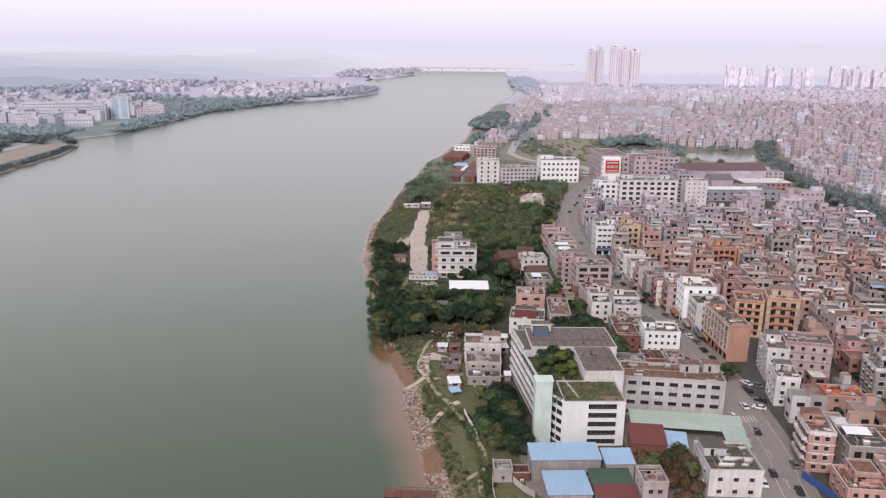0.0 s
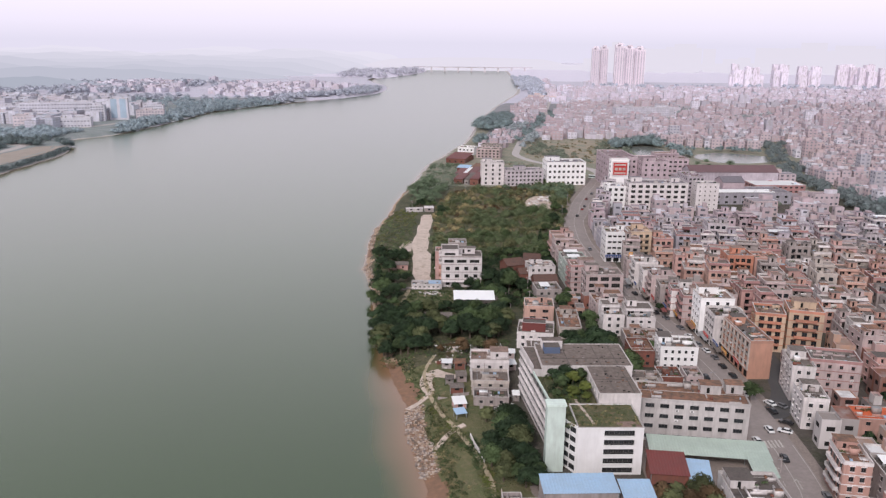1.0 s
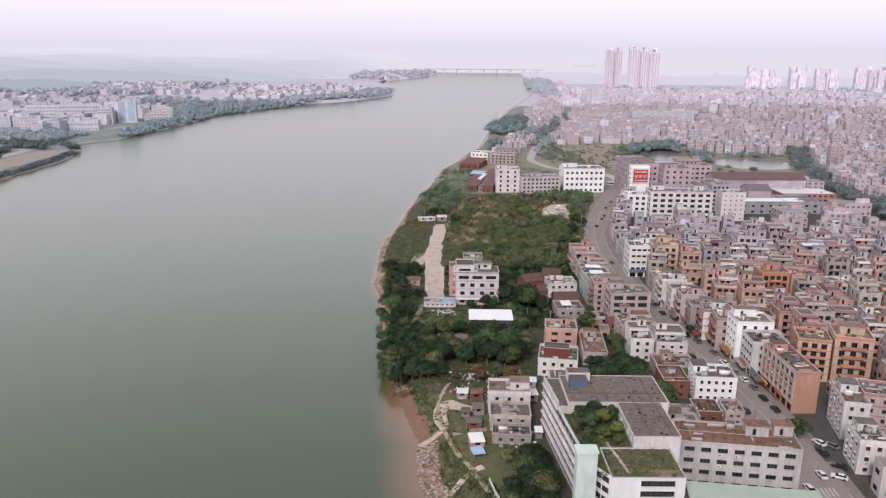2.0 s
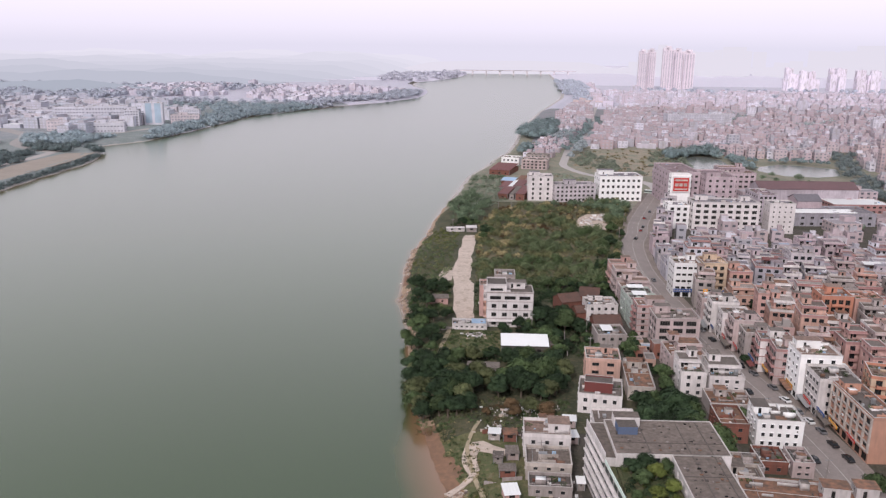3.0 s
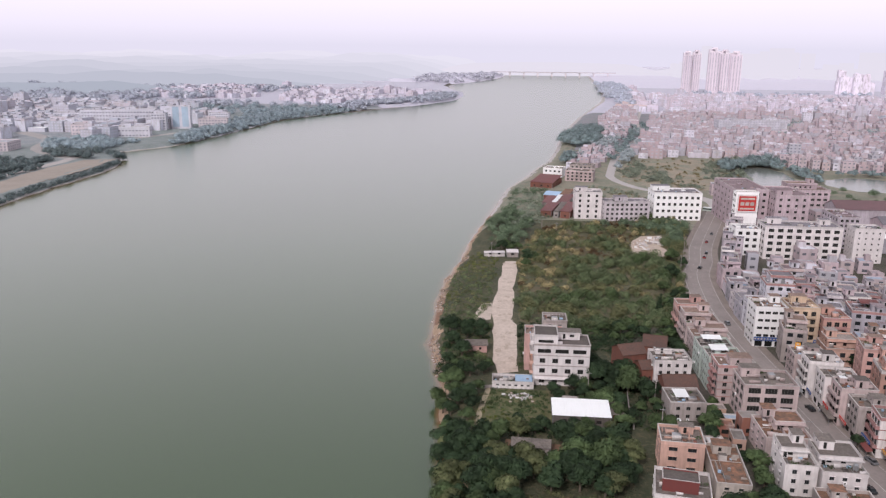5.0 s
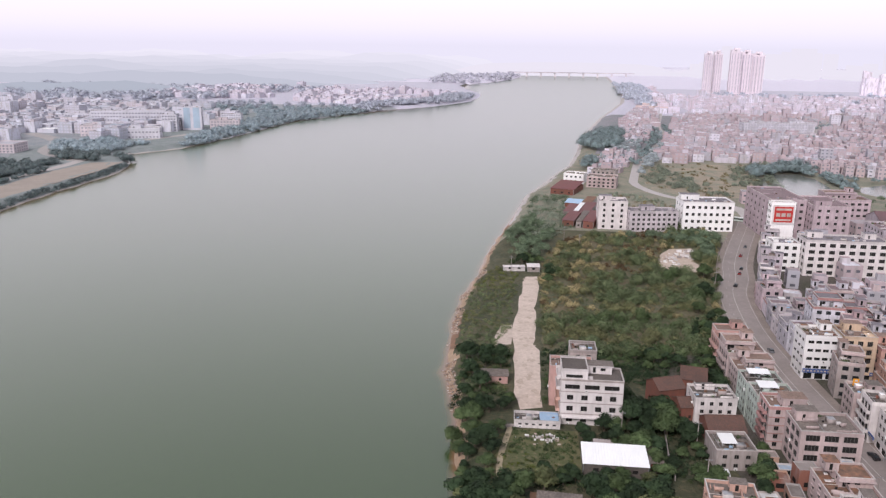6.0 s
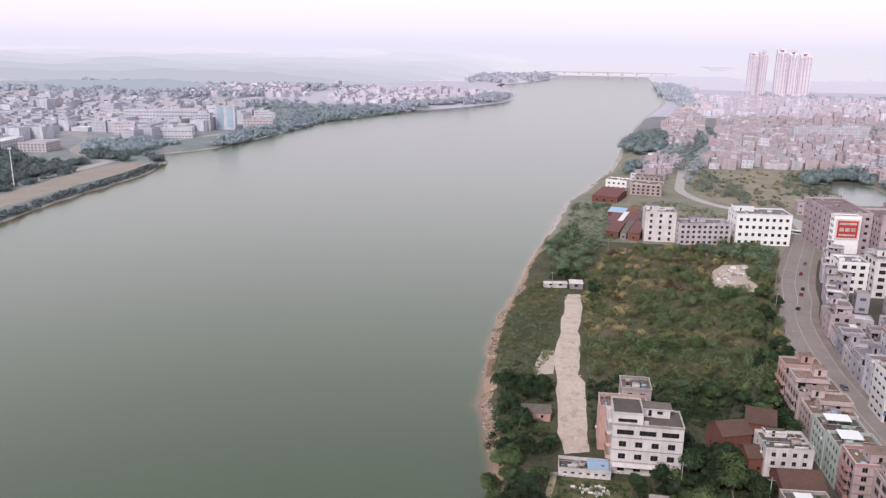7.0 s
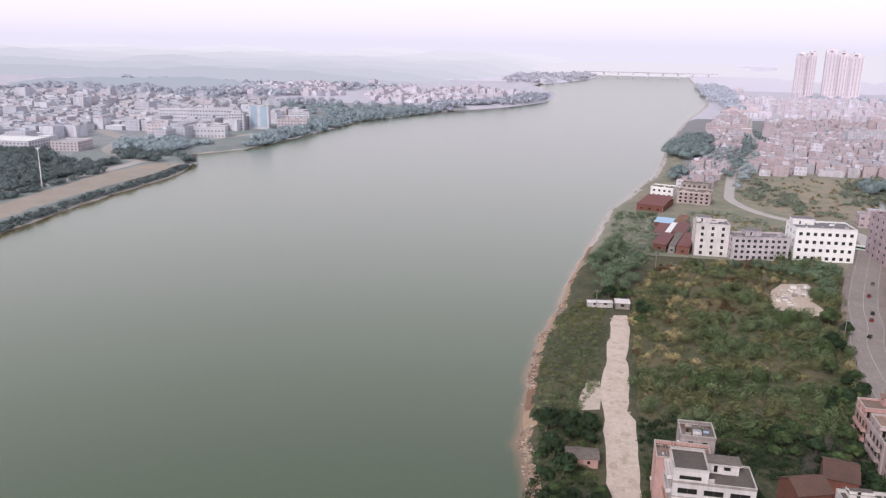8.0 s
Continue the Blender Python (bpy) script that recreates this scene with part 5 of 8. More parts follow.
# street side, right, going away
BROWN = house("tan end-walled street building with pale pilasters and shops", 114.4, 275.2, 8.0, 25.5, 19.6, 0, 4, TAN, ROOF_DARK, {"L": 7, "B": 2}, 2.4, 2.1, GLASS, 3, 2, [(0.2, 0.9, 5, 4, 2.6)], tanks=[(0.6, 0.4)], shop="L", band=None)
for k in range(8):
    mb = MB()
    mb.box(0.02 + 3.54 * k, -0.55, 3.4, 0.66 + 3.54 * k, -0.004, 13.6, CREAM)
    part("pilaster", mb, BROWN, at=side_matrix("L", 8.0, 25.5))
for k in range(5):
    mb = MB()
    mb.box(0.0, -0.42, 3.3 + 2.6 * k, 25.5, -0.004, 3.75 + 2.6 * k, CREAM)
    part("string_course", mb, BROWN, at=side_matrix("L", 8.0, 25.5))
house("grey street building with rows of windows over shops", 112.2, 304.5, 12.5, 12.5, 18.4, -3, 4, WHITE, ROOF_DARK, {"L": 4, "F": 2}, 1.7, 1.6, GLASS, 2, 2, None, shop="L")
house("bright white five-storey street house with roof terrace", 111.0, 317.4, 13.5, 12.0, 21.5, -3, 5, BRIGHT, ROOF_TAN, {"L": 3, "F": 3}, 1.3, 1.4, GLASS, 2, 2, [(0.2, 1, 8, 4, 2.8)], shop="L")
house("white street house with rose parapets and long balconies", 108.0, 330.0, 11.5, 10.5, 18.4, -8, 4, PALE, ROOF_TAN, {"L": 3, "F": 2}, 1.5, 1.5, GLASS, 2, 2, [(0.6, 0.8, 5, 4, 2.6)], balc={"L": 0.95}, band=ROSE, shop="L")
house("white street house with long balconies over shops", 106.5, 341.0, 11.5, 9.0, 18.0, -8, 4, WHITE, ROOF_GREY, {"L": 3, "F": 2}, 1.5, 1.5, GLASS, 2, 2, [(0.6, 0.8, 5, 4, 2.6)], balc={"L": 0.95}, band=ROSE, shop="L")
for k, (yy, hh, wm) in enumerate([(351, 16.5, GREY), (361, 18.0, PALE), (371, 17.4, OFFWHITE), (381.5, 18.6, WHITE), (391.5, 17.0, PALE)]):
    house("weathered row house over street shops", 104.6 - 0.12 * (yy - 351), yy, 11, 9.4, hh, -4, 4, wm, [ROOF_GREY, ROOF_DARK][k % 2], {"L": 3, "F": 2}, 1.6, 1.5, GLASS, 2, 2, [(0.7, 0.5, 4, 4, 2.6)] if k != 2 else None, balc={"L": 0.9} if k % 2 else None, shop="L", group="row houses")
house("white five-storey corner building with horizontal windows", 97.4, 429.5, 12.4, 12.0, 22.0, -1, 5, BRIGHT, ROOF_TAN, {"F": 4, "L": 3}, 2.2, 1.1, GLASS, 2, 2, [(0.9, 1, 4, 4, 2.6)], shop="F")
house("yellow five-storey building with balconies", 110.6, 429.0, 11.5, 12.5, 22.4, -1, 5, YELLOW, ROOF_TAN, {"F": 3, "L": 2}, 1.8, 1.5, GLASS, 3, 2, [(0.5, 1, 6, 4, 2.6)], balc={"F": 0.7}, shop="F")
house("salmon four-storey house beside the yellow one", 123.0, 427.0, 10.5, 11.5, 19.0, -1, 4, SALMON, ROOF_TAN, {"F": 3, "L": 2}, 1.5, 1.5, GLASS, 2, 2, [(0.3, 1, 5, 4, 2.6)], balc={"F": 0.6}, band=ROSE)
house("pale four-storey house with wide green-tinted windows", 73.2, 360.5, 17.0, 13.0, 18.2, 0, 4, PALE, ROOF_GREY, {"F": 3, "L": 3}, 3.9, 2.0, GLASS_GREEN, 4, 2, [(0.1, 0.9, 6, 4, 3)], shop="F")
house("pale street house with balconies facing the garden side", 68.6, 374.0, 12, 10.0, 19.0, 0, 5, PALE, ROOF_TAN, {"L": 3, "F": 3}, 1.4, 1.5, GLASS, 2, 2, [(0.8, 0.3, 7, 5, 2.8)], band=ROSE, balc={"L": 0.6})
house("narrow pale green house with balconies", 68.2, 384.4, 12, 10.5, 17.6, 0, 4, TEAL, ROOF_GREY, {"L": 4, "F": 3}, 1.3, 1.5, GLASS, 2, 2, None, shelters=[(0.2, 0.5, 6, 5, 2.4, METAL_WHITE)])
house("narrow pale green house with white roof shelter", 68.0, 395.3, 12, 11.0, 17.0, 0, 4, TEAL, ROOF_DARK, {"L": 4, "F": 3}, 1.3, 1.5, GLASS, 2, 2, None, shelters=[(0.3, 0.6, 7, 4, 2.4, METAL_WHITE)])
house("pale row house with stepped terraces", 70.0, 413.0, 13.5, 12.0, 16.6, 0, 4, PALE, ROOF_TAN, {"L": 4, "F": 4}, 1.4, 1.5, GLASS, 2, 2, [(0.9, 0.9, 6, 6, 3)], setback=0.6)
house("pale pink row house with stepped terraces", 69.6, 425.4, 13.5, 13.0, 18.6, 0, 4, PALE, ROOF_TAN, {"L": 4, "F": 3}, 1.4, 1.5, GLASS, 2, 2, [(0.1, 0.9, 6, 6, 3)], balc={"L": 0.7}, setback=0.65)
house("pink row house at the end of the street row", 69.8, 438.8, 13.0, 12.5, 17.8, 0, 4, PINK, ROOF_TAN, {"L": 4, "F": 3}, 1.4, 1.5, GLASS, 2, 2, [(0.5, 0.9, 6, 6, 3)], balc={"L": 0.7}, setback=0.6)
house("small bright white house with dark windows and flat roof", 85.4, 283.6, 13.4, 11.5, 14.2, -5, 3, BRIGHT, ROOF_DARK, {"F": 5, "L": 3}, 1.0, 1.3, GLASS, 2, 2, [(0.0, 0.9, 4.5, 6, 2.4)])
house("low brick-red house with patched roof", 75.5, 286.0, 8.5, 13, 11.5, -3, 2, BRICK, ROOF_RUST, None, 1.2, 1.2, GLASS, 2, 2)
house("low grey annexe with a rusty roof", 70.5, 262.5, 9.5, 8.0, 10.5, -4, 2, GREY, ROOF_RUST, {"F": 2, "L": 2}, 1.1, 1.1, GLASS, 2, 2)
house("low brick annexe with a patched roof", 81.0, 268.5, 8.0, 9.0, 9.0, -4, 1, BRICK, ROOF_OLD, {"F": 2, "L": 2}, 1.1, 1.2, GLASS, 2, 2)
house("small pale annexe with a dark roof", 89.6, 266.5, 5.8, 9.0, 10.0, -4, 2, PALE, ROOF_DARK, {"F": 2, "L": 2}, 1.0, 1.1, GLASS, 2, 2)
house("narrow weathered house beside the factory", 66.0, 248.5, 10.0, 11.5, 13.0, -4, 3, CREAM, ROOF_OLD, {"F": 3, "L": 3}, 1.0, 1.1, GLASS, 2, 2, [(0.2, 0.9, 4, 4, 2.4)])
shed("rusty sheet roof behind the factory", 78.5, 250.5, 14.0, 8.0, 4.0, ROOF_RUST, -6, slope=0.6, wall=GREY)
# stepped houses behind the white one
house("narrow pale house with stepped roofs", 72.0, 318.0, 8.5, 13.0, 17.0, -3, 4, WHITE, ROOF_GREY, {"F": 2, "L": 2}, 1.2, 1.4, GLASS, 2, 2, [(0.2, 0.8, 4, 4, 2.6)], setback=0.6)
house("off-white house with stepped roof terraces", 81.2, 316.5, 11.5, 14.0, 16.0, -3, 4, OFFWHITE, ROOF_GREY, {"F": 3, "L": 2}, 1.2, 1.2, GLASS, 2, 2, [(0.1, 0.7, 6, 6, 2.8)], tanks=[(0.8, 0.2)], setback=0.65, junk=12)
house("low weathered house with dark roof terraces", 78.0, 303.5, 14.0, 11.5, 9.6, -3, 1, GREY, ROOF_RUST, {"F": 3}, 1.3, 1.3, GLASS, 2, 2, [(0.3, 0.9, 3.5, 3.5, 2.4)])
house("grey house over an open ground floor", 72.5, 335.0, 13.0, 14.5, 15.6, 0, 4, PALE, ROOF_RUST, {"F": 3, "L": 3}, 1.5, 1.2, GLASS, 2, 2, [(0.6, 0.7, 6, 5, 2.6)], setback=0.55, junk=12)
# orange and white house in the trees
house("orange-walled house with grey roof terrace", 41.0, 327.0, 12.0, 10.5, 14.8, -5, 3, APRICOT, ROOF_GREY, {"F": 2, "L": 2}, 2.4, 1.3, GLASS, 2, 2, [(0.7, 0.9, 4, 3, 2.2)], junk=12)
house("narrow house with a worn terrace roof", 53.4, 314.0, 9.0, 22.0, 10.2, -5, 2, CREAM, ROOF_RUST, {"F": 2, "R": 4}, 1.2, 1.3, GLASS, 2, 2, [(0.4, 0.95, 5, 4, 2.6)])
ROOM = house("white two-storey house with cluttered roof terrace", 35.3, 304.2, 14.0, 14.0, 11.9, -10, 2, WHITE, ROOF_GREY, {"F": 4, "L": 3}, 1.2, 1.4, GLASS, 2, 2)
mb = MB()
mb.box(1.8, 3.4, 6.0, 10.8, 9.0, 9.2, METAL_RED, ROOF_DARK)
ring(mb, 1.7, 3.3, 10.9, 9.1, 9.0, 9.6, 0.2, METAL_RED, COPING)
part("roof_room", mb, ROOM, "dark red sheet-clad roof room")
house("white house squeezed behind the garden block", 34.6, 268.0, 12.0, 12.0, 18.6, -3, 4, WHITE, ROOF_OLD, {"F": 3, "L": 3}, 1.3, 1.4, GLASS, 2, 2, None, junk=2)
# grey stepped houses by the path
house("grey stepped house with roof terraces", 15.4, 262.0, 12.5, 10.0, 10.4, -3, 2, CREAM, ROOF_OLD, {"F": 3, "L": 2}, 1.1, 1.3, GLASS, 2, 2, None)
house("pale stepped house with roof rooms", 15.6, 274.5, 13.5, 10.0, 12.6, -3, 2, OFFWHITE, ROOF_TAN, {"F": 3, "L": 2}, 1.1, 1.3, GLASS, 2, 2, [(0.95, 0.5, 6, 5, 2.8)])
house("low grey house in the bank gardens", 15.6, 254.0, 11.5, 7.0, 8.2, -3, 1, GREY, ROOF_DARK, {"F": 3}, 1.1, 1.2, GLASS, 2, 2, None)

# river house
H4 = house("white four-storey river house with grey bands and dark roof", 7.4, 383.0, 19.5, 10.5, 20.6, 0, 4, OFFWHITE, ROOF_DARK, {"F": 4, "R": 2, "L": 3}, 2.0, 1.7, GLASS, 2, 2, None, para=0.5, band=GREY, junk=3, loggia=True)
mb = MB()
for s in "FRBL":
    facade(mb, pose(0.02, 0.02, 15.1) @ side_matrix(s, 8.2, 10.4), 8.2 if s in "FB" else 10.4, 3.3, [(1.4, 0.9, 6.6, 2.0)] if s == "F" else ([(2.0, 0.9, 3.4, 2.2), (6.0, 0.9, 7.4, 2.2)] if s == "L" else []), OFFWHITE)
part("top_room", mb, H4)
flat_roof(H4, 8.2, 10.4, 18.4, OFFWHITE, ROOF_DARK, 0.55, 0.02, 0.02)
mb = MB()
for s in "FRBL":
    facade(mb, pose(8.3, 6.2, 15.1) @ side_matrix(s, 8.0, 4.2), 8.0 if s in "FB" else 4.2, 2.7, [(2.0, 0.3, 2.9, 2.2), (4.4, 0.9, 6.0, 2.0)] if s == "F" else [], WHITE)
mb.box(7.9, 5.6, 17.8, 16.8, 10.6, 18.05, WHITE, ROOF_GREY)
part("stair_house", mb, H4)
for k in range(1, 5):
    balcony(H4, side_matrix("L", 19.5, 10.5), 1.0, 3.77 * k, 8.0, 1.3, APRICOT if k < 3 else OFFWHITE)
mb = MB()
ribbed(mb, 0.6, 19.2, -1.6, -0.02, 2.9, 3.3, OFFWHITE, 0.9)
part("porch_roof", mb, H4)
house("pink rear house with roof terraces", 4.6, 396.0, 14.0, 9.0, 19.5, 0, 4, PINK, ROOF_TAN, {"F": 3, "L": 3}, 1.3, 1.4, GLASS, 2, 2, None)
house("grey rear tower of the river house", 11.5, 405.5, 9.0, 9.0, 21.5, 0, 5, GREY, ROOF_GREY, {"L": 2, "F": 2}, 1.3, 1.4, GLASS, 2, 2, None)
shed("long white metal roof over an open work shed", 12.3, 352.2, 18.6, 10.5, 3.9, METAL_WHITE, -1, slope=0.9, wall=ROOF_DARK)

# brick houses
tiled_house("old brick house with red tiled roof", 41.0, 398, 9.5, 9, 11.5, 2.4, 20)
tiled_house("old brick house with worn red tiles", 50.2, 410, 8.5, 12, 11.0, 2.4, -12)
tiled_house("low brick house with rusty tiled roof", 46.5, 389, 6.0, 8, 10.0, 1.8, 10)
house("small white house with flat dark roof and four windows", 50.5, 388.3, 13.2, 11.0, 14.0, 3, 3, WHITE, ROOF_DARK, {"F": 4, "L": 2}, 1.2, 1.3, GLASS, 2, 2, [(0.3, 1, 6, 3, 1.2)])
tiled_house("brick house under a broad red tiled roof", 52.0, 374, 11.0, 11.0, 9.6, 2.8, 4)
house("low house with open terrace and pale sheet roof", 50.5, 359.5, 11.5, 11.5, 11.4, 3, 2, GREY, ROOF_GREY, {"F": 3}, 1.3, 1.2, GLASS, 2, 2, None, shelters=[(0.35, 0.6, 4.5, 6, 1.2, METAL_WHITE)])
tiled_house("pink ruined house by the river bank", -18.5, 411, 9.0, 6.0, 8.0, 0.8, 4, PINK, ROOF_GREY)
house("low white boundary building with small windows", -7, 379.0, 14.5, 6.5, 7.7, 0, 1, WHITE, ROOF_DARK, {"F": 6}, 1.0, 1.0, GLASS, 2, 2, None, shelters=[(0.95, 0.7, 6, 5.5, 0.6, METAL_BLUE)])

# ---- workshops at the near end ----
shed("long pale blue metal roof over a grey workshop", 29.3, 191.8, 19.4, 7.6, 6.6, METAL_BLUE, 1, slope=0.8, wall=GREY)
shed("small pale blue metal roof", 49.4, 191.4, 8.4, 7.0, 5.6, METAL_BLUE, 0, slope=0.8, wall=GREY)
shed("pale blue low roof with a skylight box", 32.0, 179.0, 11.8, 10.6, 4.0, METAL_BLUE, 1, slope=0.5, wall=GREY)
shed("dark green metal workshop roof", 44.6, 184.0, 11.0, 6.5, 3.8, METAL_DARKGREEN, 1, slope=0.8, wall=GREY)
shed("dark red metal workshop roof", 44.6, 176.6, 11.0, 7.0, 3.4, METAL_RED, 1, slope=0.5, wall=GREY)
shed("red metal gabled workshop roof", 59.6, 203.8, 10.4, 10.6, 5.0, METAL_RED, -8, slope=1.0, wall=BRICK)
shed("light blue metal roof beside the canopy", 69.6, 203.4, 6.6, 9.5, 3.4, METAL_BLUE, -12, slope=0.9)
shed("long pale green canopy in front of the factory", 63.2, 217.2, 33.5, 9.4, 3.8, METAL_GREEN, -8.5, slope=0.6)
shed("pale green canopy beside the street", 88.0, 204.5, 6.6, 12.0, 3.8, METAL_GREEN, -9, slope=0.4)
house("small grey hut with flat roof", 19.4, 191.4, 4.9, 5.0, 9.0, 0, 1, GREY, ROOF_GREY, {"F": 1}, 0.8, 1.0, GLASS, 2, 2, None)
house("small brick outhouse with a rusty flat roof", 24.6, 192.0, 4.6, 4.0, 7.6, 0, 1, BRICK, ROOF_RUST, {"F": 1}, 1.0, 1.0, GLASS, 2, 2, None)
house("low weathered house with dark cluttered roof", 75.3, 184.4, 14.0, 15.5, 13.0, -3, 2, WHITE, ROOF_DARK, {"F": 3, "L": 2}, 1.3, 1.3, GLASS, 2, 2, [(0.1, 0.9, 6, 6, 2.2)], junk=20)
house("narrow weathered concrete house beside the workshops", 56.2, 178.5, 6.4, 8.0, 13.0, 0, 2, PALE, ROOF_GREY, {"F": 2, "L": 2}, 1.2, 1.3, GLASS, 2, 2, None)

# ---- across the street ----
house("salmon house with cluttered terraces by the street", 109.0, 178.5, 9.5, 12.0, 13.5, -8, 3, SALMON, ROOF_RUST, {"F": 3, "L": 3}, 1.2, 1.3, GLASS, 2, 2, None, setback=0.6, junk=12)
house("apricot house with a raised roof room", 119.5, 176.5, 10.0, 13.0, 14.5, -8, 3, APRICOT, ROOF_TAN, {"F": 3, "L": 3}, 1.2, 1.3, GLASS, 2, 2, [(0.5, 0.9, 5, 4, 2.4)], junk=12)
house("pale house with dark stained terraces", 130.5, 180.0, 10.0, 13.0, 14.0, -8, 3, PALE, ROOF_DARK, {"F": 3, "L": 3}, 1.2, 1.3, GLASS, 2, 2, None, setback=0.6, junk=12)
house("tall brick-red house with roof room", 107.2, 197.0, 7.0, 12.0, 17.4, -10, 4, SALMON, ROOF_RUST, {"F": 2, "L": 4}, 1.2, 1.5, GLASS, 2, 2, [(0.1, 0.9, 5, 4, 2.6)], band=WHITE, balc={"L": 0.7})
house("grey house with stepped terraces by the street", 116.6, 193.0, 11.0, 12.0, 15.0, -8, 3, GREY, ROOF_DARK, {"F": 3, "L": 2}, 1.2, 1.5, GLASS, 2, 2, None, shelters=[(0.3, 0.8, 7, 4.5, 1.4, METAL_WHITE)], balc={"F": 0.8})
house("salmon house under a bright orange tiled roof", 130.6, 233.0, 12.5, 9.0, 11.2, -8, 2, SALMON, TILE_ORANGE, {"F": 2, "L": 2}, 1.3, 1.3, GLASS, 2, 2, None, para=0.2)
house("orange-roofed house beside the tree garden", 128.5, 202.5, 11.0, 9.0, 12.0, -8, 2, CREAM, TILE_ORANGE, {"F": 2, "L": 2}, 1.3, 1.3, GLASS, 2, 2, None, para=0.2)
house("grey house with roof junk beside the side street", 116.2, 238.0, 7.6, 11.5, 15.6, -10, 3, WHITE, ROOF_GREY, {"F": 2, "L": 3}, 1.2, 1.4, GLASS, 2, 2, [(0.5, 0.9, 5, 4, 2.4)])
house("pale pink house with maroon parapet and small windows", 129.5, 262.0, 16.0, 11.0, 18.6, -14, 4, PALE, ROOF_GREY, {"F": 4, "L": 2}, 1.1, 1.3, GLASS, 2, 2, None, band=ROSE)
house("white narrow house along the side street", 121.6, 258.0, 7.4, 15.0, 17.6, -12, 4, WHITE, ROOF_GREY, {"F": 2, "L": 4}, 1.1, 1.3, GLASS, 2, 2, [(0.5, 0.9, 5, 5, 2.6)])
house("orange and yellow villa with corner balconies", 127.4, 303.0, 11.0, 12.0, 20.6, -16, 5, YELLOW, ROOF_TAN, {"F": 3, "L": 3}, 1.4, 1.5, GLASS, 2, 2, None, band=ORANGE, balc={"F": 0.7})
house("orange-trimmed villa with raised roof room", 139.0, 300.0, 12.5, 13.0, 22.6, -16, 5, YELLOW, ROOF_TAN, {"F": 3, "L": 3}, 1.4, 1.5, GLASS, 2, 2, [(0.5, 0.8, 8, 6, 2.6)], band=ORANGE, balc={"F": 0.6})
house("big orange tiled house with gabled front", 145.5, 381.0, 12.5, 12.0, 22.4, -4, 5, ORANGE, ROOF_TAN, {"F": 4, "L": 3}, 1.3, 1.5, GLASS, 2, 2, [(0.6, 0.9, 6, 5, 2.6)], balc={"F": 0.4})
house("salmon house beside the big orange one", 158.6, 380.0, 11.5, 12.0, 21.6, -4, 5, SALMON, ROOF_RUST, {"F": 3, "L": 3}, 1.3, 1.5, GLASS, 2, 2, None, balc={"F": 0.7})

# ---- north of the scrub plot ----
house("white factory block with five rows of dark windows", 145.0, 570.0, 42.5, 16.0, 24.6, -1, 5, OFFWHITE, HAZED_ROOFS[0], {"F": 8, "L": 3}, 3.0, 2.0, GLASS, 3, 1, [(0.1, 0.9, 8, 5, 3), (0.9, 0.9, 6, 5, 3)], name="factory", category="factory")
house("white low wing of the factory", 130.5, 577.0, 14.3, 14.0, 21.0, -1, 4, BRIGHT, HAZED_ROOFS[0], {"F": 3, "L": 2}, 2.2, 1.9, GLASS, 3, 1, None, name="factory", category="factory")
house("narrow white block with small square windows", 193.0, 567.0, 16.0, 12.0, 25.0, -1, 6, OFFWHITE, HAZED_ROOFS[0], {"F": 4, "L": 3}, 0.9, 1.0, GLASS, 2, 1, None, name="factory", category="factory")
house("white flat-roofed office block above the trees", 101.0, 669.0, 33.0, 20.0, 24.6, 3, 4, BRIGHT, HAZED_ROOFS[0], {"F": 8, "L": 3}, 1.9, 1.9, GLASS, 3, 1, [(0.05, 0.9, 12, 7, 3.4)], name="office_block", category="building")
house("weathered pale building with ragged windows", 66.0, 661.5, 32.0, 14.0, 18.6, 8, 4, HAZED_WALLS[5], HAZED_ROOFS[0], {"F": 9, "L": 3}, 1.7, 1.6, GLASS, 2, 1, [(0.4, 0.9, 9, 6, 2.8)], name="apartment_building", category="building")
house("narrow white block with paired windows", 46.0, 666.5, 18.8, 15.0, 24.2, 0, 5, OFFWHITE, HAZED_ROOFS[0], {"F": 3, "L": 2}, 1.6, 1.9, GLASS, 2, 1, [(0.1, 0.9, 8, 6, 2.6)], name="apartment_building", category="building")
house("white end tower of the pink factory", 148.6, 643.0, 14.6, 6.5, 31.0, 2, 7, BRIGHT, ROOF_GREY, {"L": 2}, 2.0, 1.7, GLASS, 3, 1, None, name="factory", category="factory", junk=2)
house("pink factory behind the white end tower", 150.0, 650.2, 22.0, 48.0, 31.4, 2, 6, HAZED_WALLS[0], HAZED_ROOFS[4], {"F": 5, "L": 6}, 2.0, 1.7, GLASS, 3, 1, None, name="factory", category="factory")
house("long pink factory hall with stepped roofs", 173.0, 640.0, 22.0, 36.0, 29.8, 2, 6, HAZED_WALLS[0], HAZED_ROOFS[4], {"F": 4, "L": 8}, 1.8, 1.7, GLASS, 3, 1, [(0.2, 0.2, 10, 8, 3)], name="factory", category="factory")
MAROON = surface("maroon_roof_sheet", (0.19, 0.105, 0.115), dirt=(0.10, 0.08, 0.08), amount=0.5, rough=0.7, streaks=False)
tiled_house("long pale hall under a pitched dark maroon roof", 212.5, 640.0, 72.0, 20.0, 21.4, 4.2, 1, HAZED_WALLS[1], MAROON, name="factory_hall")
tiled_house("pale hall under a dark pitched roof", 229.0, 612.0, 17.0, 16.0, 18.0, 3.4, 2, HAZED_WALLS[0], HAZED_ROOFS[2], name="factory_hall")
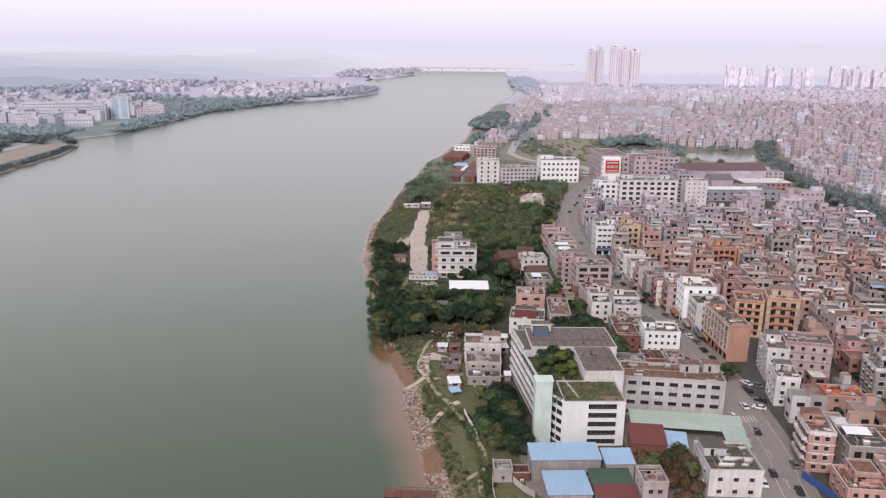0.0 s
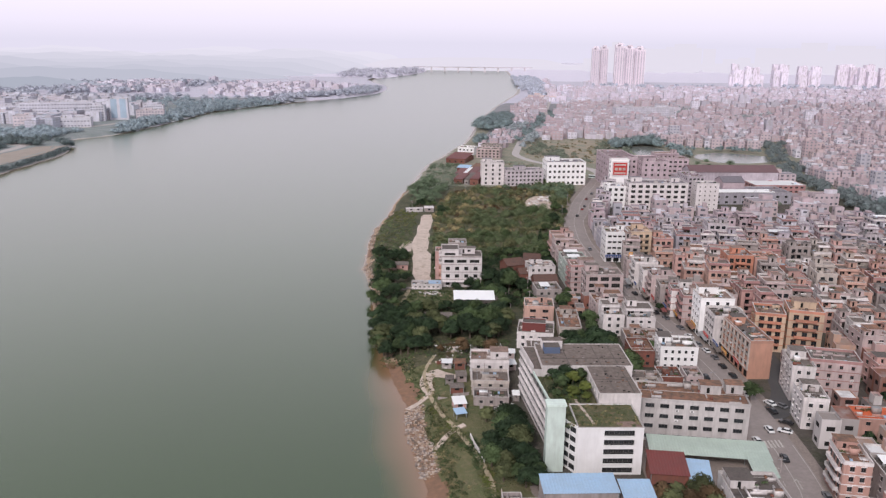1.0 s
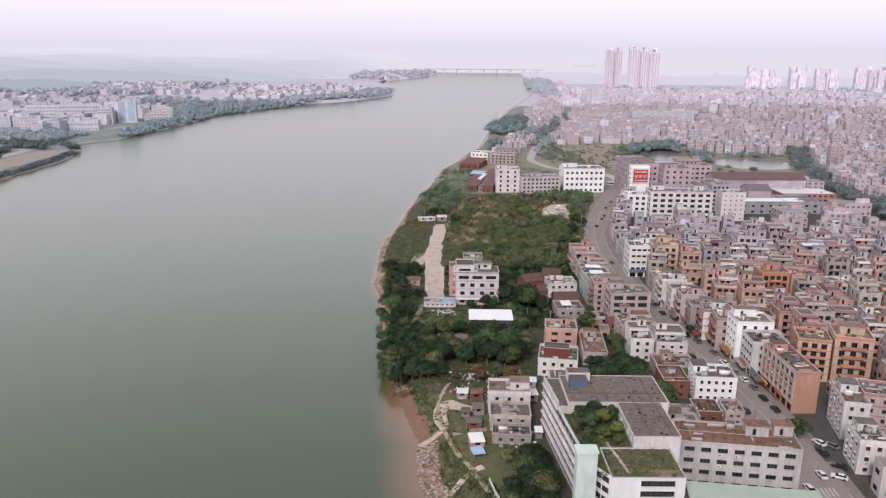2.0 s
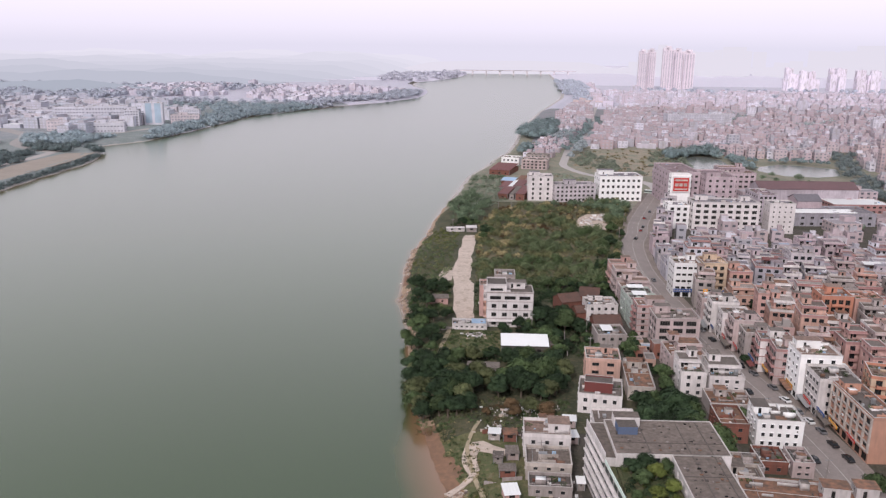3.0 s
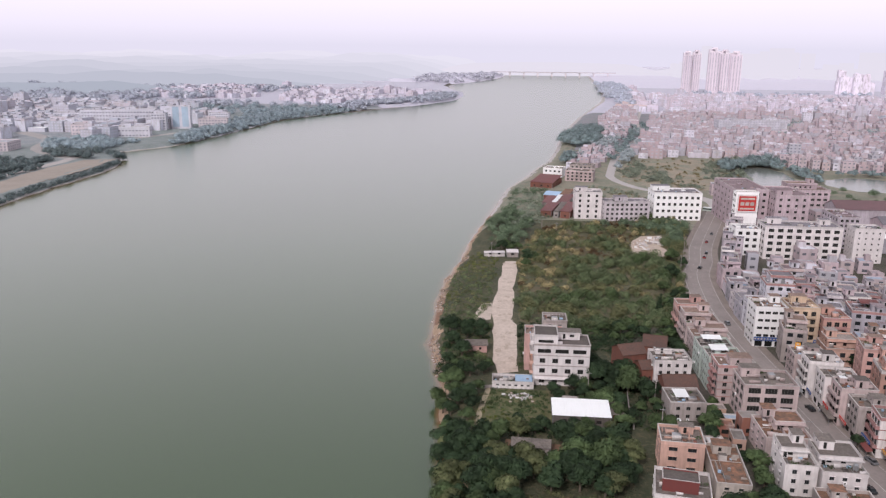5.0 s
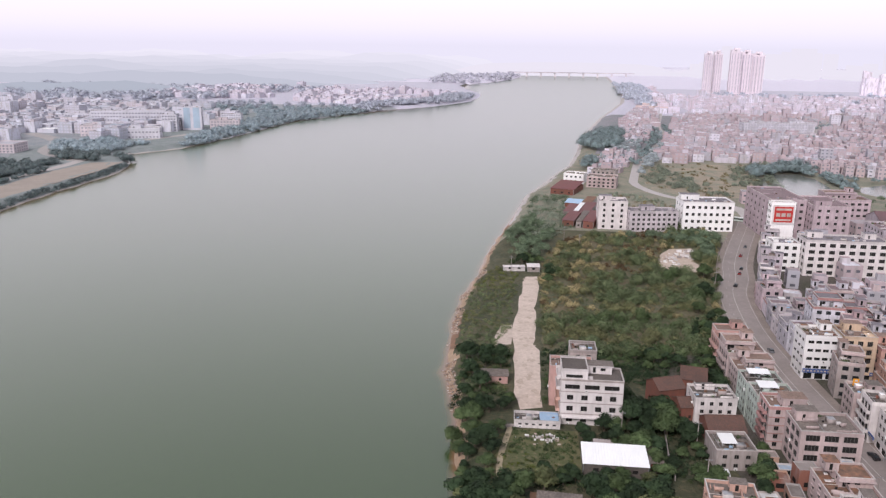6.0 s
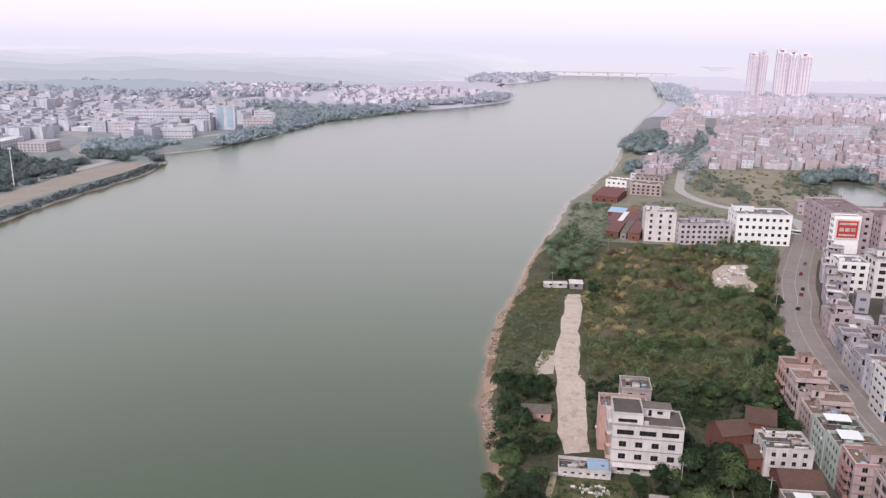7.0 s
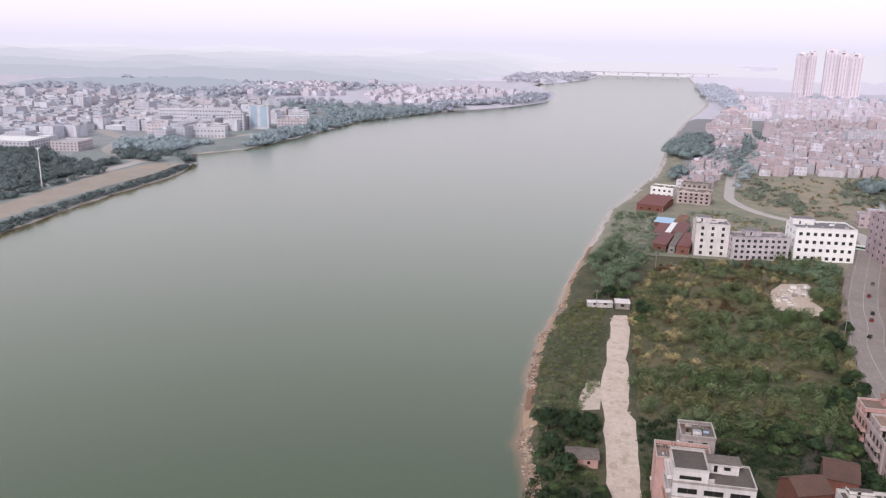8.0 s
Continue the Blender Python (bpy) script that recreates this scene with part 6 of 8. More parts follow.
house("narrow pinkish grey factory wing with paired windows", 197.0, 600.0, 13.5, 26.0, 24.4, 0, 6, HAZED_WALLS[1], HAZED_ROOFS[4], {"F": 4, "L": 6}, 1.7, 1.6, GLASS, 2, 1, None, name="factory", category="factory")
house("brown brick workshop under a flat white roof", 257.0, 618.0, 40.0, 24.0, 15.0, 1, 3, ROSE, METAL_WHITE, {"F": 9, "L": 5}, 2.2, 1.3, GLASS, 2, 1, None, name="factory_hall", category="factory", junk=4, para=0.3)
house("stepped pink factory wing with long terraces", 199.0, 688.0, 28.0, 18.0, 29.4, 2, 6, HAZED_WALLS[0], ROOF_TAN, {"F": 6, "L": 4}, 2.6, 1.6, GLASS, 3, 1, [(0.1, 0.8, 10, 8, 3)], name="factory", category="factory", setback=0.6)
house("grey workshop hall with white roof", 214.0, 590.0, 60.0, 26.0, 14.0, 2, 2, HAZED_WALLS[4], HAZED_ROOFS[0], {"F": 9, "L": 4}, 2.2, 1.6, GLASS, 3, 1, None, shelters=[(0.2, 0.1, 45, 12, 0.8, METAL_WHITE)], name="factory_hall", category="factory")


def wall_sign():
    ob = thing("wall_sign", "bright red sign board on the white factory tower", "sign", pose(148.5, 642.2, LAND + 12.0, 0, 0, 2))
    mb = MB()
    mb.box(0.9, 0, 0.5, 13.9, 0.5, 12.2, OFFWHITE)
    part("frame", mb, ob)
    mb = MB()
    mb.box(1.8, -0.14, 1.4, 13.0, -0.004, 11.2, RED_PAINT)
    part("panel", mb, ob, "bright red panel")
    for x, z, w, h in ((2.8, 8.9, 9.2, 1.2), (3.0, 5.0, 2.4, 2.2), (6.2, 5.0, 2.4, 2.2), (9.4, 5.0, 2.4, 2.2), (2.8, 2.4, 9.2, 1.0)):
        mb = MB()
        mb.box(x, -0.24, z, x + w, -0.145, z + h, CREAM)
        part("bar", mb, ob, "pale bar in place of writing")
    return ob


wall_sign()


# ---- ordinary village houses ----
TAKEN = []
for o in list(scene.collection.objects):
    if o.get("category") in ("house", "building", "factory", "shed", "sign") and not o.parent:
        cs = [(o.matrix_basis @ (c.matrix_basis @ Vector(b))).xy for c in o.children for b in c.bound_box]
        TAKEN.append((min(c.x for c in cs) - 1, min(c.y for c in cs) - 1, max(c.x for c in cs) + 1, max(c.y for c in cs) + 1))


# belt of trees along the ditch that bounds the village
BELT = [(411, 946), (369, 829), (332, 718), (326, 650), (324, 580), (313, 527), (298, 478), (284, 430)]
belt_spots = []
hedge = random.Random(52)
for (ax, ay), (bx, by) in zip(BELT, BELT[1:]):
    for k in range(6):
        x, y = ax + (bx - ax) * k / 6, ay + (by - ay) * k / 6
        TAKEN.append((x - 11, y - 11, x + 11, y + 11))
        belt_spots += [(x + hedge.uniform(-11, 11), y + hedge.uniform(-10, 10), hedge.uniform(3.2, 6.2)) for _ in range(4)]


def street_x(y):
    best = min(street_line, key=lambda p: abs(p.y - y))
    return best.x


def free(x0, y0, x1, y1):
    return not any(x0 < b[2] and x1 > b[0] and y0 < b[3] and y1 > b[1] for b in TAKEN)


sheet("pavement", [(24, 362), (37, 361), (38, 374), (31, 377), (26, 372)], TRACK, LAND + 0.03, "pale swept yard beside the work shed", "yard", wobble=1)
ribbon("path", [(12, 276, 3), (7, 278, 4), (2, 281, 5.5), (0, 276, 4.5), (1.5, 268, 3)], 4, TRACK, above(0.22), "bare trampled earth by the bank path", "path", 1.5)
sheet("ground", [(-3, 331), (13, 330), (15, 340), (-2, 342)], SOIL, LAND + 0.03, "dug garden clearing among the trees", "yard", wobble=1)
shed("weathered long low roof among the trees", -1.0, 333.5, 12, 4.5, 2.6, ROOF_GREY, -4, slope=0.4, wall=GREY)
shed("faded pink sheet roof by the path", 9.0, 251.0, 4.5, 5.0, 2.6, METAL_WHITE, 8, z=LAND - 0.6, slope=0.3, wall=PINK)
shed("blue tarpaulin shelter by the path", 9.5, 244.5, 3.8, 3.4, 2.3, METAL_BLUE, 15, z=LAND - 0.6, slope=0.3)
shed("white gatehouse roof beside the track", -1.5, 556.5, 7.0, 5.5, 3.0, OFFWHITE, 4, slope=0.4, wall=GREY, name="gatehouse")
shed("long white roof beside the riverside gate", -14.0, 556.0, 12.0, 3.0, 2.4, OFFWHITE, 10, slope=0.3, wall=WHITE)
for k, (x, y, w, d, h, m, lab) in enumerate([(22.5, 672, 8.5, 30, 4.2, METAL_RED, "dark red sheet roof of a bank workshop"), (31.5, 668, 4.0, 34, 4.6, ROOF_GREY, "narrow grey sheet roof between red ones"), (36.0, 667, 7.5, 34, 5.0, METAL_RED, "patched dark red workshop roof"),
                                             (25.0, 704, 7.0, 26, 4.0, METAL_RED, "worn red sheet roof by the upper bank"), (32.5, 704, 3.5, 28, 4.4, METAL_WHITE, "white sheet roof among the red sheds"), (36.5, 703, 8.0, 30, 4.8, METAL_RED, "broad red sheet roof with pale patches"),
                                             (27.5, 732, 12.0, 14, 4.6, METAL_BLUE, "faded blue sheet roof by the bank"), (40.5, 734, 7.0, 26, 4.2, ROOF_RUST, "rusty sheet roof beside the blue one")]):
    shed(lab, x, y, w, d, h, m, -14, slope=0.7, wall=[BRICK, GREY][k % 2])
shed("dark red shed on the water's edge", 19.0, 792.0, 20.0, 34.0, 4.6, METAL_RED, -18, slope=2.0, wall=BRICK)
house("white waterside house with flat roof", 33.0, 850.0, 18, 14, 13.5, -18, 2, BRIGHT, ROOF_GREY, {"F": 4, "L": 3}, 1.8, 1.6, GLASS, 2, 0)
house("pale waterside house with a bright front porch", 51.5, 828.0, 25, 18, 14.5, -12, 3, PALE, ROOF_GREY, {"F": 6, "L": 3}, 1.8, 1.6, GLASS, 2, 0)
house("grey house on the river road", 60.0, 882.0, 22, 14, 12.5, -18, 2, GREY, ROOF_GREY, {"F": 5, "L": 3}, 1.8, 1.6, GLASS, 2, 0)


def jetty():
    ob = thing("jetty", "old brown wooden jetty on posts over the water", "jetty", pose(-10.5, 190.5, 1.2, 0, 0, -3))
    for k in range(18):
        mb = MB()
        mb.box(0.78 * k, 0, 0, 0.78 * k + 0.7, 3.6, 0.16, BRICK)
        part("plank", mb, ob)
    for x in (0.2, 4.5, 9.0):
        for y in (0.1, 3.3):
            mb = MB()
            mb.tube((x, y, -3.5), (x, y, 1.1), 0.16, 0.14, BARK, 6)
            part("post", mb, ob)
    mb = MB()
    mb.box(0, 3.45, 0.9, 13.9, 3.55, 1.05, BRICK)
    part("rail", mb, ob)


jetty()


def low_wall(pts, h, mat, label):
    ob = thing("garden_wall", label, "wall", pose(0, 0, 0))
    for (x0, y0), (x1, y1) in zip(pts, pts[1:]):
        L = math.hypot(x1 - x0, y1 - y0)
        mb = MB()
        mb.box(0, -0.12, -0.8, L, 0.12, h, mat)
        part("wall_panel", mb, ob, at=pose(x0, y0, ground_z(x0, y0), 0, 0, math.degrees(math.atan2(y1 - y0, x1 - x0))))


low_wall([(13.4, 233), (14.6, 226), (16.6, 218)], 1.6, WHITE, "white rendered garden wall along the bank")
low_wall([(104.8, 193.5), (106.4, 188.5), (108.2, 181.5)], 2.2, BLUE_PAINT, "blue hoarding along the street edge")
low_wall([(19.2, 178), (19.0, 190), (20.2, 204)], 1.0, TRACK, "pale low wall along the bank path")
low_wall([(-25, 377), (-16, 377.5), (-7, 378.5)], 1.4, GREY, "old grey wall across the bank")
low_wall([(38, 352), (38.5, 366), (40, 380), (42, 392)], 1.5, GREY, "grey garden wall between the plots")
low_wall([(24.6, 191.6), (27, 187), (29.5, 184)], 1.8, CREAM, "cream wall in front of the workshop")


def shop_sign(label, x, y, z, w, h, rot, mat, tall=False):
    ob = thing("shop_sign", label, "sign", pose(x, y, z, 0, 0, rot))
    mb = MB()
    mb.box(0, -0.35, 0, w, -0.05, h, mat)
    part("board", mb, ob)
    n = max(3, int((h if tall else w) / 1.1))
    for k in range(n):
        mb = MB()
        if tall:
            mb.box(w * 0.25, -0.40, h * (k + 0.25) / n, w * 0.75, -0.355, h * (k + 0.75) / n, CREAM)
        else:
            mb.box(w * (k + 0.2) / n, -0.40, h * 0.3, w * (k + 0.8) / n, -0.355, h * 0.7, CREAM)
        part("bar", mb, ob)
    mb = MB()
    mb.box(0.1, -0.05, h * 0.4, w - 0.1, 0.35, h * 0.6, STEEL)
    part("bracket", mb, ob)


shop_sign("tall amber vertical sign on the street corner", 102.4, 399.5, LAND + 4.0, 1.8, 9.5, -4, YELLOW_PAINT, True)
shop_sign("long blue shop board with pale bars", 97.6, 429.3, LAND + 2.7, 12.0, 1.5, -1, BLUE_PAINT)
shop_sign("blue shop board with pale bars", 110.8, 428.8, LAND + 2.7, 11.0, 1.3, -1, BLUE_PAINT)
for k, (yy, xx, m) in enumerate([(281, 114.0, RED_PAINT), (290, 112.9, YELLOW_PAINT), (298, 112.5, BLUE_PAINT), (307, 111.9, RED_PAINT), (320, 111.2, YELLOW_PAINT), (333, 107.6, YELLOW_PAINT), (343, 106.0, BLUE_PAINT), (355, 104.0, RED_PAINT), (366, 102.8, RED_PAINT), (377, 101.5, BLUE_PAINT)]):
    shop_sign("bright shop board over the street front", xx, yy + 6.5, LAND + 3.0, 6.2, 0.9, -94, m)


def awning(x, y, L, rot, mat, label):
    ob = thing("awning", label, "awning", pose(x, y, LAND + 2.9, 0, 0, rot))
    mb = MB()
    ribbed(mb, 0, L, -1.9, 0, -0.35, 0.0, mat, 0.7)
    part("cover", mb, ob)
    for u in (0.1, L - 0.2):
        mb = MB()
        mb.box(u, -1.85, -2.9, u + 0.08, -1.77, -0.4, STEEL)
        part("post", mb, ob)


for yy, xx, m in ((304, 113.0, ROOF_GREY), (316, 112.2, STEEL), (329, 111.2, ROOF_RUST), (349.5, 105.6, METAL_RED), (370, 102.9, ROOF_GREY), (390, 100.4, STEEL)):
    awning(xx, yy, 10, -94, m, "sheet awning over the shop fronts")


def utility_pole(x, y, h=9.0):
    ob = thing("utility_pole", "grey concrete utility pole with crossarm", "pole", pose(x, y, LAND), "utility poles")
    mb = MB()
    mb.tube((0, 0, 0), (0, 0, h), 0.17, 0.11, GREY, 7)
    part("pole", mb, ob)
    mb = MB()
    mb.box(-1.0, -0.06, h - 0.8, 1.0, 0.06, h - 0.65, STEEL)
    part("crossarm", mb, ob)


for x, y in ((95.0, 205), (97.5, 236), (96.8, 262), (94.6, 300), (88.8, 346), (84.6, 400), (84.8, 470), (92.5, 540), (103.5, 582), (116, 616), (26, 376), (48, 372), (20, 268), (30, 612), (22, 632), (-10, 556), (46, 350)):
    utility_pole(x, y)


def bus():
    ob = thing("bus", "teal and white city bus on the road", "bus", pose(149.0, 703.0, LAND + 0.062, 0, 0, 60))
    mb = MB()
    mb.box(-1.25, -5.5, 0.4, 1.25, 5.5, 1.5, TEAL)
    part("lower_body", mb, ob)
    mb = MB()
    mb.box(-1.22, -5.45, 1.502, 1.22, 5.45, 2.4, GLASS)
    part("window_band", mb, ob)
    mb = MB()
    mb.box(-1.25, -5.5, 2.402, 1.25, 5.5, 3.0, TEAL, METAL_WHITE)
    part("roof", mb, ob)
    for x in (-1.1, 1.1):
        for y in (-3.4, 3.4):
            mb = MB()
            mb.tube((x - 0.14, y, 0.48), (x + 0.14, y, 0.48), 0.48, 0.48, RUBBER, 10)
            part("wheel", mb, ob)


bus()

NEAR_KIT = (tinted("village_plaster", [(0.50, 0.33, 0.31), (0.48, 0.41, 0.39), (0.45, 0.28, 0.22), (0.60, 0.56, 0.55), (0.36, 0.33, 0.32), (0.47, 0.30, 0.22), (0.26, 0.11, 0.08)]),
            tinted("village_roofs", [(0.26, 0.22, 0.20), (0.33, 0.22, 0.17), (0.17, 0.145, 0.13), (0.22, 0.10, 0.07), (0.27, 0.23, 0.21), (0.34, 0.44, 0.56), (0.70, 0.70, 0.70)]), VOID)
# shop houses on the outer side of the road bend
bend = random.Random(41)
y = 447.0
while y < 648:
    d = bend.uniform(9.5, 12.5)
    x, w = max(street_x(y), street_x(y + d)) + 8.6, bend.uniform(8.5, 11)
    if free(x, y, x + w, y + d):
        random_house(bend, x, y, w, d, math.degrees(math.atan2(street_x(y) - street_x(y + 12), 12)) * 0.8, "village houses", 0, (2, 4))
        TAKEN.append((x, y, x + w, y + d))
    y += d + bend.uniform(0.4, 1.5)
rnd = random.Random(7)
VILLAGE = [(118, 172), (175, 172), (225, 250), (330, 420), (400, 540), (300, 556), (110, 556), (101, 500), (102, 405), (116, 405), (121, 350), (126, 310), (128, 250)]
VILLAGE_WIDE = [(112, 170), (190, 170), (240, 250), (340, 420), (410, 545), (300, 556), (104, 556), (101, 500), (102, 405), (116, 405), (121, 350), (126, 310), (131, 275), (126, 250), (118, 236), (112, 210)]
made = 0
yy = 176.0
while yy < 556:
    depth = rnd.uniform(10.5, 13.5)
    xx = 100 + rnd.uniform(0, 5)
    while xx < min(420, 0.68 * yy + 40):
        wid = rnd.uniform(8.5, 12.5)
        skew = 0.14 * (xx - 120)
        x, y = xx, yy - skew
        if all(inside(px, py, VILLAGE) for px, py in ((x, y), (x + wid, y), (x + wid, y + depth), (x, y + depth))) and free(x, y, x + wid, y + depth) and made < 200:
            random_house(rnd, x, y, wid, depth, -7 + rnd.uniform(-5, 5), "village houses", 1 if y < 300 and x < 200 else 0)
            TAKEN.append((x, y, x + wid, y + depth))
            made += 1
        xx += wid + rnd.uniform(0.7, 2.2) + (5 if rnd.random() < 0.08 else 0)
    yy += depth + rnd.uniform(1.2, 3.0) + (4.5 if rnd.random() < 0.18 else 0)
# small houses that fill the gaps in the village
fill = random.Random(31)
low = MB()
filled = 0
for k in range(2600):
    y = fill.choice([fill.uniform(184, 300), fill.uniform(184, 560)])
    x = fill.uniform(110, min(410, 0.68 * y + 40))
    w, d = fill.uniform(5, 9), fill.uniform(5, 9)
    if filled >= 190 or x - 11 < street_x(y) or not all(inside(px, py, VILLAGE_WIDE) for px, py in ((x, y), (x + w, y + d))) or not free(x, y, x + w, y + d):
        continue
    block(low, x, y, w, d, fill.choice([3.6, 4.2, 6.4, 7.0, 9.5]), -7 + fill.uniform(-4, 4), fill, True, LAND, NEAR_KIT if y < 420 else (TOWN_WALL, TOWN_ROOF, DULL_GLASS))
    TAKEN.append((x - 0.3, y - 0.3, x + w + 0.3, y + d + 0.3))
    filled += 1
for k in range(500):
    y = fill.uniform(300, 400)
    x, w, d = fill.uniform(58, 90), fill.uniform(3.5, 7), fill.uniform(3.5, 7)
    if x + w + 10 > street_x(y) or (y < 332 and x < 78) or not free(x, y, x + w, y + d):
        continue
    block(low, x, y, w, d, fill.choice([2.8, 3.4, 4.0, 6.2]), fill.uniform(-6, 6), fill, True, LAND, NEAR_KIT)
    TAKEN.append((x - 0.3, y - 0.3, x + w + 0.3, y + d + 0.3))
tagged(part("back_houses", low), "low back houses and annexes squeezed between the village houses", "houses", kind="stuff")
# low sheds and walls in the bank gardens
for k, (x, y, w, d, h, m) in enumerate([(5.5, 284, 4, 3, 2.4, METAL_WHITE), (10, 283, 4.5, 3.5, 2.6, ROOF_RUST), (10.5, 272, 4, 4, 2.4, ROOF_GREY), (6.5, 270, 3.2, 3, 2.2, ROOF_DARK), (8, 262.5, 5, 3.2, 2.4, ROOF_GREY), (29, 282, 4, 4, 2.6, METAL_WHITE),
                                        (28.6, 257, 2.6, 3, 2.4, METAL_WHITE), (22, 294, 5, 3, 2.4, ROOF_RUST), (29.0, 293, 4.5, 3.5, 2.6, METAL_WHITE), (49.0, 352.5, 4, 3, 2.4, METAL_WHITE), (31.6, 357, 4.5, 3.5, 2.4, ROOF_GREY), (16.5, 366, 6, 3, 2.4, GREY)]):
    shed("small lean-to shed in the bank gardens", x, y, w, d, h, m, -6 + 5 * k % 13, slope=0.3, wall=[GREY, BRICK, PALE][k % 3])
low_wall([(4, 262), (9, 261), (14.5, 262)], 1.2, GREY, "low grey garden wall by the path")
low_wall([(4, 288), (10, 289), (15, 287)], 1.3, BRICK, "low brick garden wall by the path")
# houses and workshops round the factories
more = random.Random(17)
low = MB()
for k in range(400):
    x, y = more.uniform(118, 345), more.uniform(556, 775)
    w, d = more.uniform(9, 20), more.uniform(9, 16)
    if x - 12 < street_x(y) + 8 or x > 0.52 * y + 10 or not free(x, y, x + w, y + d) or inside(x + w / 2, y + d / 2, [(205, 690), (300, 690), (330, 790), (215, 800)]):
        continue
    block(low, x, y, w, d, more.choice([4.5, 7, 9.5, 12.5, 13]), more.uniform(-6, 6), more, True, LAND, (TOWN_WALL, TOWN_ROOF, DULL_GLASS))
    TAKEN.append((x - 0.5, y - 0.5, x + w + 0.5, y + d + 0.5))
tagged(part("workshop_houses", low), "weathered houses and workshops round the factories", "houses", kind="stuff")
# small houses between the street and the white factory
for k, (x, y, w, d) in enumerate([(112, 500, 11, 10), (115, 512, 11, 10), (117, 524, 12, 11), (120, 537, 11, 11), (124, 549, 12, 11), (113, 468, 12, 12), (113, 482, 12, 12), (112, 454, 12, 11)]):
    if free(x, y, x + w, y + d):
        random_house(rnd, x, y, w, d, -10, "village houses", 0, (2, 4))
        TAKEN.append((x, y, x + w, y + d))


# ---- the far town ----
def town(name, label, poly, cell, heights, seed, rot, limit, skip=(), rows=True, gap=0.0, kit=(TOWN_WALL, TOWN_ROOF, PALE_GLASS), right=False):
    rnd = random.Random(seed)
    mb = MB()
    ys = [p[1] for p in poly]
    xs = [p[0] for p in poly]
    y, count = min(ys), 0
    while y < max(ys):
        d = cell * rnd.uniform(0.8, 1.15)
        x = min(xs)
        while x < max(xs):
            w = cell * rnd.uniform(0.7, 1.3)
            if inside(x, y, poly) and inside(x + w, y + d, poly) and not any(inside(x + w / 2, y + d / 2, g) for g in skip) and free(x, y, x + w, y + d) and noise.noise((0.006 * x, 0.006 * y, seed)) > -0.28 + gap and count < limit:
                if rnd.random() < 0.06:
                    block(mb, x, y, w * 1.5, d, 5.5, rot, rnd, False, LAND, (kit[0], METAL_WHITE, kit[2]), right)
                    count += 1
                    x += w * 1.5 + 4
                    continue
                block(mb, x, y, w, d, rnd.uniform(*heights) * (1.7 if rnd.random() < 0.06 else 1), rot + rnd.uniform(-4, 4), rnd, rows, LAND, kit, right)
                count += 1
            x += w + rnd.uniform(0.8, 3.5) + (9 if rnd.random() < 0.07 else 0)
        y += d + rnd.uniform(1.5, 4) + (9 if rnd.random() < 0.15 else 0)
    return tagged(part(name, mb), label, "houses", kind="stuff")


POND_AREA = [(195, 790), (198, 860), (225, 950), (272, 955), (300, 895), (372, 886), (378, 800), (300, 780)]
AVENUE = [(340, 1160), (366, 1234), (448, 1425), (532, 1597), (640, 1819), (730, 2000), (750, 2000), (662, 1819), (554, 1597), (470, 1425), (388, 1234), (360, 1160)]
SCHOOL = [(294, 1260), (402, 1274), (398, 1300), (290, 1288)]
ROAD_GAP = [(p.x - 6, p.y) for p in street_line if p.y > 740] + [(p.x + 6, p.y) for p in reversed(street_line) if p.y > 740]
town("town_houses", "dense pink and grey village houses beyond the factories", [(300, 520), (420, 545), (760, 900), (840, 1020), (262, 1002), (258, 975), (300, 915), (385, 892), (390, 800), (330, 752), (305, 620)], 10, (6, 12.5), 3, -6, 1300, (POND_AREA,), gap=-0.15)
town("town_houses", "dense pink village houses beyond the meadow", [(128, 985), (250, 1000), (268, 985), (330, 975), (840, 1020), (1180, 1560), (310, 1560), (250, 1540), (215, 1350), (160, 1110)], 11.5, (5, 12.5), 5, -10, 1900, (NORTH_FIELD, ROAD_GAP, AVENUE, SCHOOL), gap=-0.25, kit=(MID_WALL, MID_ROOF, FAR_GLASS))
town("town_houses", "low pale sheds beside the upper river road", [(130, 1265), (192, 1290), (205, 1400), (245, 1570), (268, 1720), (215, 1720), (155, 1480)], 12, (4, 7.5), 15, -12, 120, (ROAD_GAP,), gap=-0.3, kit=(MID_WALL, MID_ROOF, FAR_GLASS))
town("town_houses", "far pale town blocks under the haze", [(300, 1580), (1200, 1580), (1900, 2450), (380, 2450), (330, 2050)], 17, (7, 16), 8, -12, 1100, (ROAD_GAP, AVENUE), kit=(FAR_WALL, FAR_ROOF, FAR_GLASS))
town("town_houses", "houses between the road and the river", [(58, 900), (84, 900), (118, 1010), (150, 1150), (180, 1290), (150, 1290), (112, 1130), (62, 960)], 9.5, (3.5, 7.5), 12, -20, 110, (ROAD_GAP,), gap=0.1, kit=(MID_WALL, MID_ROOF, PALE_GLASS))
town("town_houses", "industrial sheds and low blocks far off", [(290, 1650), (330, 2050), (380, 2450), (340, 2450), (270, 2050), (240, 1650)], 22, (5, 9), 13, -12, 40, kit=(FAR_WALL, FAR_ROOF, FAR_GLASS))


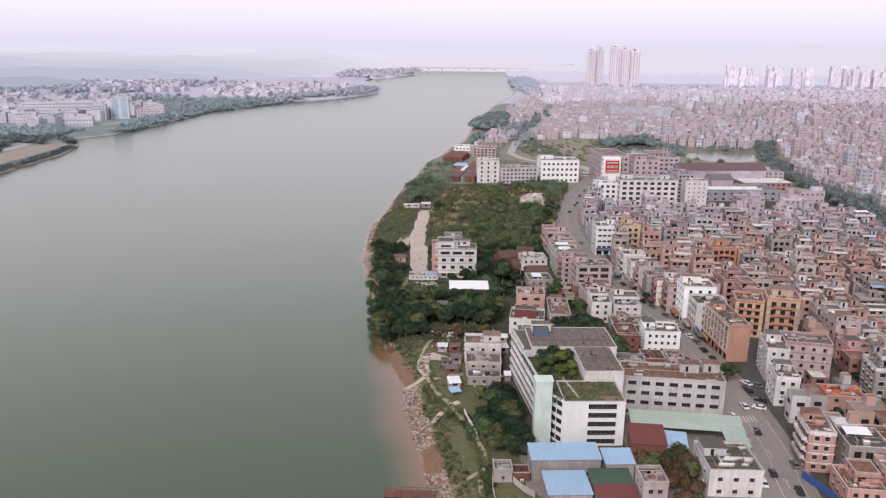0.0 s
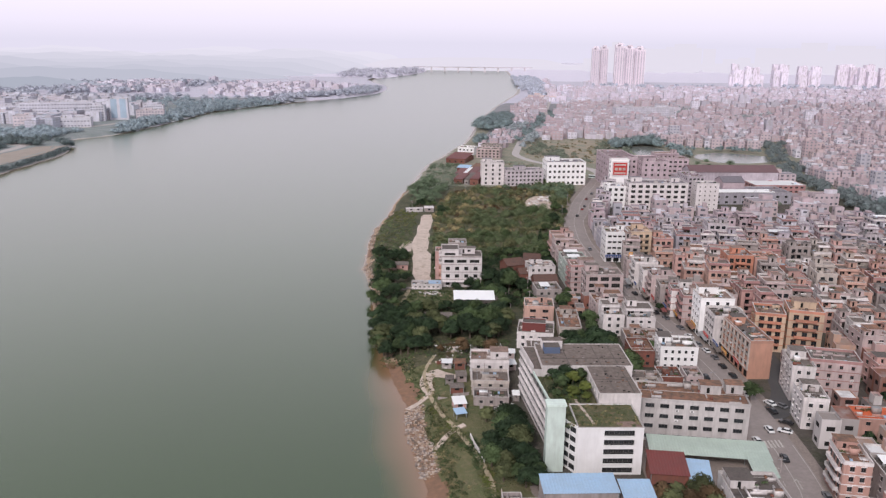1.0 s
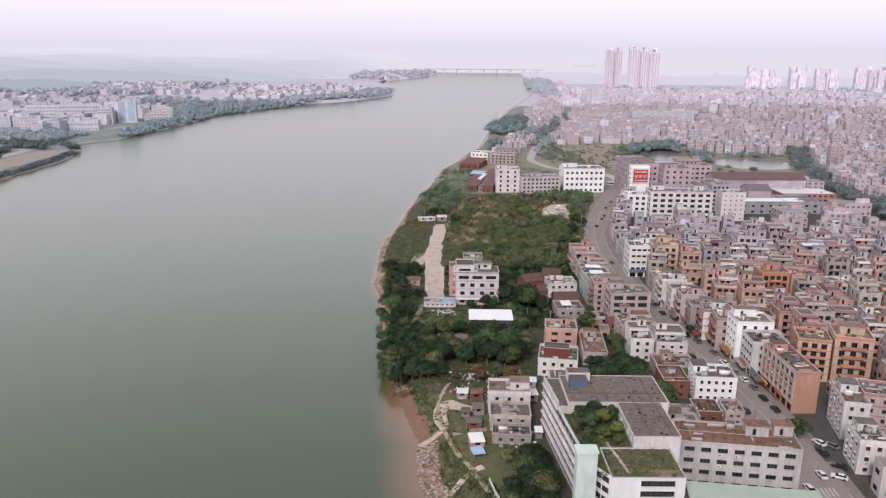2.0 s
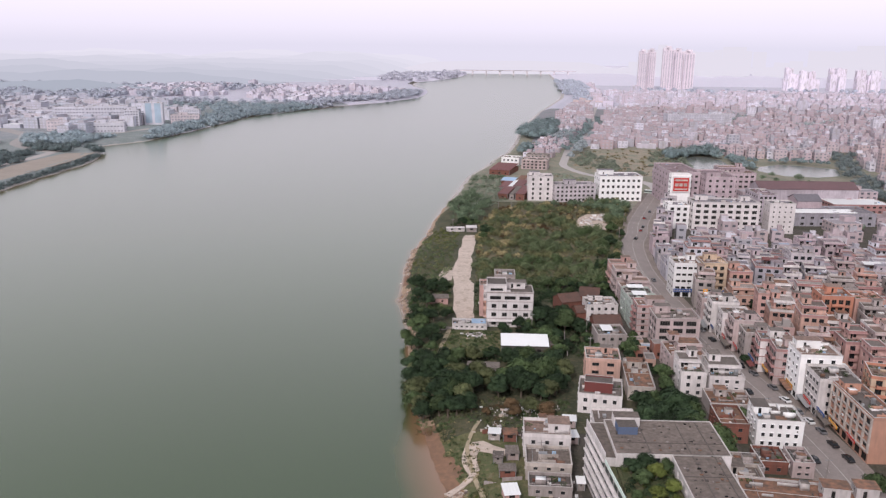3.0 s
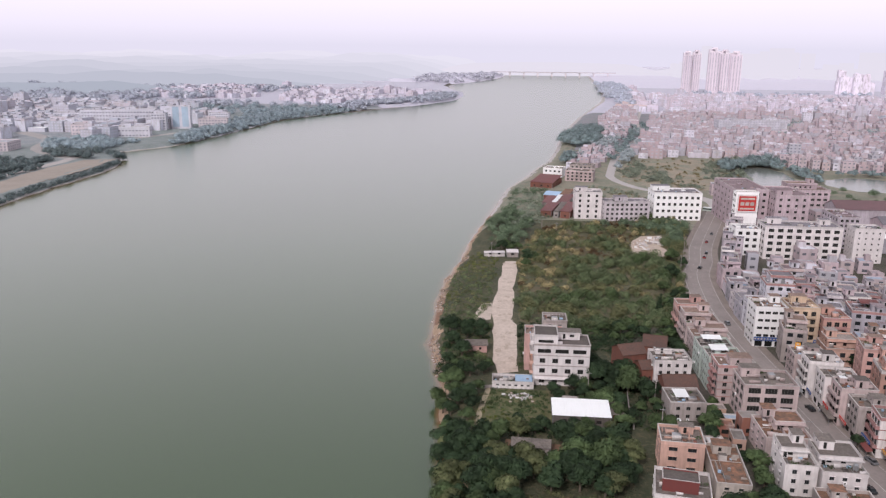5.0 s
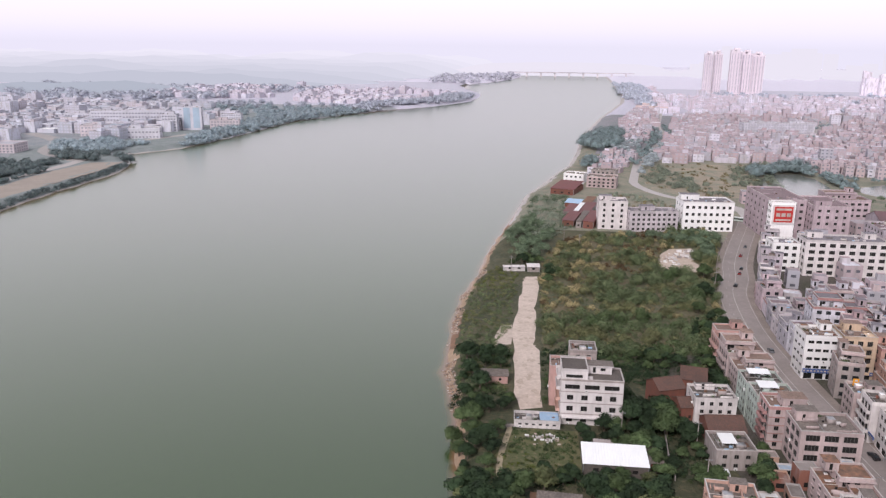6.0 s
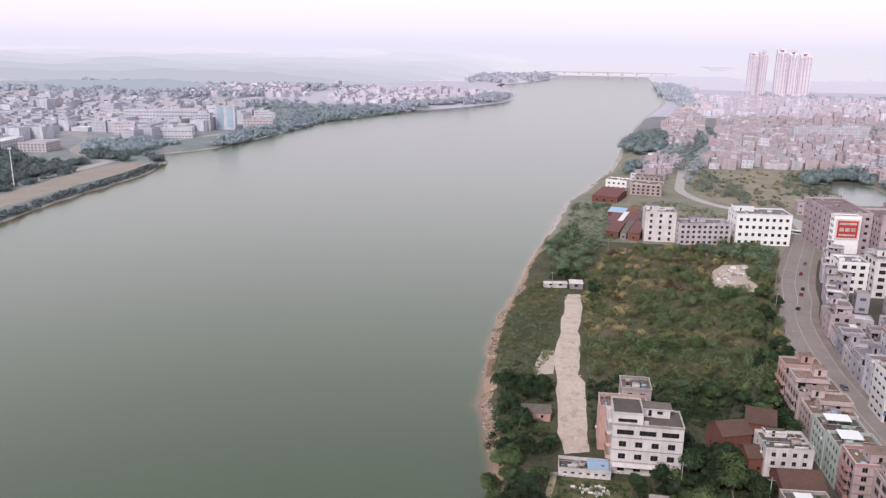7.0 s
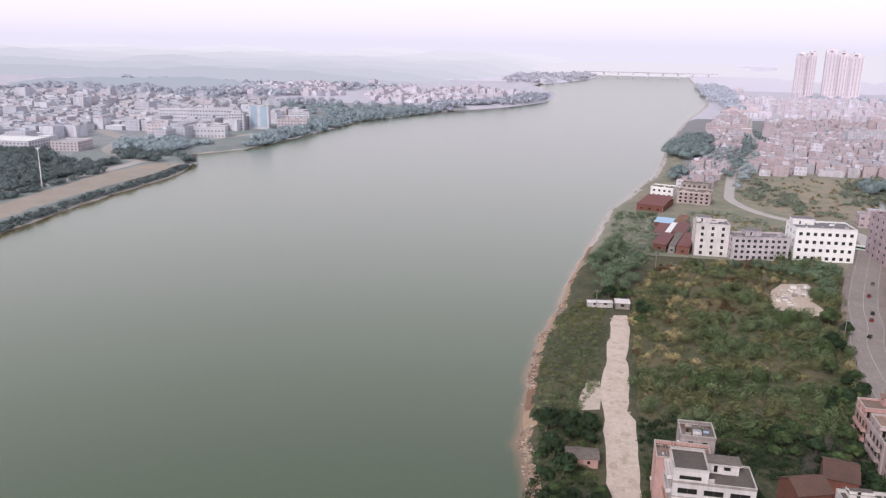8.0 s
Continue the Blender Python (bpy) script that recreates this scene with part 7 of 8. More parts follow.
def high_rise(x, y, w, d, h, rot, label):
    ob = thing("apartment_tower", label, "tower", pose(x, y, LAND, 0, 0, rot), "high-rise towers")
    mb = MB()
    bays = 4
    bw = w / bays
    for k in range(bays):
        out = 0.0 if k % 2 else -2.2
        mb.box(k * bw, out, 0, (k + 1) * bw - 0.003, d, h - (4 if k % 2 else 0), TOWER_WALL)
    part("wall", mb, ob)
    for k in range(bays):
        out = 0.0 if k % 2 else -2.2
        mb = MB()
        mb.box(k * bw + bw * 0.28, out - 0.5, 4, k * bw + bw * 0.72, out - 0.003, h - 8, TOWER_BAND)
        part("bay", mb, ob)
    mb = MB()
    for f in range(1, int(h / 3.1)):
        for k in range(bays):
            out = 0.0 if k % 2 else -2.2
            if f * 3.1 < h - 9:
                mb.box(k * bw + bw * 0.22, out - 1.1, f * 3.1, k * bw + bw * 0.78, out - 0.501, f * 3.1 + 1.1, TOWER_WALL)
    tagged(part("facade_relief", mb, ob), kind="stuff")
    mb = MB()
    mb.box(w * 0.25, d * 0.2, h - 4, w * 0.75, d * 0.8, h + 5, TOWER_WALL, TOWER_BAND)
    mb.box(w * 0.1, -2.6, h - 0.2, w * 0.9, d * 0.6, h + 1.0, TOWER_WALL)
    part("crown", mb, ob)
    return ob


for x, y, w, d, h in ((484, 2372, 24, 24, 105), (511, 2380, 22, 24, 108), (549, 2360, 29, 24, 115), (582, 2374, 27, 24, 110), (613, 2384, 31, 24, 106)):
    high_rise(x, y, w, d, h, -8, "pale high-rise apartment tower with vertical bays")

house("long pale school block in the far town", 300.0, 1268.0, 98.0, 18.0, LAND + 19, 8, 5, HAZED_WALLS[3], OFFICE_ROOF, {"F": 24, "L": 4}, 2.2, 1.7, FAR_GLASS, 2, 0, [(0.15, 0.5, 16, 10, 3), (0.85, 0.5, 16, 10, 3)], name="school", category="building")
ribbon("road", [(350, 1160), (377, 1234), (459, 1425), (543, 1597), (651, 1819), (740, 2000)], 15, PALE_SHORE, LAND + 0.07, "pale avenue leading through the far town", "road", 30)
SAND_HALL = surface("pale_orange_hall_paint", (0.68, 0.55, 0.54), amount=0.2)
for x, y, w, d, h in ((214, 1700, 34, 26, 9), (252, 1722, 30, 24, 7), (236, 1764, 40, 26, 10)):
    house("low pale orange hall beside the upper river road", x, y, w, d, LAND + h, -12, 2, SAND_HALL, SAND_HALL, {"F": 5}, 2.6, 1.5, FAR_GLASS, 2, 0, None, name="hall", category="building", junk=0)

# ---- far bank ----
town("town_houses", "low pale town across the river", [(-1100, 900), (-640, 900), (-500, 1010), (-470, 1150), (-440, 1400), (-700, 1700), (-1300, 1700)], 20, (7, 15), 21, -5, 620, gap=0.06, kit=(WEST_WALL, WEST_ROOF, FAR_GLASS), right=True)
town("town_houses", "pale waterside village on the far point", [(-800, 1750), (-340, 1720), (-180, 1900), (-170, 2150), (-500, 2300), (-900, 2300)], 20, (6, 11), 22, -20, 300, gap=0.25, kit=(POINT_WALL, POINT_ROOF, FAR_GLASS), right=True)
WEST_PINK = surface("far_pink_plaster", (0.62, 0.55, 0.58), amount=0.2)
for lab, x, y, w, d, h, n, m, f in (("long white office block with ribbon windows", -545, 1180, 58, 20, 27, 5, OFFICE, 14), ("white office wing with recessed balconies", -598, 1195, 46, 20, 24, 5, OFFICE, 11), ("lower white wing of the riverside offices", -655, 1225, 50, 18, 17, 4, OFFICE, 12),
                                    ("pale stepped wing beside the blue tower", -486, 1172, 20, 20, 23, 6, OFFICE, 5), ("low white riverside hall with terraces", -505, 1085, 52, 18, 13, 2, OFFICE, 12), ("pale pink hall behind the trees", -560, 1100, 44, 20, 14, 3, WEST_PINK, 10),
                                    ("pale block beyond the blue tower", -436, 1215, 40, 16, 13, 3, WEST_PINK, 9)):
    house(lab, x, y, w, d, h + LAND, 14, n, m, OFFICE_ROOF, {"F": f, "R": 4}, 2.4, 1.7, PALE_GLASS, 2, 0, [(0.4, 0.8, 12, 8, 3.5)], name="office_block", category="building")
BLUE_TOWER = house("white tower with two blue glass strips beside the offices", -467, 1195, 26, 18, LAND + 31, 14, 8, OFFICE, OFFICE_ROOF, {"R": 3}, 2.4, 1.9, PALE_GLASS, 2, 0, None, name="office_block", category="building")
for u in (2.5, 15.0):
    mb = MB()
    mb.box(u, -0.35, 3, u + 8.5, -0.004, 30.6, SKY_BLUE)
    part("blue_strip", mb, BLUE_TOWER)
house("white block among riverside trees", -462, 1325, 30, 18, 17, 10, 3, OFFICE, OFFICE_ROOF, {"F": 8, "R": 3}, 2.4, 2.0, PALE_GLASS, 2, 0, None, name="office_block", category="building")
house("long white factory with rows of windows across the river", -655, 905, 75, 42, 17, 6, 3, OFFICE, METAL_WHITE, {"F": 18, "R": 8}, 2.6, 1.8, PALE_GLASS, 2, 0, None, name="factory", category="factory", junk=0)
house("pale low building beside the far-bank factory", -572, 935, 30, 30, 15, 6, 3, WEST_PINK, OFFICE_ROOF, {"F": 7, "R": 6}, 2.2, 1.6, PALE_GLASS, 2, 0, None, name="factory", category="factory", junk=0)
ribbon("road", [(-440, 560), (-452, 714), (-447, 810), (-447, 900), (-470, 990), (-470, 1060), (-430, 1180), (-420, 1330), (-400, 1450), (-320, 1640)], 11, PALE_SHORE, LAND + 0.05, "pale embankment road on the far bank", "road", 20)
ribbon("road", [(-447, 900), (-520, 960), (-560, 1050), (-640, 1120)], 18, PALE_SHORE, LAND + 0.045, "wide pale road leading inland", "road", 20)
sheet("ground", [(-392, 600), (-400, 720), (-396, 830), (-402, 900), (-430, 890), (-438, 820), (-428, 690), (-420, 600)], MUD, LAND + 0.03, "tan mud flat on the far bank", "flat", wobble=4)


def mast():
    ob = thing("mast", "tall white lighting mast on the far bank", "mast", pose(-440.8, 747, LAND))
    mb = MB()
    mb.tube((0, 0, 0), (0, 0, 32), 0.45, 0.25, BRIGHT, 8)
    part("pole", mb, ob)
    mb = MB()
    mb.tube((0, 0, 31.2), (0, 0, 31.9), 1.4, 1.4, BRIGHT, 10)
    part("lamp_ring", mb, ob)


mast()


def bridge():
    ob = thing("bridge", "long low concrete river bridge in the haze", "bridge", pose(-60, 3490, 0, 0, 0, 1))
    mb = MB()
    mb.box(0, 0, 17, 520, 16, 19.5, TOWER_WALL)
    part("deck", mb, ob)
    for k in range(9):
        mb = MB()
        mb.box(20 + 58 * k, 3, -2, 26 + 58 * k, 13, 17, TOWER_WALL)
        part("pier", mb, ob)
    mb = MB()
    mb.box(0, -0.3, 19.5, 520, 0.1, 20.8, TOWER_BAND)
    part("railing", mb, ob)


bridge()


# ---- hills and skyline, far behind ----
# Flat emission in a haze tone; the far backdrop glows instead of being lit
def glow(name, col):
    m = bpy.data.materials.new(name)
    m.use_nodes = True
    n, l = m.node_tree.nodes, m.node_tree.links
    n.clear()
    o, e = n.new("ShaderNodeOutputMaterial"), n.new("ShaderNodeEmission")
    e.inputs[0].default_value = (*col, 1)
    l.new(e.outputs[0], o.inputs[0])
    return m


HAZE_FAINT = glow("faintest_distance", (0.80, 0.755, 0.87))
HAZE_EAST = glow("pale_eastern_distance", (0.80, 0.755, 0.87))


def hills(y, x0, x1, base, top, mat, seed, step=25, cut=None):
    mb = MB()
    vs, fs = [], []
    xs = np.arange(x0, x1 + 1, step)
    for x in xs:
        edge = min(1.0, (x - x0) / 300, (x1 - x) / 300)
        h = (base + (top - base) * max(0, 0.5 + 0.9 * noise.noise((x / 420, seed, 0)) + 0.25 * noise.noise((x / 110, seed, 3)) + 0.10 * noise.noise((x / 30, seed, 6)))) * smooth(edge)
        vs += [(x, y, -5), (x, y + 60, h), (x, y + 400, -5)]
    for i in range(len(xs) - 1):
        a = 3 * i
        fs += [(a, a + 3, a + 4, a + 1), (a + 1, a + 4, a + 5, a + 2)]
    mb.solid(vs, fs, mat)
    return tagged(part("backdrop", mb), "glowing haze-coloured ridge in the distance", "hills", kind="structure")


hills(1880, -1500, -560, 10, 44, glow("hazed_near_ridge", (0.44, 0.465, 0.56)), 7)
# stacked ridges step towards the sky tone to imitate thickening haze
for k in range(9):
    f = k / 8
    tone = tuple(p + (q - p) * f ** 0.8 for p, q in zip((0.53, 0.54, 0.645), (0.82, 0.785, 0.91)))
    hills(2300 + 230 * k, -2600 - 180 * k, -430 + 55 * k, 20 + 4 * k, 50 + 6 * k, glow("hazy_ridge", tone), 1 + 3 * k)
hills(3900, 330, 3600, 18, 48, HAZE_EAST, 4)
# added haze-coloured screen that hides the river beyond the bridge
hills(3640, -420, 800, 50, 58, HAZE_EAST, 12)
mb = MB()
rnd = random.Random(99)
for k in range(70):
    x = rnd.uniform(700, 2600)
    w, h = rnd.uniform(12, 28), rnd.choice([30, 45, 60, 80, 105, 125]) * rnd.uniform(0.8, 1.1)
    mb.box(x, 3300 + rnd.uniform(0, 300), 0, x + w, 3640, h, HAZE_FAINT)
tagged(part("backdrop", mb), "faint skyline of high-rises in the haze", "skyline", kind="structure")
mb = MB()
for k in range(46):
    x = rnd.uniform(880, 1500)
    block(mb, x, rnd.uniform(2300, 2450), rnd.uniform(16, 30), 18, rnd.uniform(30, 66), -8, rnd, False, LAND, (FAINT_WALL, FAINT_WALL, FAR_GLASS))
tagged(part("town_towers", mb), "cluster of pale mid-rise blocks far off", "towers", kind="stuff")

# ---- trees and scrub ----
rnd = random.Random(21)
for x0, y0, x1, y1, cnt in ((128, 185, 175, 245, 14), (150, 240, 200, 300, 8), (170, 300, 260, 420, 16)):
    for k in range(cnt * 12):
        x, y = rnd.uniform(x0, x1), rnd.uniform(y0, y1)
        if cnt > 0 and free(x - 1.2, y - 1.2, x + 1.2, y + 1.2):
            tree(rnd.choice(["mid", "dark", "olive"]), x, y, rnd.uniform(0.5, 0.8), rnd=rnd)
            TAKEN.append((x - 2, y - 2, x + 2, y + 2))
            cnt -= 1
WOOD = [(-19, 304), (0, 300), (14, 298), (32, 302), (34, 322), (36, 336), (30, 343), (14, 342), (-2, 344), (-23, 350), (-21, 325)]
placed = []


def grove(kinds, poly, count, scale, gaps=(), apart=3.2):
    n = 0
    for _ in range(count * 30):
        if n >= count:
            break
        xs, ys = [p[0] for p in poly], [p[1] for p in poly]
        x, y = rnd.uniform(min(xs), max(xs)), rnd.uniform(min(ys), max(ys))
        if not inside(x, y, poly) or any(inside(x, y, g) for g in gaps) or not free(x - 1, y - 1, x + 1, y + 1) or any((x - a) ** 2 + (y - b) ** 2 < apart ** 2 for a, b in placed):
            continue
        tree(rnd.choice(kinds), x, y, scale * rnd.uniform(0.75, 1.25), rnd=rnd)
        placed.append((x, y))
        n += 1


YARD_GAP = [(-4, 342), (14, 342), (14, 328), (-4, 328)]
LOWER_GAP = [(2, 296), (34, 298), (33, 311), (12, 313), (2, 309)]
grove(["dark", "dark", "mid", "dark", "olive"], WOOD, 84, 0.86, (YARD_GAP, LOWER_GAP), 2.7)
grove(["rust", "olive"], [(4, 299), (30, 299), (30, 306), (4, 306)], 5, 0.6)
grove(["dark", "mid"], [(-26, 352), (-12, 352), (-10, 376), (-27, 376)], 12, 0.72)
grove(["dark", "mid"], [(-24, 382), (-8, 388), (-8, 398), (-27, 398)], 10, 0.7)
grove(["dark"], [(-27, 402), (-19, 402), (-12, 420), (-10, 440), (-27, 440)], 12, 0.72)
grove(["dark", "dark", "mid"], [(28, 364), (48, 374), (41, 398), (28, 400)], 16, 0.9)
grove(["mid", "dark"], [(32, 346), (50, 346), (50, 372), (38, 362)], 10, 0.6)
grove(["mid", "dark"], [(50, 280), (73, 272), (74, 300), (62, 312), (52, 312)], 20, 0.95)
grove(["mid", "dark", "dark", "olive"], [(17, 205), (29, 205), (29, 250), (19, 246)], 15, 0.85)
grove(["dark", "mid"], [(24, 203), (31, 203), (31, 222), (24, 222)], 5, 0.75)
grove(["olive", "rust", "mid", "rust"], [(60, 176), (74, 176), (74, 200), (60, 201)], 11, 0.75)
grove(["mid"], [(148, 214), (165, 214), (175, 240), (150, 245)], 10, 0.9)
grove(["dark"], [(126, 399), (142, 397), (142, 412), (126, 412)], 6, 0.7)
grove(["dark", "mid"], [(60, 336), (71, 338), (67, 372), (63, 396), (58, 372)], 12, 0.6)
grove(["dark", "mid", "olive"], [(62, 398), (68, 400), (68, 440), (58, 430)], 9, 0.65)
grove(["dark", "mid"], [(60, 300), (71, 304), (71, 334), (63, 334)], 9, 0.75)
grove(["mid", "dark", "olive"], [(14, 344), (34, 345), (34, 351), (14, 351)], 7, 0.55)
grove(["dark", "mid"], [(-2, 344), (12, 346), (12, 352), (-2, 352)], 7, 0.55)
grove(["mid", "olive"], [(30, 352), (38, 356), (36, 372), (31, 366)], 5, 0.5)
grove(["dark", "mid"], [(12, 366), (27, 368), (27, 380), (12, 380)], 8, 0.55)
grove(["dark", "mid"], [(22, 420), (66, 428), (68, 446), (24, 446)], 16, 0.6)
grove(["dark", "mid"], [(-14, 566), (8, 566), (10, 580), (-14, 578)], 9, 0.6)
grove(["mid", "dark"], [(8, 536), (16, 536), (16, 560), (8, 560)], 5, 0.6)
grove(["dark", "mid"], [(86, 480), (84, 470), (72, 450), (66, 452), (74, 500), (84, 540), (96, 580), (98, 572)], 16, 0.7)
tree("slim", 66.5, 463, 1.0, rnd=rnd)
tree("mid", 108.0, 257, 0.75, rnd=rnd)
tree("mid", 87, 300, 0.6, rnd=rnd)
tree("dark", 104, 347, 0.6, rnd=rnd)
for kind, x, y, sc in (("light", 45, 240, 0.95), ("mid", 41, 237, 0.9), ("light", 47.5, 234, 0.95), ("dark", 39.5, 243, 0.8), ("mid", 48, 243.5, 0.8), ("light", 43.5, 232, 0.7), ("mid", 38.5, 231, 0.6), ("light", 47, 228.5, 0.6), ("dark", 43, 244, 0.8)):
    tree(kind, x, y, sc * 0.66, LAND + 13.9, rnd=rnd)

mix = random.Random(5)


def thicket(name, poly, count, r0, r1, kinds, gaps=(), size=0.3, per=17, scale=0.028):
    """Bushes of several kinds that grow in drifts over a plot."""
    spots = scatter(poly, count, mix, r0, r1, gaps)
    sets = [[] for _ in kinds]
    for x, y, r in spots:
        q = 0.5 + 0.75 * noise.noise((scale * x, scale * y, 2)) + 0.16 * mix.uniform(-1, 1)
        k = 0
        while k < len(kinds) - 1 and q > kinds[k][0]:
            k += 1
        sets[k].append((x, y, r * kinds[k][4]))
    for (_, mat, label, nm, _), group in zip(kinds, sets):
        if group:
            shrubs(nm, label, group, mat, size, per)


SCRUB = [(0.22, LEAF_MID, "dark green scrub thickets on the plot", "scrub", 1.15), (0.54, LEAF_SCRUB, "green scrub bushes on the plot", "scrub", 1.05), (0.72, LEAF_OLIVE, "olive scrub bushes on the plot", "scrub", 0.95),
         (0.96, LEAF_DRY, "tawny dry reeds among the scrub", "reeds", 0.7), (2.0, LEAF_RUST, "rusty dried weeds among the scrub", "scrub", 0.6)]


def wild_plot(poly, count, r0, r1, gaps, jumble, per, size):
    """Rounded bushes of mixed size and kind, in drifts; taller ones stand out."""
    sets = [[] for _ in SCRUB]
    for x, y, r in scatter(poly, count, mix, r0, r1, gaps):
        # paler, drier kinds farther off, partly in place of haze
        q = 0.49 + 0.8 * noise.noise((0.035 * x, 0.045 * y, 2)) + 0.25 * noise.noise((0.11 * x, 0.13 * y, 8)) + jumble * mix.uniform(-1, 1) + lerp(y, [(450, -0.12), (500, 0.06), (560, 0.12), (620, 0.26)])
        k = 0
        while k < len(SCRUB) - 1 and q > SCRUB[k][0]:
            k += 1
        sets[k].append((x, y, r * SCRUB[k][4]))
    for (_, mat, label, nm, _), group in zip(SCRUB, sets):
        if group:
            shrubs(nm, label, group, mat, size, per, 0.95, 0.0, (0.25, 0.75))


distant = []
for poly, count, r0, r1 in (([(-18, 580), (6, 582), (16, 640), (2, 700), (-12, 640)], 60, 2.2, 4.2), ([(60, 642), (116, 662), (120, 640), (104, 626)], 40, 2.0, 3.8), ([(98, 596), (106, 600), (118, 640), (104, 630)], 22, 2.0, 3.8), ([(210, 690), (300, 690), (300, 800), (210, 800)], 24, 2.5, 4), ([(255, 560), (340, 560), (340, 700), (255, 700)], 24, 2.5, 4)):
    distant += [w for w in scatter(poly, count, mix, r0, r1) if free(w[0] - 1.5, w[1] - 1.5, w[0] + 1.5, w[1] + 1.5)]
shrubs("woods", "haze-toned green trees round the far end of the plot", distant, LEAF_HAZY, 0.36, 36, 0.95, 2.2)
wild_plot(FIELD, 1500, 0.9, 2.2, (CLEARING,), 0.20, 34, 0.24)
wild_plot(FIELD, 400, 2.2, 4.6, (CLEARING,), 0.10, 42, 0.30)
BANKSIDE = [(-30, 443), (-16, 446), (-9, 470), (-8, 500), (-6, 552), (-18, 566), (-28, 540), (-31, 500)]
thicket("scrub", BANKSIDE, 620, 0.6, 1.5, [(0.62, LEAF_SCRUB, "bushy green growth on the river bank", "scrub", 1.0), (0.8, LEAF_OLIVE, "olive growth on the river bank", "scrub", 1.0), (2, LEAF_LIGHT, "bright weeds on the river bank", "scrub", 0.8)], size=0.24, per=30)
thicket("scrub", [(4, 446), (8, 446), (8, 548), (5, 552)], 90, 0.8, 1.8, [(0.5, LEAF_OLIVE, "olive weeds beside the track", "scrub", 1.0), (2, LEAF_DRY, "dry weeds beside the track", "reeds", 0.8)], size=0.24, per=26)
NEAR_BANK = [(10, 180), (15, 180), (16, 206), (13, 224), (8, 233), (3, 244), (0, 256), (3, 262), (8, 244), (14, 232), (19, 214), (19.5, 198), (18.5, 180)]
thicket("scrub", NEAR_BANK, 520, 0.35, 1.2, [(0.42, LEAF_MID, "green weeds and bushes on the near bank", "scrub", 1.1), (0.62, LEAF_OLIVE, "olive weeds on the near bank", "scrub", 0.9), (0.8, LEAF_LIGHT, "bright weeds on the near bank", "scrub", 0.8), (2, LEAF_DRY, "dry weeds on the near bank", "reeds", 0.7)], size=0.2, per=36, scale=0.06)
thicket("garden_plants", [(3, 398), (4.2, 398), (12, 418), (22, 420), (20, 446), (4, 446)], 150, 0.8, 2.0, [(0.6, LEAF_DARK, "dark brush behind the river house", "garden_plants", 1.0), (2, LEAF_MID, "green brush behind the river house", "garden_plants", 1.0)], size=0.26, per=24)
thicket("garden_plants", [(-29, 400), (-10, 400), (-9, 446), (-28, 446)], 260, 0.7, 1.8, [(0.5, LEAF_DARK, "dark brush round the ruined house", "garden_plants", 1.0), (0.75, LEAF_MID, "green brush round the ruined house", "garden_plants", 1.0), (2, LEAF_OLIVE, "olive brush round the ruined house", "garden_plants", 0.8)], size=0.25, per=26)
edge_plants = random.Random(77)
weeds = [[], [], []]
for _ in range(900):
    y = edge_plants.uniform(178, 300)
    s = lerp(y, [(180, 5.2), (262, 5.2), (300, 4)]) + abs(edge_plants.gauss(0, 4.2))
    if noise.noise((0.1 * s, 0.09 * y, 6)) > -0.25:
        weeds[edge_plants.choice([0, 0, 1, 2])].append((right_x(y) + s, y, edge_plants.uniform(0.3, 1.0)))
for spots, leaf, text in zip(weeds, (LEAF_MID, LEAF_OLIVE, LEAF_DRY), ("green weeds above the bare bank", "olive weeds above the bare bank", "dry weeds above the bare bank")):
    shrubs("scrub", text, spots, leaf, 0.2, 34)
thicket("garden_plants", [(-14, 353), (12, 353), (12, 377), (-8, 378)], 260, 0.4, 1.1, [(0.5, LEAF_MID, "green vegetable beds and bushes", "garden_plants", 1.0), (2, LEAF_LIGHT, "bright green vegetable beds", "garden_plants", 0.8)], size=0.2, per=40)
thicket("garden_plants", [(-20, 343), (34, 344), (34, 352), (-20, 353)], 150, 0.7, 1.5, [(0.6, LEAF_DARK, "dark hedges in front of the shed", "garden_plants", 1.0), (2, LEAF_MID, "green hedges in front of the shed", "garden_plants", 1.0)], size=0.24, per=30)
thicket("garden_plants", [(28, 352), (50, 352), (48, 400), (28, 400)], 260, 0.6, 1.6, [(0.6, LEAF_DARK, "dark undergrowth between the houses", "garden_plants", 1.0), (2, LEAF_MID, "green undergrowth between the houses", "garden_plants", 1.0)], size=0.24, per=26)
thicket("garden_plants", [(-20, 296), (16, 292), (34, 294), (33, 312), (10, 313), (-18, 306)], 330, 0.4, 1.3, [(0.45, LEAF_MID, "weedy plots below the trees", "garden_plants", 1.0), (0.7, LEAF_OLIVE, "olive plots below the trees", "garden_plants", 1.0), (2, LEAF_RUST, "rusty plots below the trees", "garden_plants", 1.0)], size=0.22, per=30, scale=0.08)
thicket("garden_plants", [(22, 414), (68, 420), (80, 460), (64, 462), (8, 450), (22, 438)], 420, 1.0, 2.6, [(0.6, LEAF_DARK, "dark growth behind the brick houses", "garden_plants", 1.0), (2, LEAF_MID, "green growth behind the brick houses", "garden_plants", 1.0)], size=0.26, per=22)
thicket("scrub", [(-10, 640), (20, 642), (40, 700), (30, 780), (5, 780), (0, 700)], 260, 1.5, 3.5, [(0.5, LEAF_HAZY, "green growth along the upper bank", "scrub", 1.0), (2, LEAF_MEADOW, "pale growth along the upper bank", "scrub", 1.0)], size=0.4, per=9)


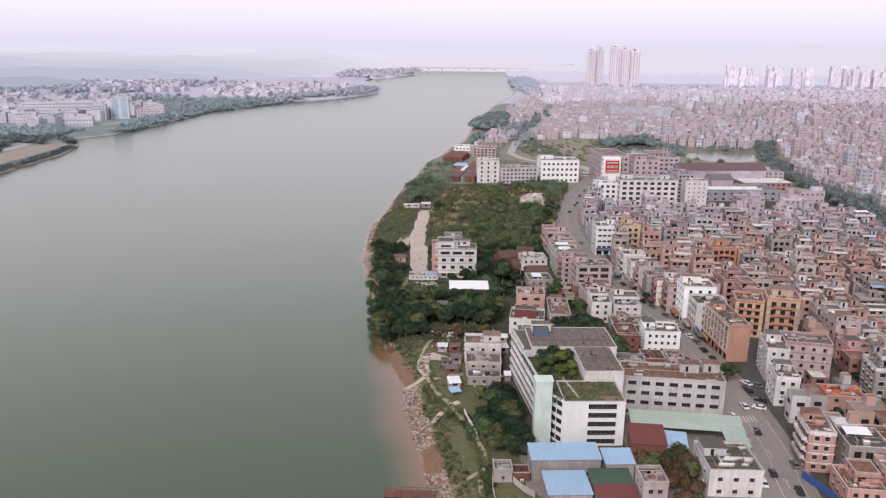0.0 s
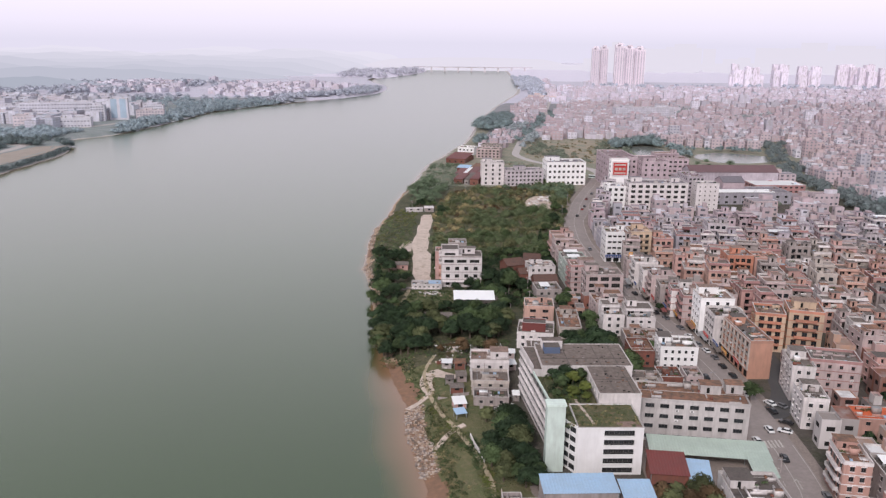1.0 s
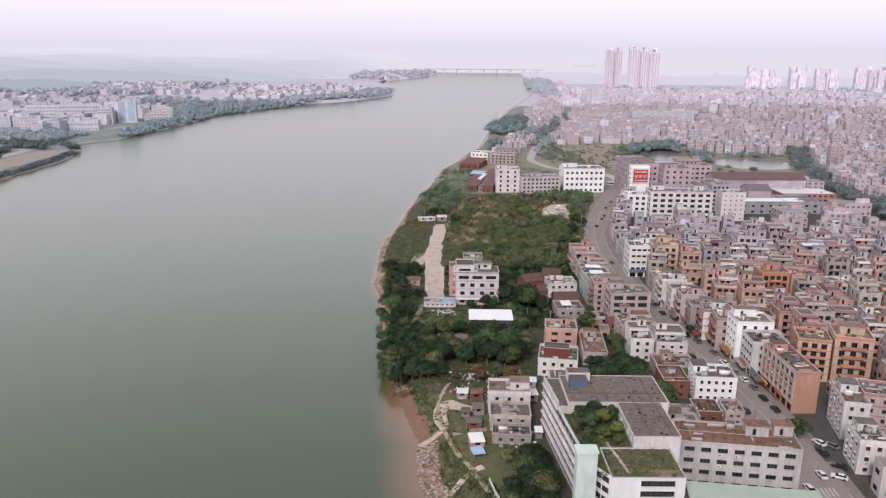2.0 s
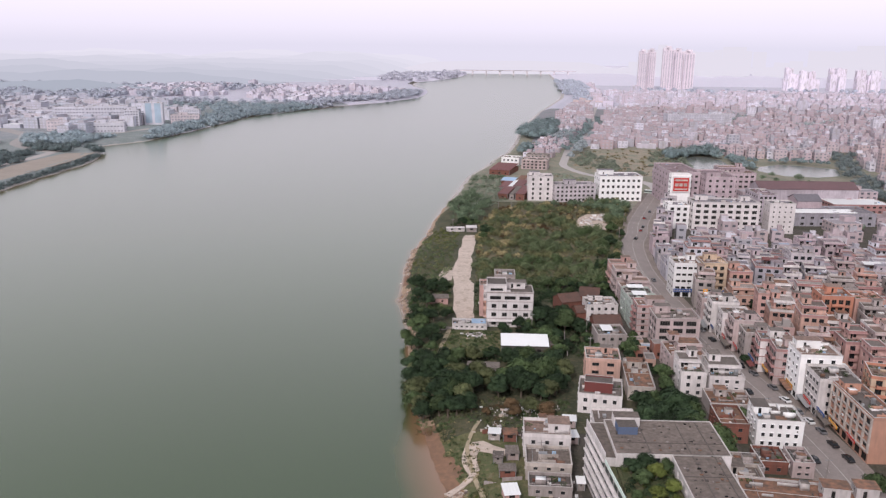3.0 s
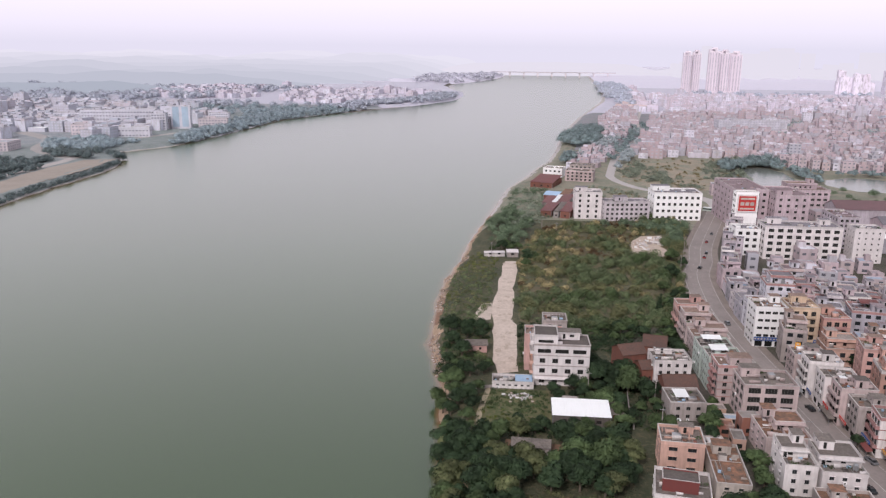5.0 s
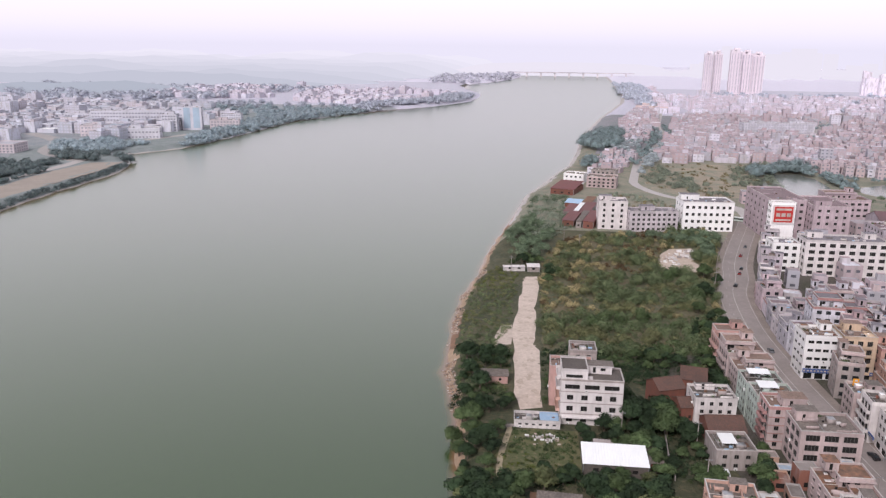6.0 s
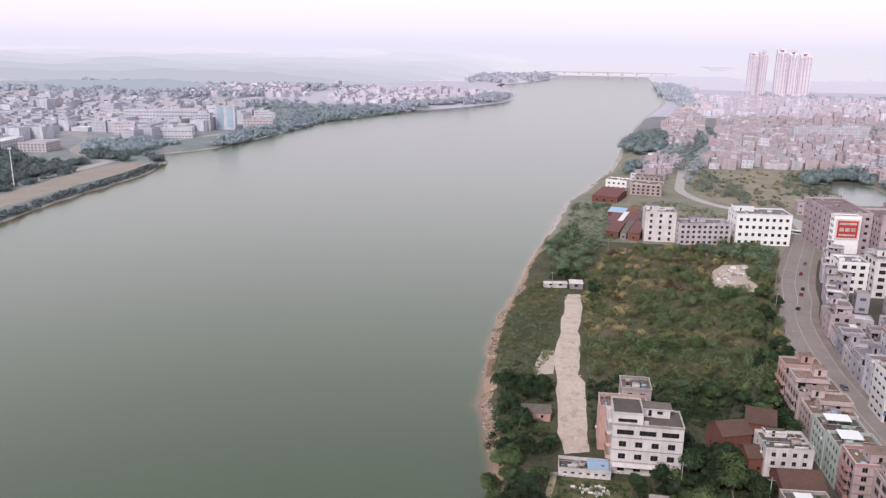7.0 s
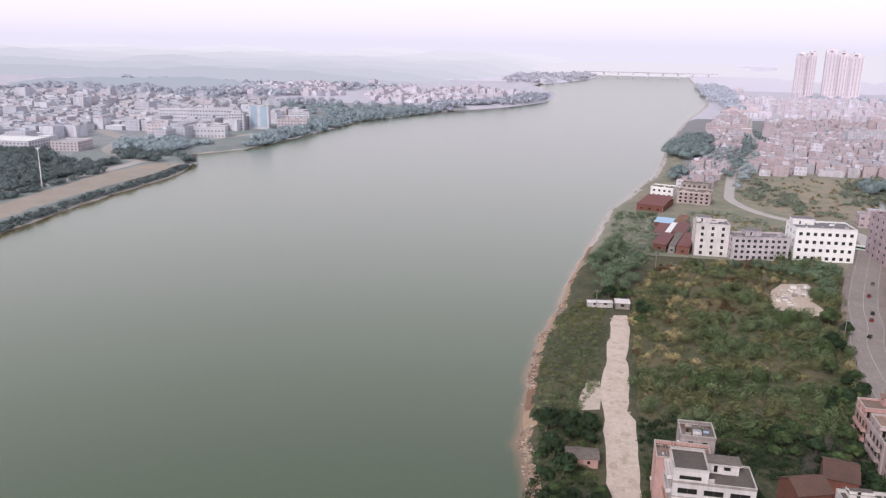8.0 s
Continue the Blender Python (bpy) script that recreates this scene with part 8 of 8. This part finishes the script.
def roof_garden():
    """Grass tufts and bushes on the roof of the garden block."""
    mb = MB()
    r = random.Random(4)
    for _ in range(170):
        x, y = r.uniform(38, 59), r.uniform(212.2, 225.5)
        q = r.uniform(0.25, 0.6)
        leaf_cloud(mb, r, [(x, y, LEAF_Z + q * 0.2, q)], 26, 0.16, r.choice([LEAF_OLIVE, LEAF_MID, LEAF_DRY, LEAF_OLIVE]))
    for _ in range(90):
        x, y = r.uniform(37, 49.5), r.uniform(227, 245)
        q = r.uniform(0.5, 1.2)
        leaf_cloud(mb, r, [(x, y, LEAF_Z + q * 0.3, q)], 60, 0.2, r.choice([LEAF_MID, LEAF_LIGHT, LEAF_DARK]))
    tagged(part("roof_plants", mb), "overgrown grass and bushes on the flat roof", "plants", kind="stuff")


LEAF_Z = LAND + 14.05
roof_garden()
shrubs("scrub", "bushes on the dry meadow", scatter([(104, 880), (112, 830), (140, 800), (165, 800), (150, 900), (140, 960), (125, 940)], 70, mix, 2, 5.5) + scatter([(180, 850), (222, 850), (228, 910), (250, 960), (255, 1000), (205, 960)], 80, mix, 2, 5.5), LEAF_MEADOW, 0.6, 8)
shrubs("scrub", "pale green bushes behind the office blocks", scatter([(44, 700), (100, 700), (120, 720), (100, 790), (62, 815), (50, 760)], 90, mix, 1.2, 3.4) + scatter([(130, 700), (146, 712), (150, 750), (120, 775), (110, 740)], 40, mix, 1.5, 3.5), LEAF_MEADOW, 0.5, 12)
shrubs("reeds", "dry grass behind the office blocks", scatter([(52, 700), (104, 705), (118, 730), (98, 790), (66, 800)], 70, mix, 1.0, 2.4), LEAF_DRY, 0.5, 9)
shrubs("reeds", "tawny reeds on the meadow", scatter(NORTH_FIELD, 120, mix, 1.2, 3), LEAF_DRY, 0.6, 6)

clump = []
for poly, count, r0, r1 in (([(70, 1120), (84, 1066), (112, 1120), (128, 1230), (120, 1250), (84, 1180)], 60, 8, 13),
                            ([(205, 905), (224, 912), (285, 948), (300, 975), (262, 972), (222, 935)], 34, 5, 9),
                            ([(236, 936), (262, 938), (272, 905), (272, 840), (280, 842), (282, 900), (268, 956), (240, 956)], 55, 3, 6),
                            ([(284, 890), (340, 884), (372, 862), (380, 868), (350, 898), (290, 902)], 30, 2, 4),
                            ([(56, 930), (64, 930), (74, 985), (68, 990)], 12, 5, 8),
                            ([(102, 960), (116, 960), (150, 1110), (178, 1195), (190, 1290), (176, 1290), (166, 1195), (138, 1110)], 60, 2.5, 4.5),
                            ([(136, 1010), (142, 1010), (176, 1120), (206, 1230), (214, 1380), (206, 1380), (196, 1230), (168, 1120)], 45, 2.5, 4.5),
                            ([(358, 806), (378, 806), (392, 900), (376, 880)], 26, 4, 7),
                            ([(305, 700), (335, 700), (350, 640), (330, 540), (300, 530), (320, 640)], 40, 4, 7)):
    clump += [w for w in scatter(poly, count, mix, r0, r1) if free(w[0] - 3, w[1] - 3, w[0] + 3, w[1] + 3)]
shrubs("woods", "belt of haze-toned dark trees along the village ditch", belt_spots, LEAF_DITCH, 0.55, 9, 0.95, 2.2, mass=0.6)
shrubs("woods", "haze-blued dark trees along the upper river and ponds", clump, LEAF_BLUE, 0.8, 4.5, 0.9, 2.5, mass=0.75)
town_trees = []
for poly, count, r0, r1 in (([(300, 1000), (900, 1080), (1050, 1400), (230, 1500)], 420, 3.5, 7),
                            ([(420, 1200), (560, 1330), (580, 1320), (450, 1180)], 60, 6, 9),
                            ([(98, 880), (108, 880), (190, 1190), (206, 1380), (192, 1380), (176, 1190)], 60, 3, 5.5),
                            ([(60, 880), (110, 1000), (175, 1280), (150, 1280), (90, 1050)], 70, 3, 5),
                            ([(330, 560), (420, 570), (760, 930), (480, 960)], 110, 3, 6),
                            ([(405, 620), (520, 740), (700, 940), (640, 930), (480, 760), (390, 640)], 80, 4, 8)):
    town_trees += [w for w in scatter(poly, count, mix, r0, r1, (ROAD_GAP,)) if free(w[0] - 3, w[1] - 3, w[0] + 3, w[1] + 3)]
shrubs("woods", "haze-toned green trees among the far houses", town_trees, LEAF_HAZED, 0.8, 2.6, 0.9, 3, mass=0.75)
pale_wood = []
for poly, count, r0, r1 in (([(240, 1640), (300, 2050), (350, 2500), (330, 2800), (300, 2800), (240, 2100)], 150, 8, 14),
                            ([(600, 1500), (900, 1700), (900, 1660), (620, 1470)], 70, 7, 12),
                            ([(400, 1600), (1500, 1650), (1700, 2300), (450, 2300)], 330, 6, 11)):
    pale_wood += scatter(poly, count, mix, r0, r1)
shrubs("woods", "haze-paled woods far beyond the town", pale_wood, LEAF_FAR, 1.2, 1.0, 0.85, 3, mass=0.78)
far_left = []
for poly, count, r0, r1 in (([(-470, 740), (-500, 760), (-640, 900), (-600, 940), (-490, 860), (-465, 850)], 130, 6, 9),
                            ([(-410, 930), (-450, 975), (-445, 1040), (-520, 1060), (-540, 1010), (-480, 900), (-425, 900)], 110, 5, 9),
                            ([(-412, 1050), (-397, 1200), (-382, 1400), (-287, 1640), (-330, 1650), (-430, 1400), (-425, 1180)], 230, 5, 8),
                            ([(-287, 1650), (-192, 1780), (-127, 1930), (-114, 2100), (-170, 2100), (-220, 1850), (-330, 1700)], 190, 6, 10),
                            ([(-600, 1300), (-430, 1400), (-340, 1650), (-700, 1720), (-900, 1500)], 260, 6, 11),
                            ([(-1000, 1150), (-700, 1150), (-700, 1300), (-1000, 1400)], 90, 6, 10),
                            ([(-1300, 1500), (-700, 1700), (-500, 2200), (-1300, 2200)], 260, 9, 15),
                            ([(-420, 600), (-435, 700), (-440, 830), (-446, 830), (-443, 700), (-432, 600)], 110, 2.5, 4.5),
                            ([(-384, 600), (-395, 725), (-394, 850), (-404, 905), (-398, 905), (-389, 850), (-390, 725), (-378, 600)], 330, 1.2, 2.4),
                            ([(-452, 700), (-470, 740), (-470, 880), (-456, 880)], 90, 4, 7),
                            ([(-402, 1050), (-386, 1200), (-370, 1400), (-269, 1644), (-280, 1655), (-380, 1420), (-398, 1200), (-410, 1060)], 200, 4, 7),
                            ([(-190, 2700), (-110, 2900), (-40, 3200), (-9, 3435), (-60, 3500), (-300, 3200), (-300, 2700)], 130, 10, 17)):
    far_left += scatter(poly, count, mix, r0, r1)
shrubs("woods", "haze-blued dark trees on the far embankment", [w for w in far_left if w[1] < 950], LEAF_BLUE, 0.7, 5, 0.85, 1.0, mass=0.6)
shrubs("woods", "haze-blued woods along the far bank", [w for w in far_left if 950 <= w[1] < 1300], LEAF_WEST, 0.7, 5, 0.85, 0.6, mass=0.62)
shrubs("woods", "haze-blued woods behind the far bank", [w for w in far_left if 1300 <= w[1] < 1600], LEAF_WEST, 0.8, 3.6, 0.85, 0.6, mass=0.62)
shrubs("woods", "haze-paled woods farther along the far bank", [w for w in far_left if 1600 <= w[1] < 2400], LEAF_FAR, 1.3, 1.4, 0.85, 2, mass=0.78)
shrubs("woods", "haze-faded woods on the farthest point", [w for w in far_left if w[1] >= 2400], LEAF_MIST, 1.5, 1.0, 0.85, 3, mass=0.78)

# ---- stones along the bank ----
STONES = tinted("mixed_bank_stones", [(0.34, 0.24, 0.17), (0.20, 0.14, 0.10), (0.44, 0.33, 0.25), (0.13, 0.10, 0.085), (0.50, 0.42, 0.36), (0.27, 0.16, 0.10)])


def stones():
    mb = MB()
    r = random.Random(3)
    for k in range(6500):
        y = r.choice([r.uniform(180, 262), r.uniform(180, 262), r.uniform(395, 575)])
        s = r.uniform(-0.8, 5.6) if y < 300 else r.uniform(-1, 3)
        x = right_x(y) + s
        if noise.noise((0.08 * x, 0.05 * y, 7)) < -0.2:
            continue
        z = ground_z(x, y)
        q = r.uniform(0.1, 0.2) if r.random() < 0.6 else r.uniform(0.2, 0.5)
        vs = [(x + q * r.uniform(0.6, 1.1) * a, y + q * r.uniform(0.6, 1.1) * b, z + q * (0.75 if c > 0 else -0.5) * r.uniform(0.6, 1.1)) for c in (-1, 1) for a, b in ((-1, -1), (1, -1), (1, 1), (-1, 1))]
        mb.solid(vs, [(0, 1, 5, 4), (1, 2, 6, 5), (2, 3, 7, 6), (3, 0, 4, 7), (4, 5, 6, 7)], STONES)
    return tagged(part("bank_stones", mb), "tumbled brown stones along the waterline", "stones", kind="stuff")


stones()


def rubble():
    mb = MB()
    r = random.Random(8)
    for k in range(420):
        spot = r.choice([(90, 603, 10, 9), (93, 611, 6, 5), (79, 592, 5, 10), (22, 258, 7, 6), (8, 290, 6, 6), (2, 372, 6, 3), (18, 303, 12, 5), (18, 303, 12, 5)])
        x, y = r.gauss(spot[0], spot[2] * 0.5), r.gauss(spot[1], spot[3] * 0.5)
        q = r.uniform(0.12, 0.7) * (1.7 if y > 560 else 1)
        z = ground_z(x, y)
        m = r.choice([WHITE, WHITE, TRACK, GREY, BRIGHT])
        mb.box(x, y, z - 0.2, x + q * r.uniform(0.6, 2.4), y + q, z + q * r.uniform(0.4, 1.2), m)
    tagged(part("rubble", mb), "pale building rubble lying in heaps", "rubble", kind="stuff")


rubble()


# ---- cars ----
def car_model(paint, label):
    ob = thing("car", label, "car", pose(0, 0, -500))
    mb = MB()
    prof = [(-2.2, 0.35), (-2.25, 0.75), (-2.0, 0.95), (-1.1, 1.0), (1.0, 1.0), (2.1, 0.85), (2.25, 0.6), (2.2, 0.35)]
    n = len(prof)
    vs = [(sx * (0.86 if z < 0.9 else 0.8), y, z) for sx in (-1, 1) for y, z in prof]
    mb.solid(vs, [tuple(range(n)), tuple(range(2 * n - 1, n - 1, -1))] + [(i, n + i, n + (i + 1) % n, (i + 1) % n) for i in range(n)], paint)
    body = part("body", mb, ob)
    mb = MB()
    lo = [(-0.76, -1.75, 1.0), (0.76, -1.75, 1.0), (0.76, 1.05, 1.0), (-0.76, 1.05, 1.0)]
    hi = [(-0.62, -1.2, 1.42), (0.62, -1.2, 1.42), (0.62, 0.35, 1.42), (-0.62, 0.35, 1.42)]
    mb.solid(lo + hi, [(0, 1, 5, 4), (1, 2, 6, 5), (2, 3, 7, 6), (3, 0, 4, 7)], GLASS)
    part("cabin", mb, ob)
    mb = MB()
    mb.solid([(x, y, z + 0.0) for x, y, z in hi] + [(x * 0.95, y * 0.95, z + 0.06) for x, y, z in hi], [(4, 5, 6, 7), (0, 1, 5, 4), (1, 2, 6, 5), (2, 3, 7, 6), (3, 0, 4, 7)], paint)
    part("roof", mb, ob)
    for sx in (-0.8, 0.8):
        for y in (-1.35, 1.4):
            mb = MB()
            mb.tube((sx - 0.1, y, 0.33), (sx + 0.1, y, 0.33), 0.33, 0.33, RUBBER, 10)
            part("wheel", mb, ob)
    return ob


def car_paint(name, col):
    m, n, l, b = node_mat(name)
    b.inputs["Base Color"].default_value, b.inputs["Roughness"].default_value = (*col, 1), 0.25
    b.inputs["Coat Weight"].default_value = 0.6
    return m


CARS = [(car_paint("white_car_paint", (0.75, 0.75, 0.75)), "white car standing on the street", [(99.3, 229.5, 0), (107.0, 316, 15), (108.6, 300.6, 8), (110.4, 235.5, 60), (113.9, 254.8, 20), (92.6, 190, -10), (97, 392, 5), (108.2, 262, -3), (99.4, 290, 3), (98.9, 303, 4), (95.2, 336, 6), (96.3, 212, -8), (105.9, 236.5, 0)]),
        (car_paint("black_car_paint", (0.02, 0.02, 0.022), ), "black car standing on the street", [(103.0, 219.2, -8), (97.4, 195.1, -10), (100.6, 186, -10), (109.4, 285.5, 5), (113.3, 241.2, 50), (112.3, 249.3, 10), (104, 545, -25), (115.5, 578, -18), (110.0, 277, 4), (99.9, 276, 2), (96.8, 322, 6), (101.6, 345, 10), (99.2, 372, 8), (89.4, 402, 4)]),
        (car_paint("grey_car_paint", (0.16, 0.16, 0.17)), "grey car standing on the street", [(109.6, 294.0, 5), (106.6, 326, 12), (116.8, 252.9, 30), (94.5, 455, 0), (131, 628, -22), (107.7, 307.4, 8), (104.1, 338, 12), (98.3, 383, 6), (105.6, 199.5, -8), (99.4, 262, 0)]),
        (car_paint("red_car_paint", (0.25, 0.02, 0.02)), "dark red car standing on the street", [(111.9, 568, -18), (122.5, 606, -20)])]
for paint, label, spots in CARS:
    model = car_model(paint, label)
    for k, (x, y, r) in enumerate(spots):
        if k == 0:
            model.matrix_basis = pose(x, y, LAND + 0.062, 0, 0, r)
        else:
            copy_thing(model, pose(x, y, LAND + 0.062, 0, 0, r))
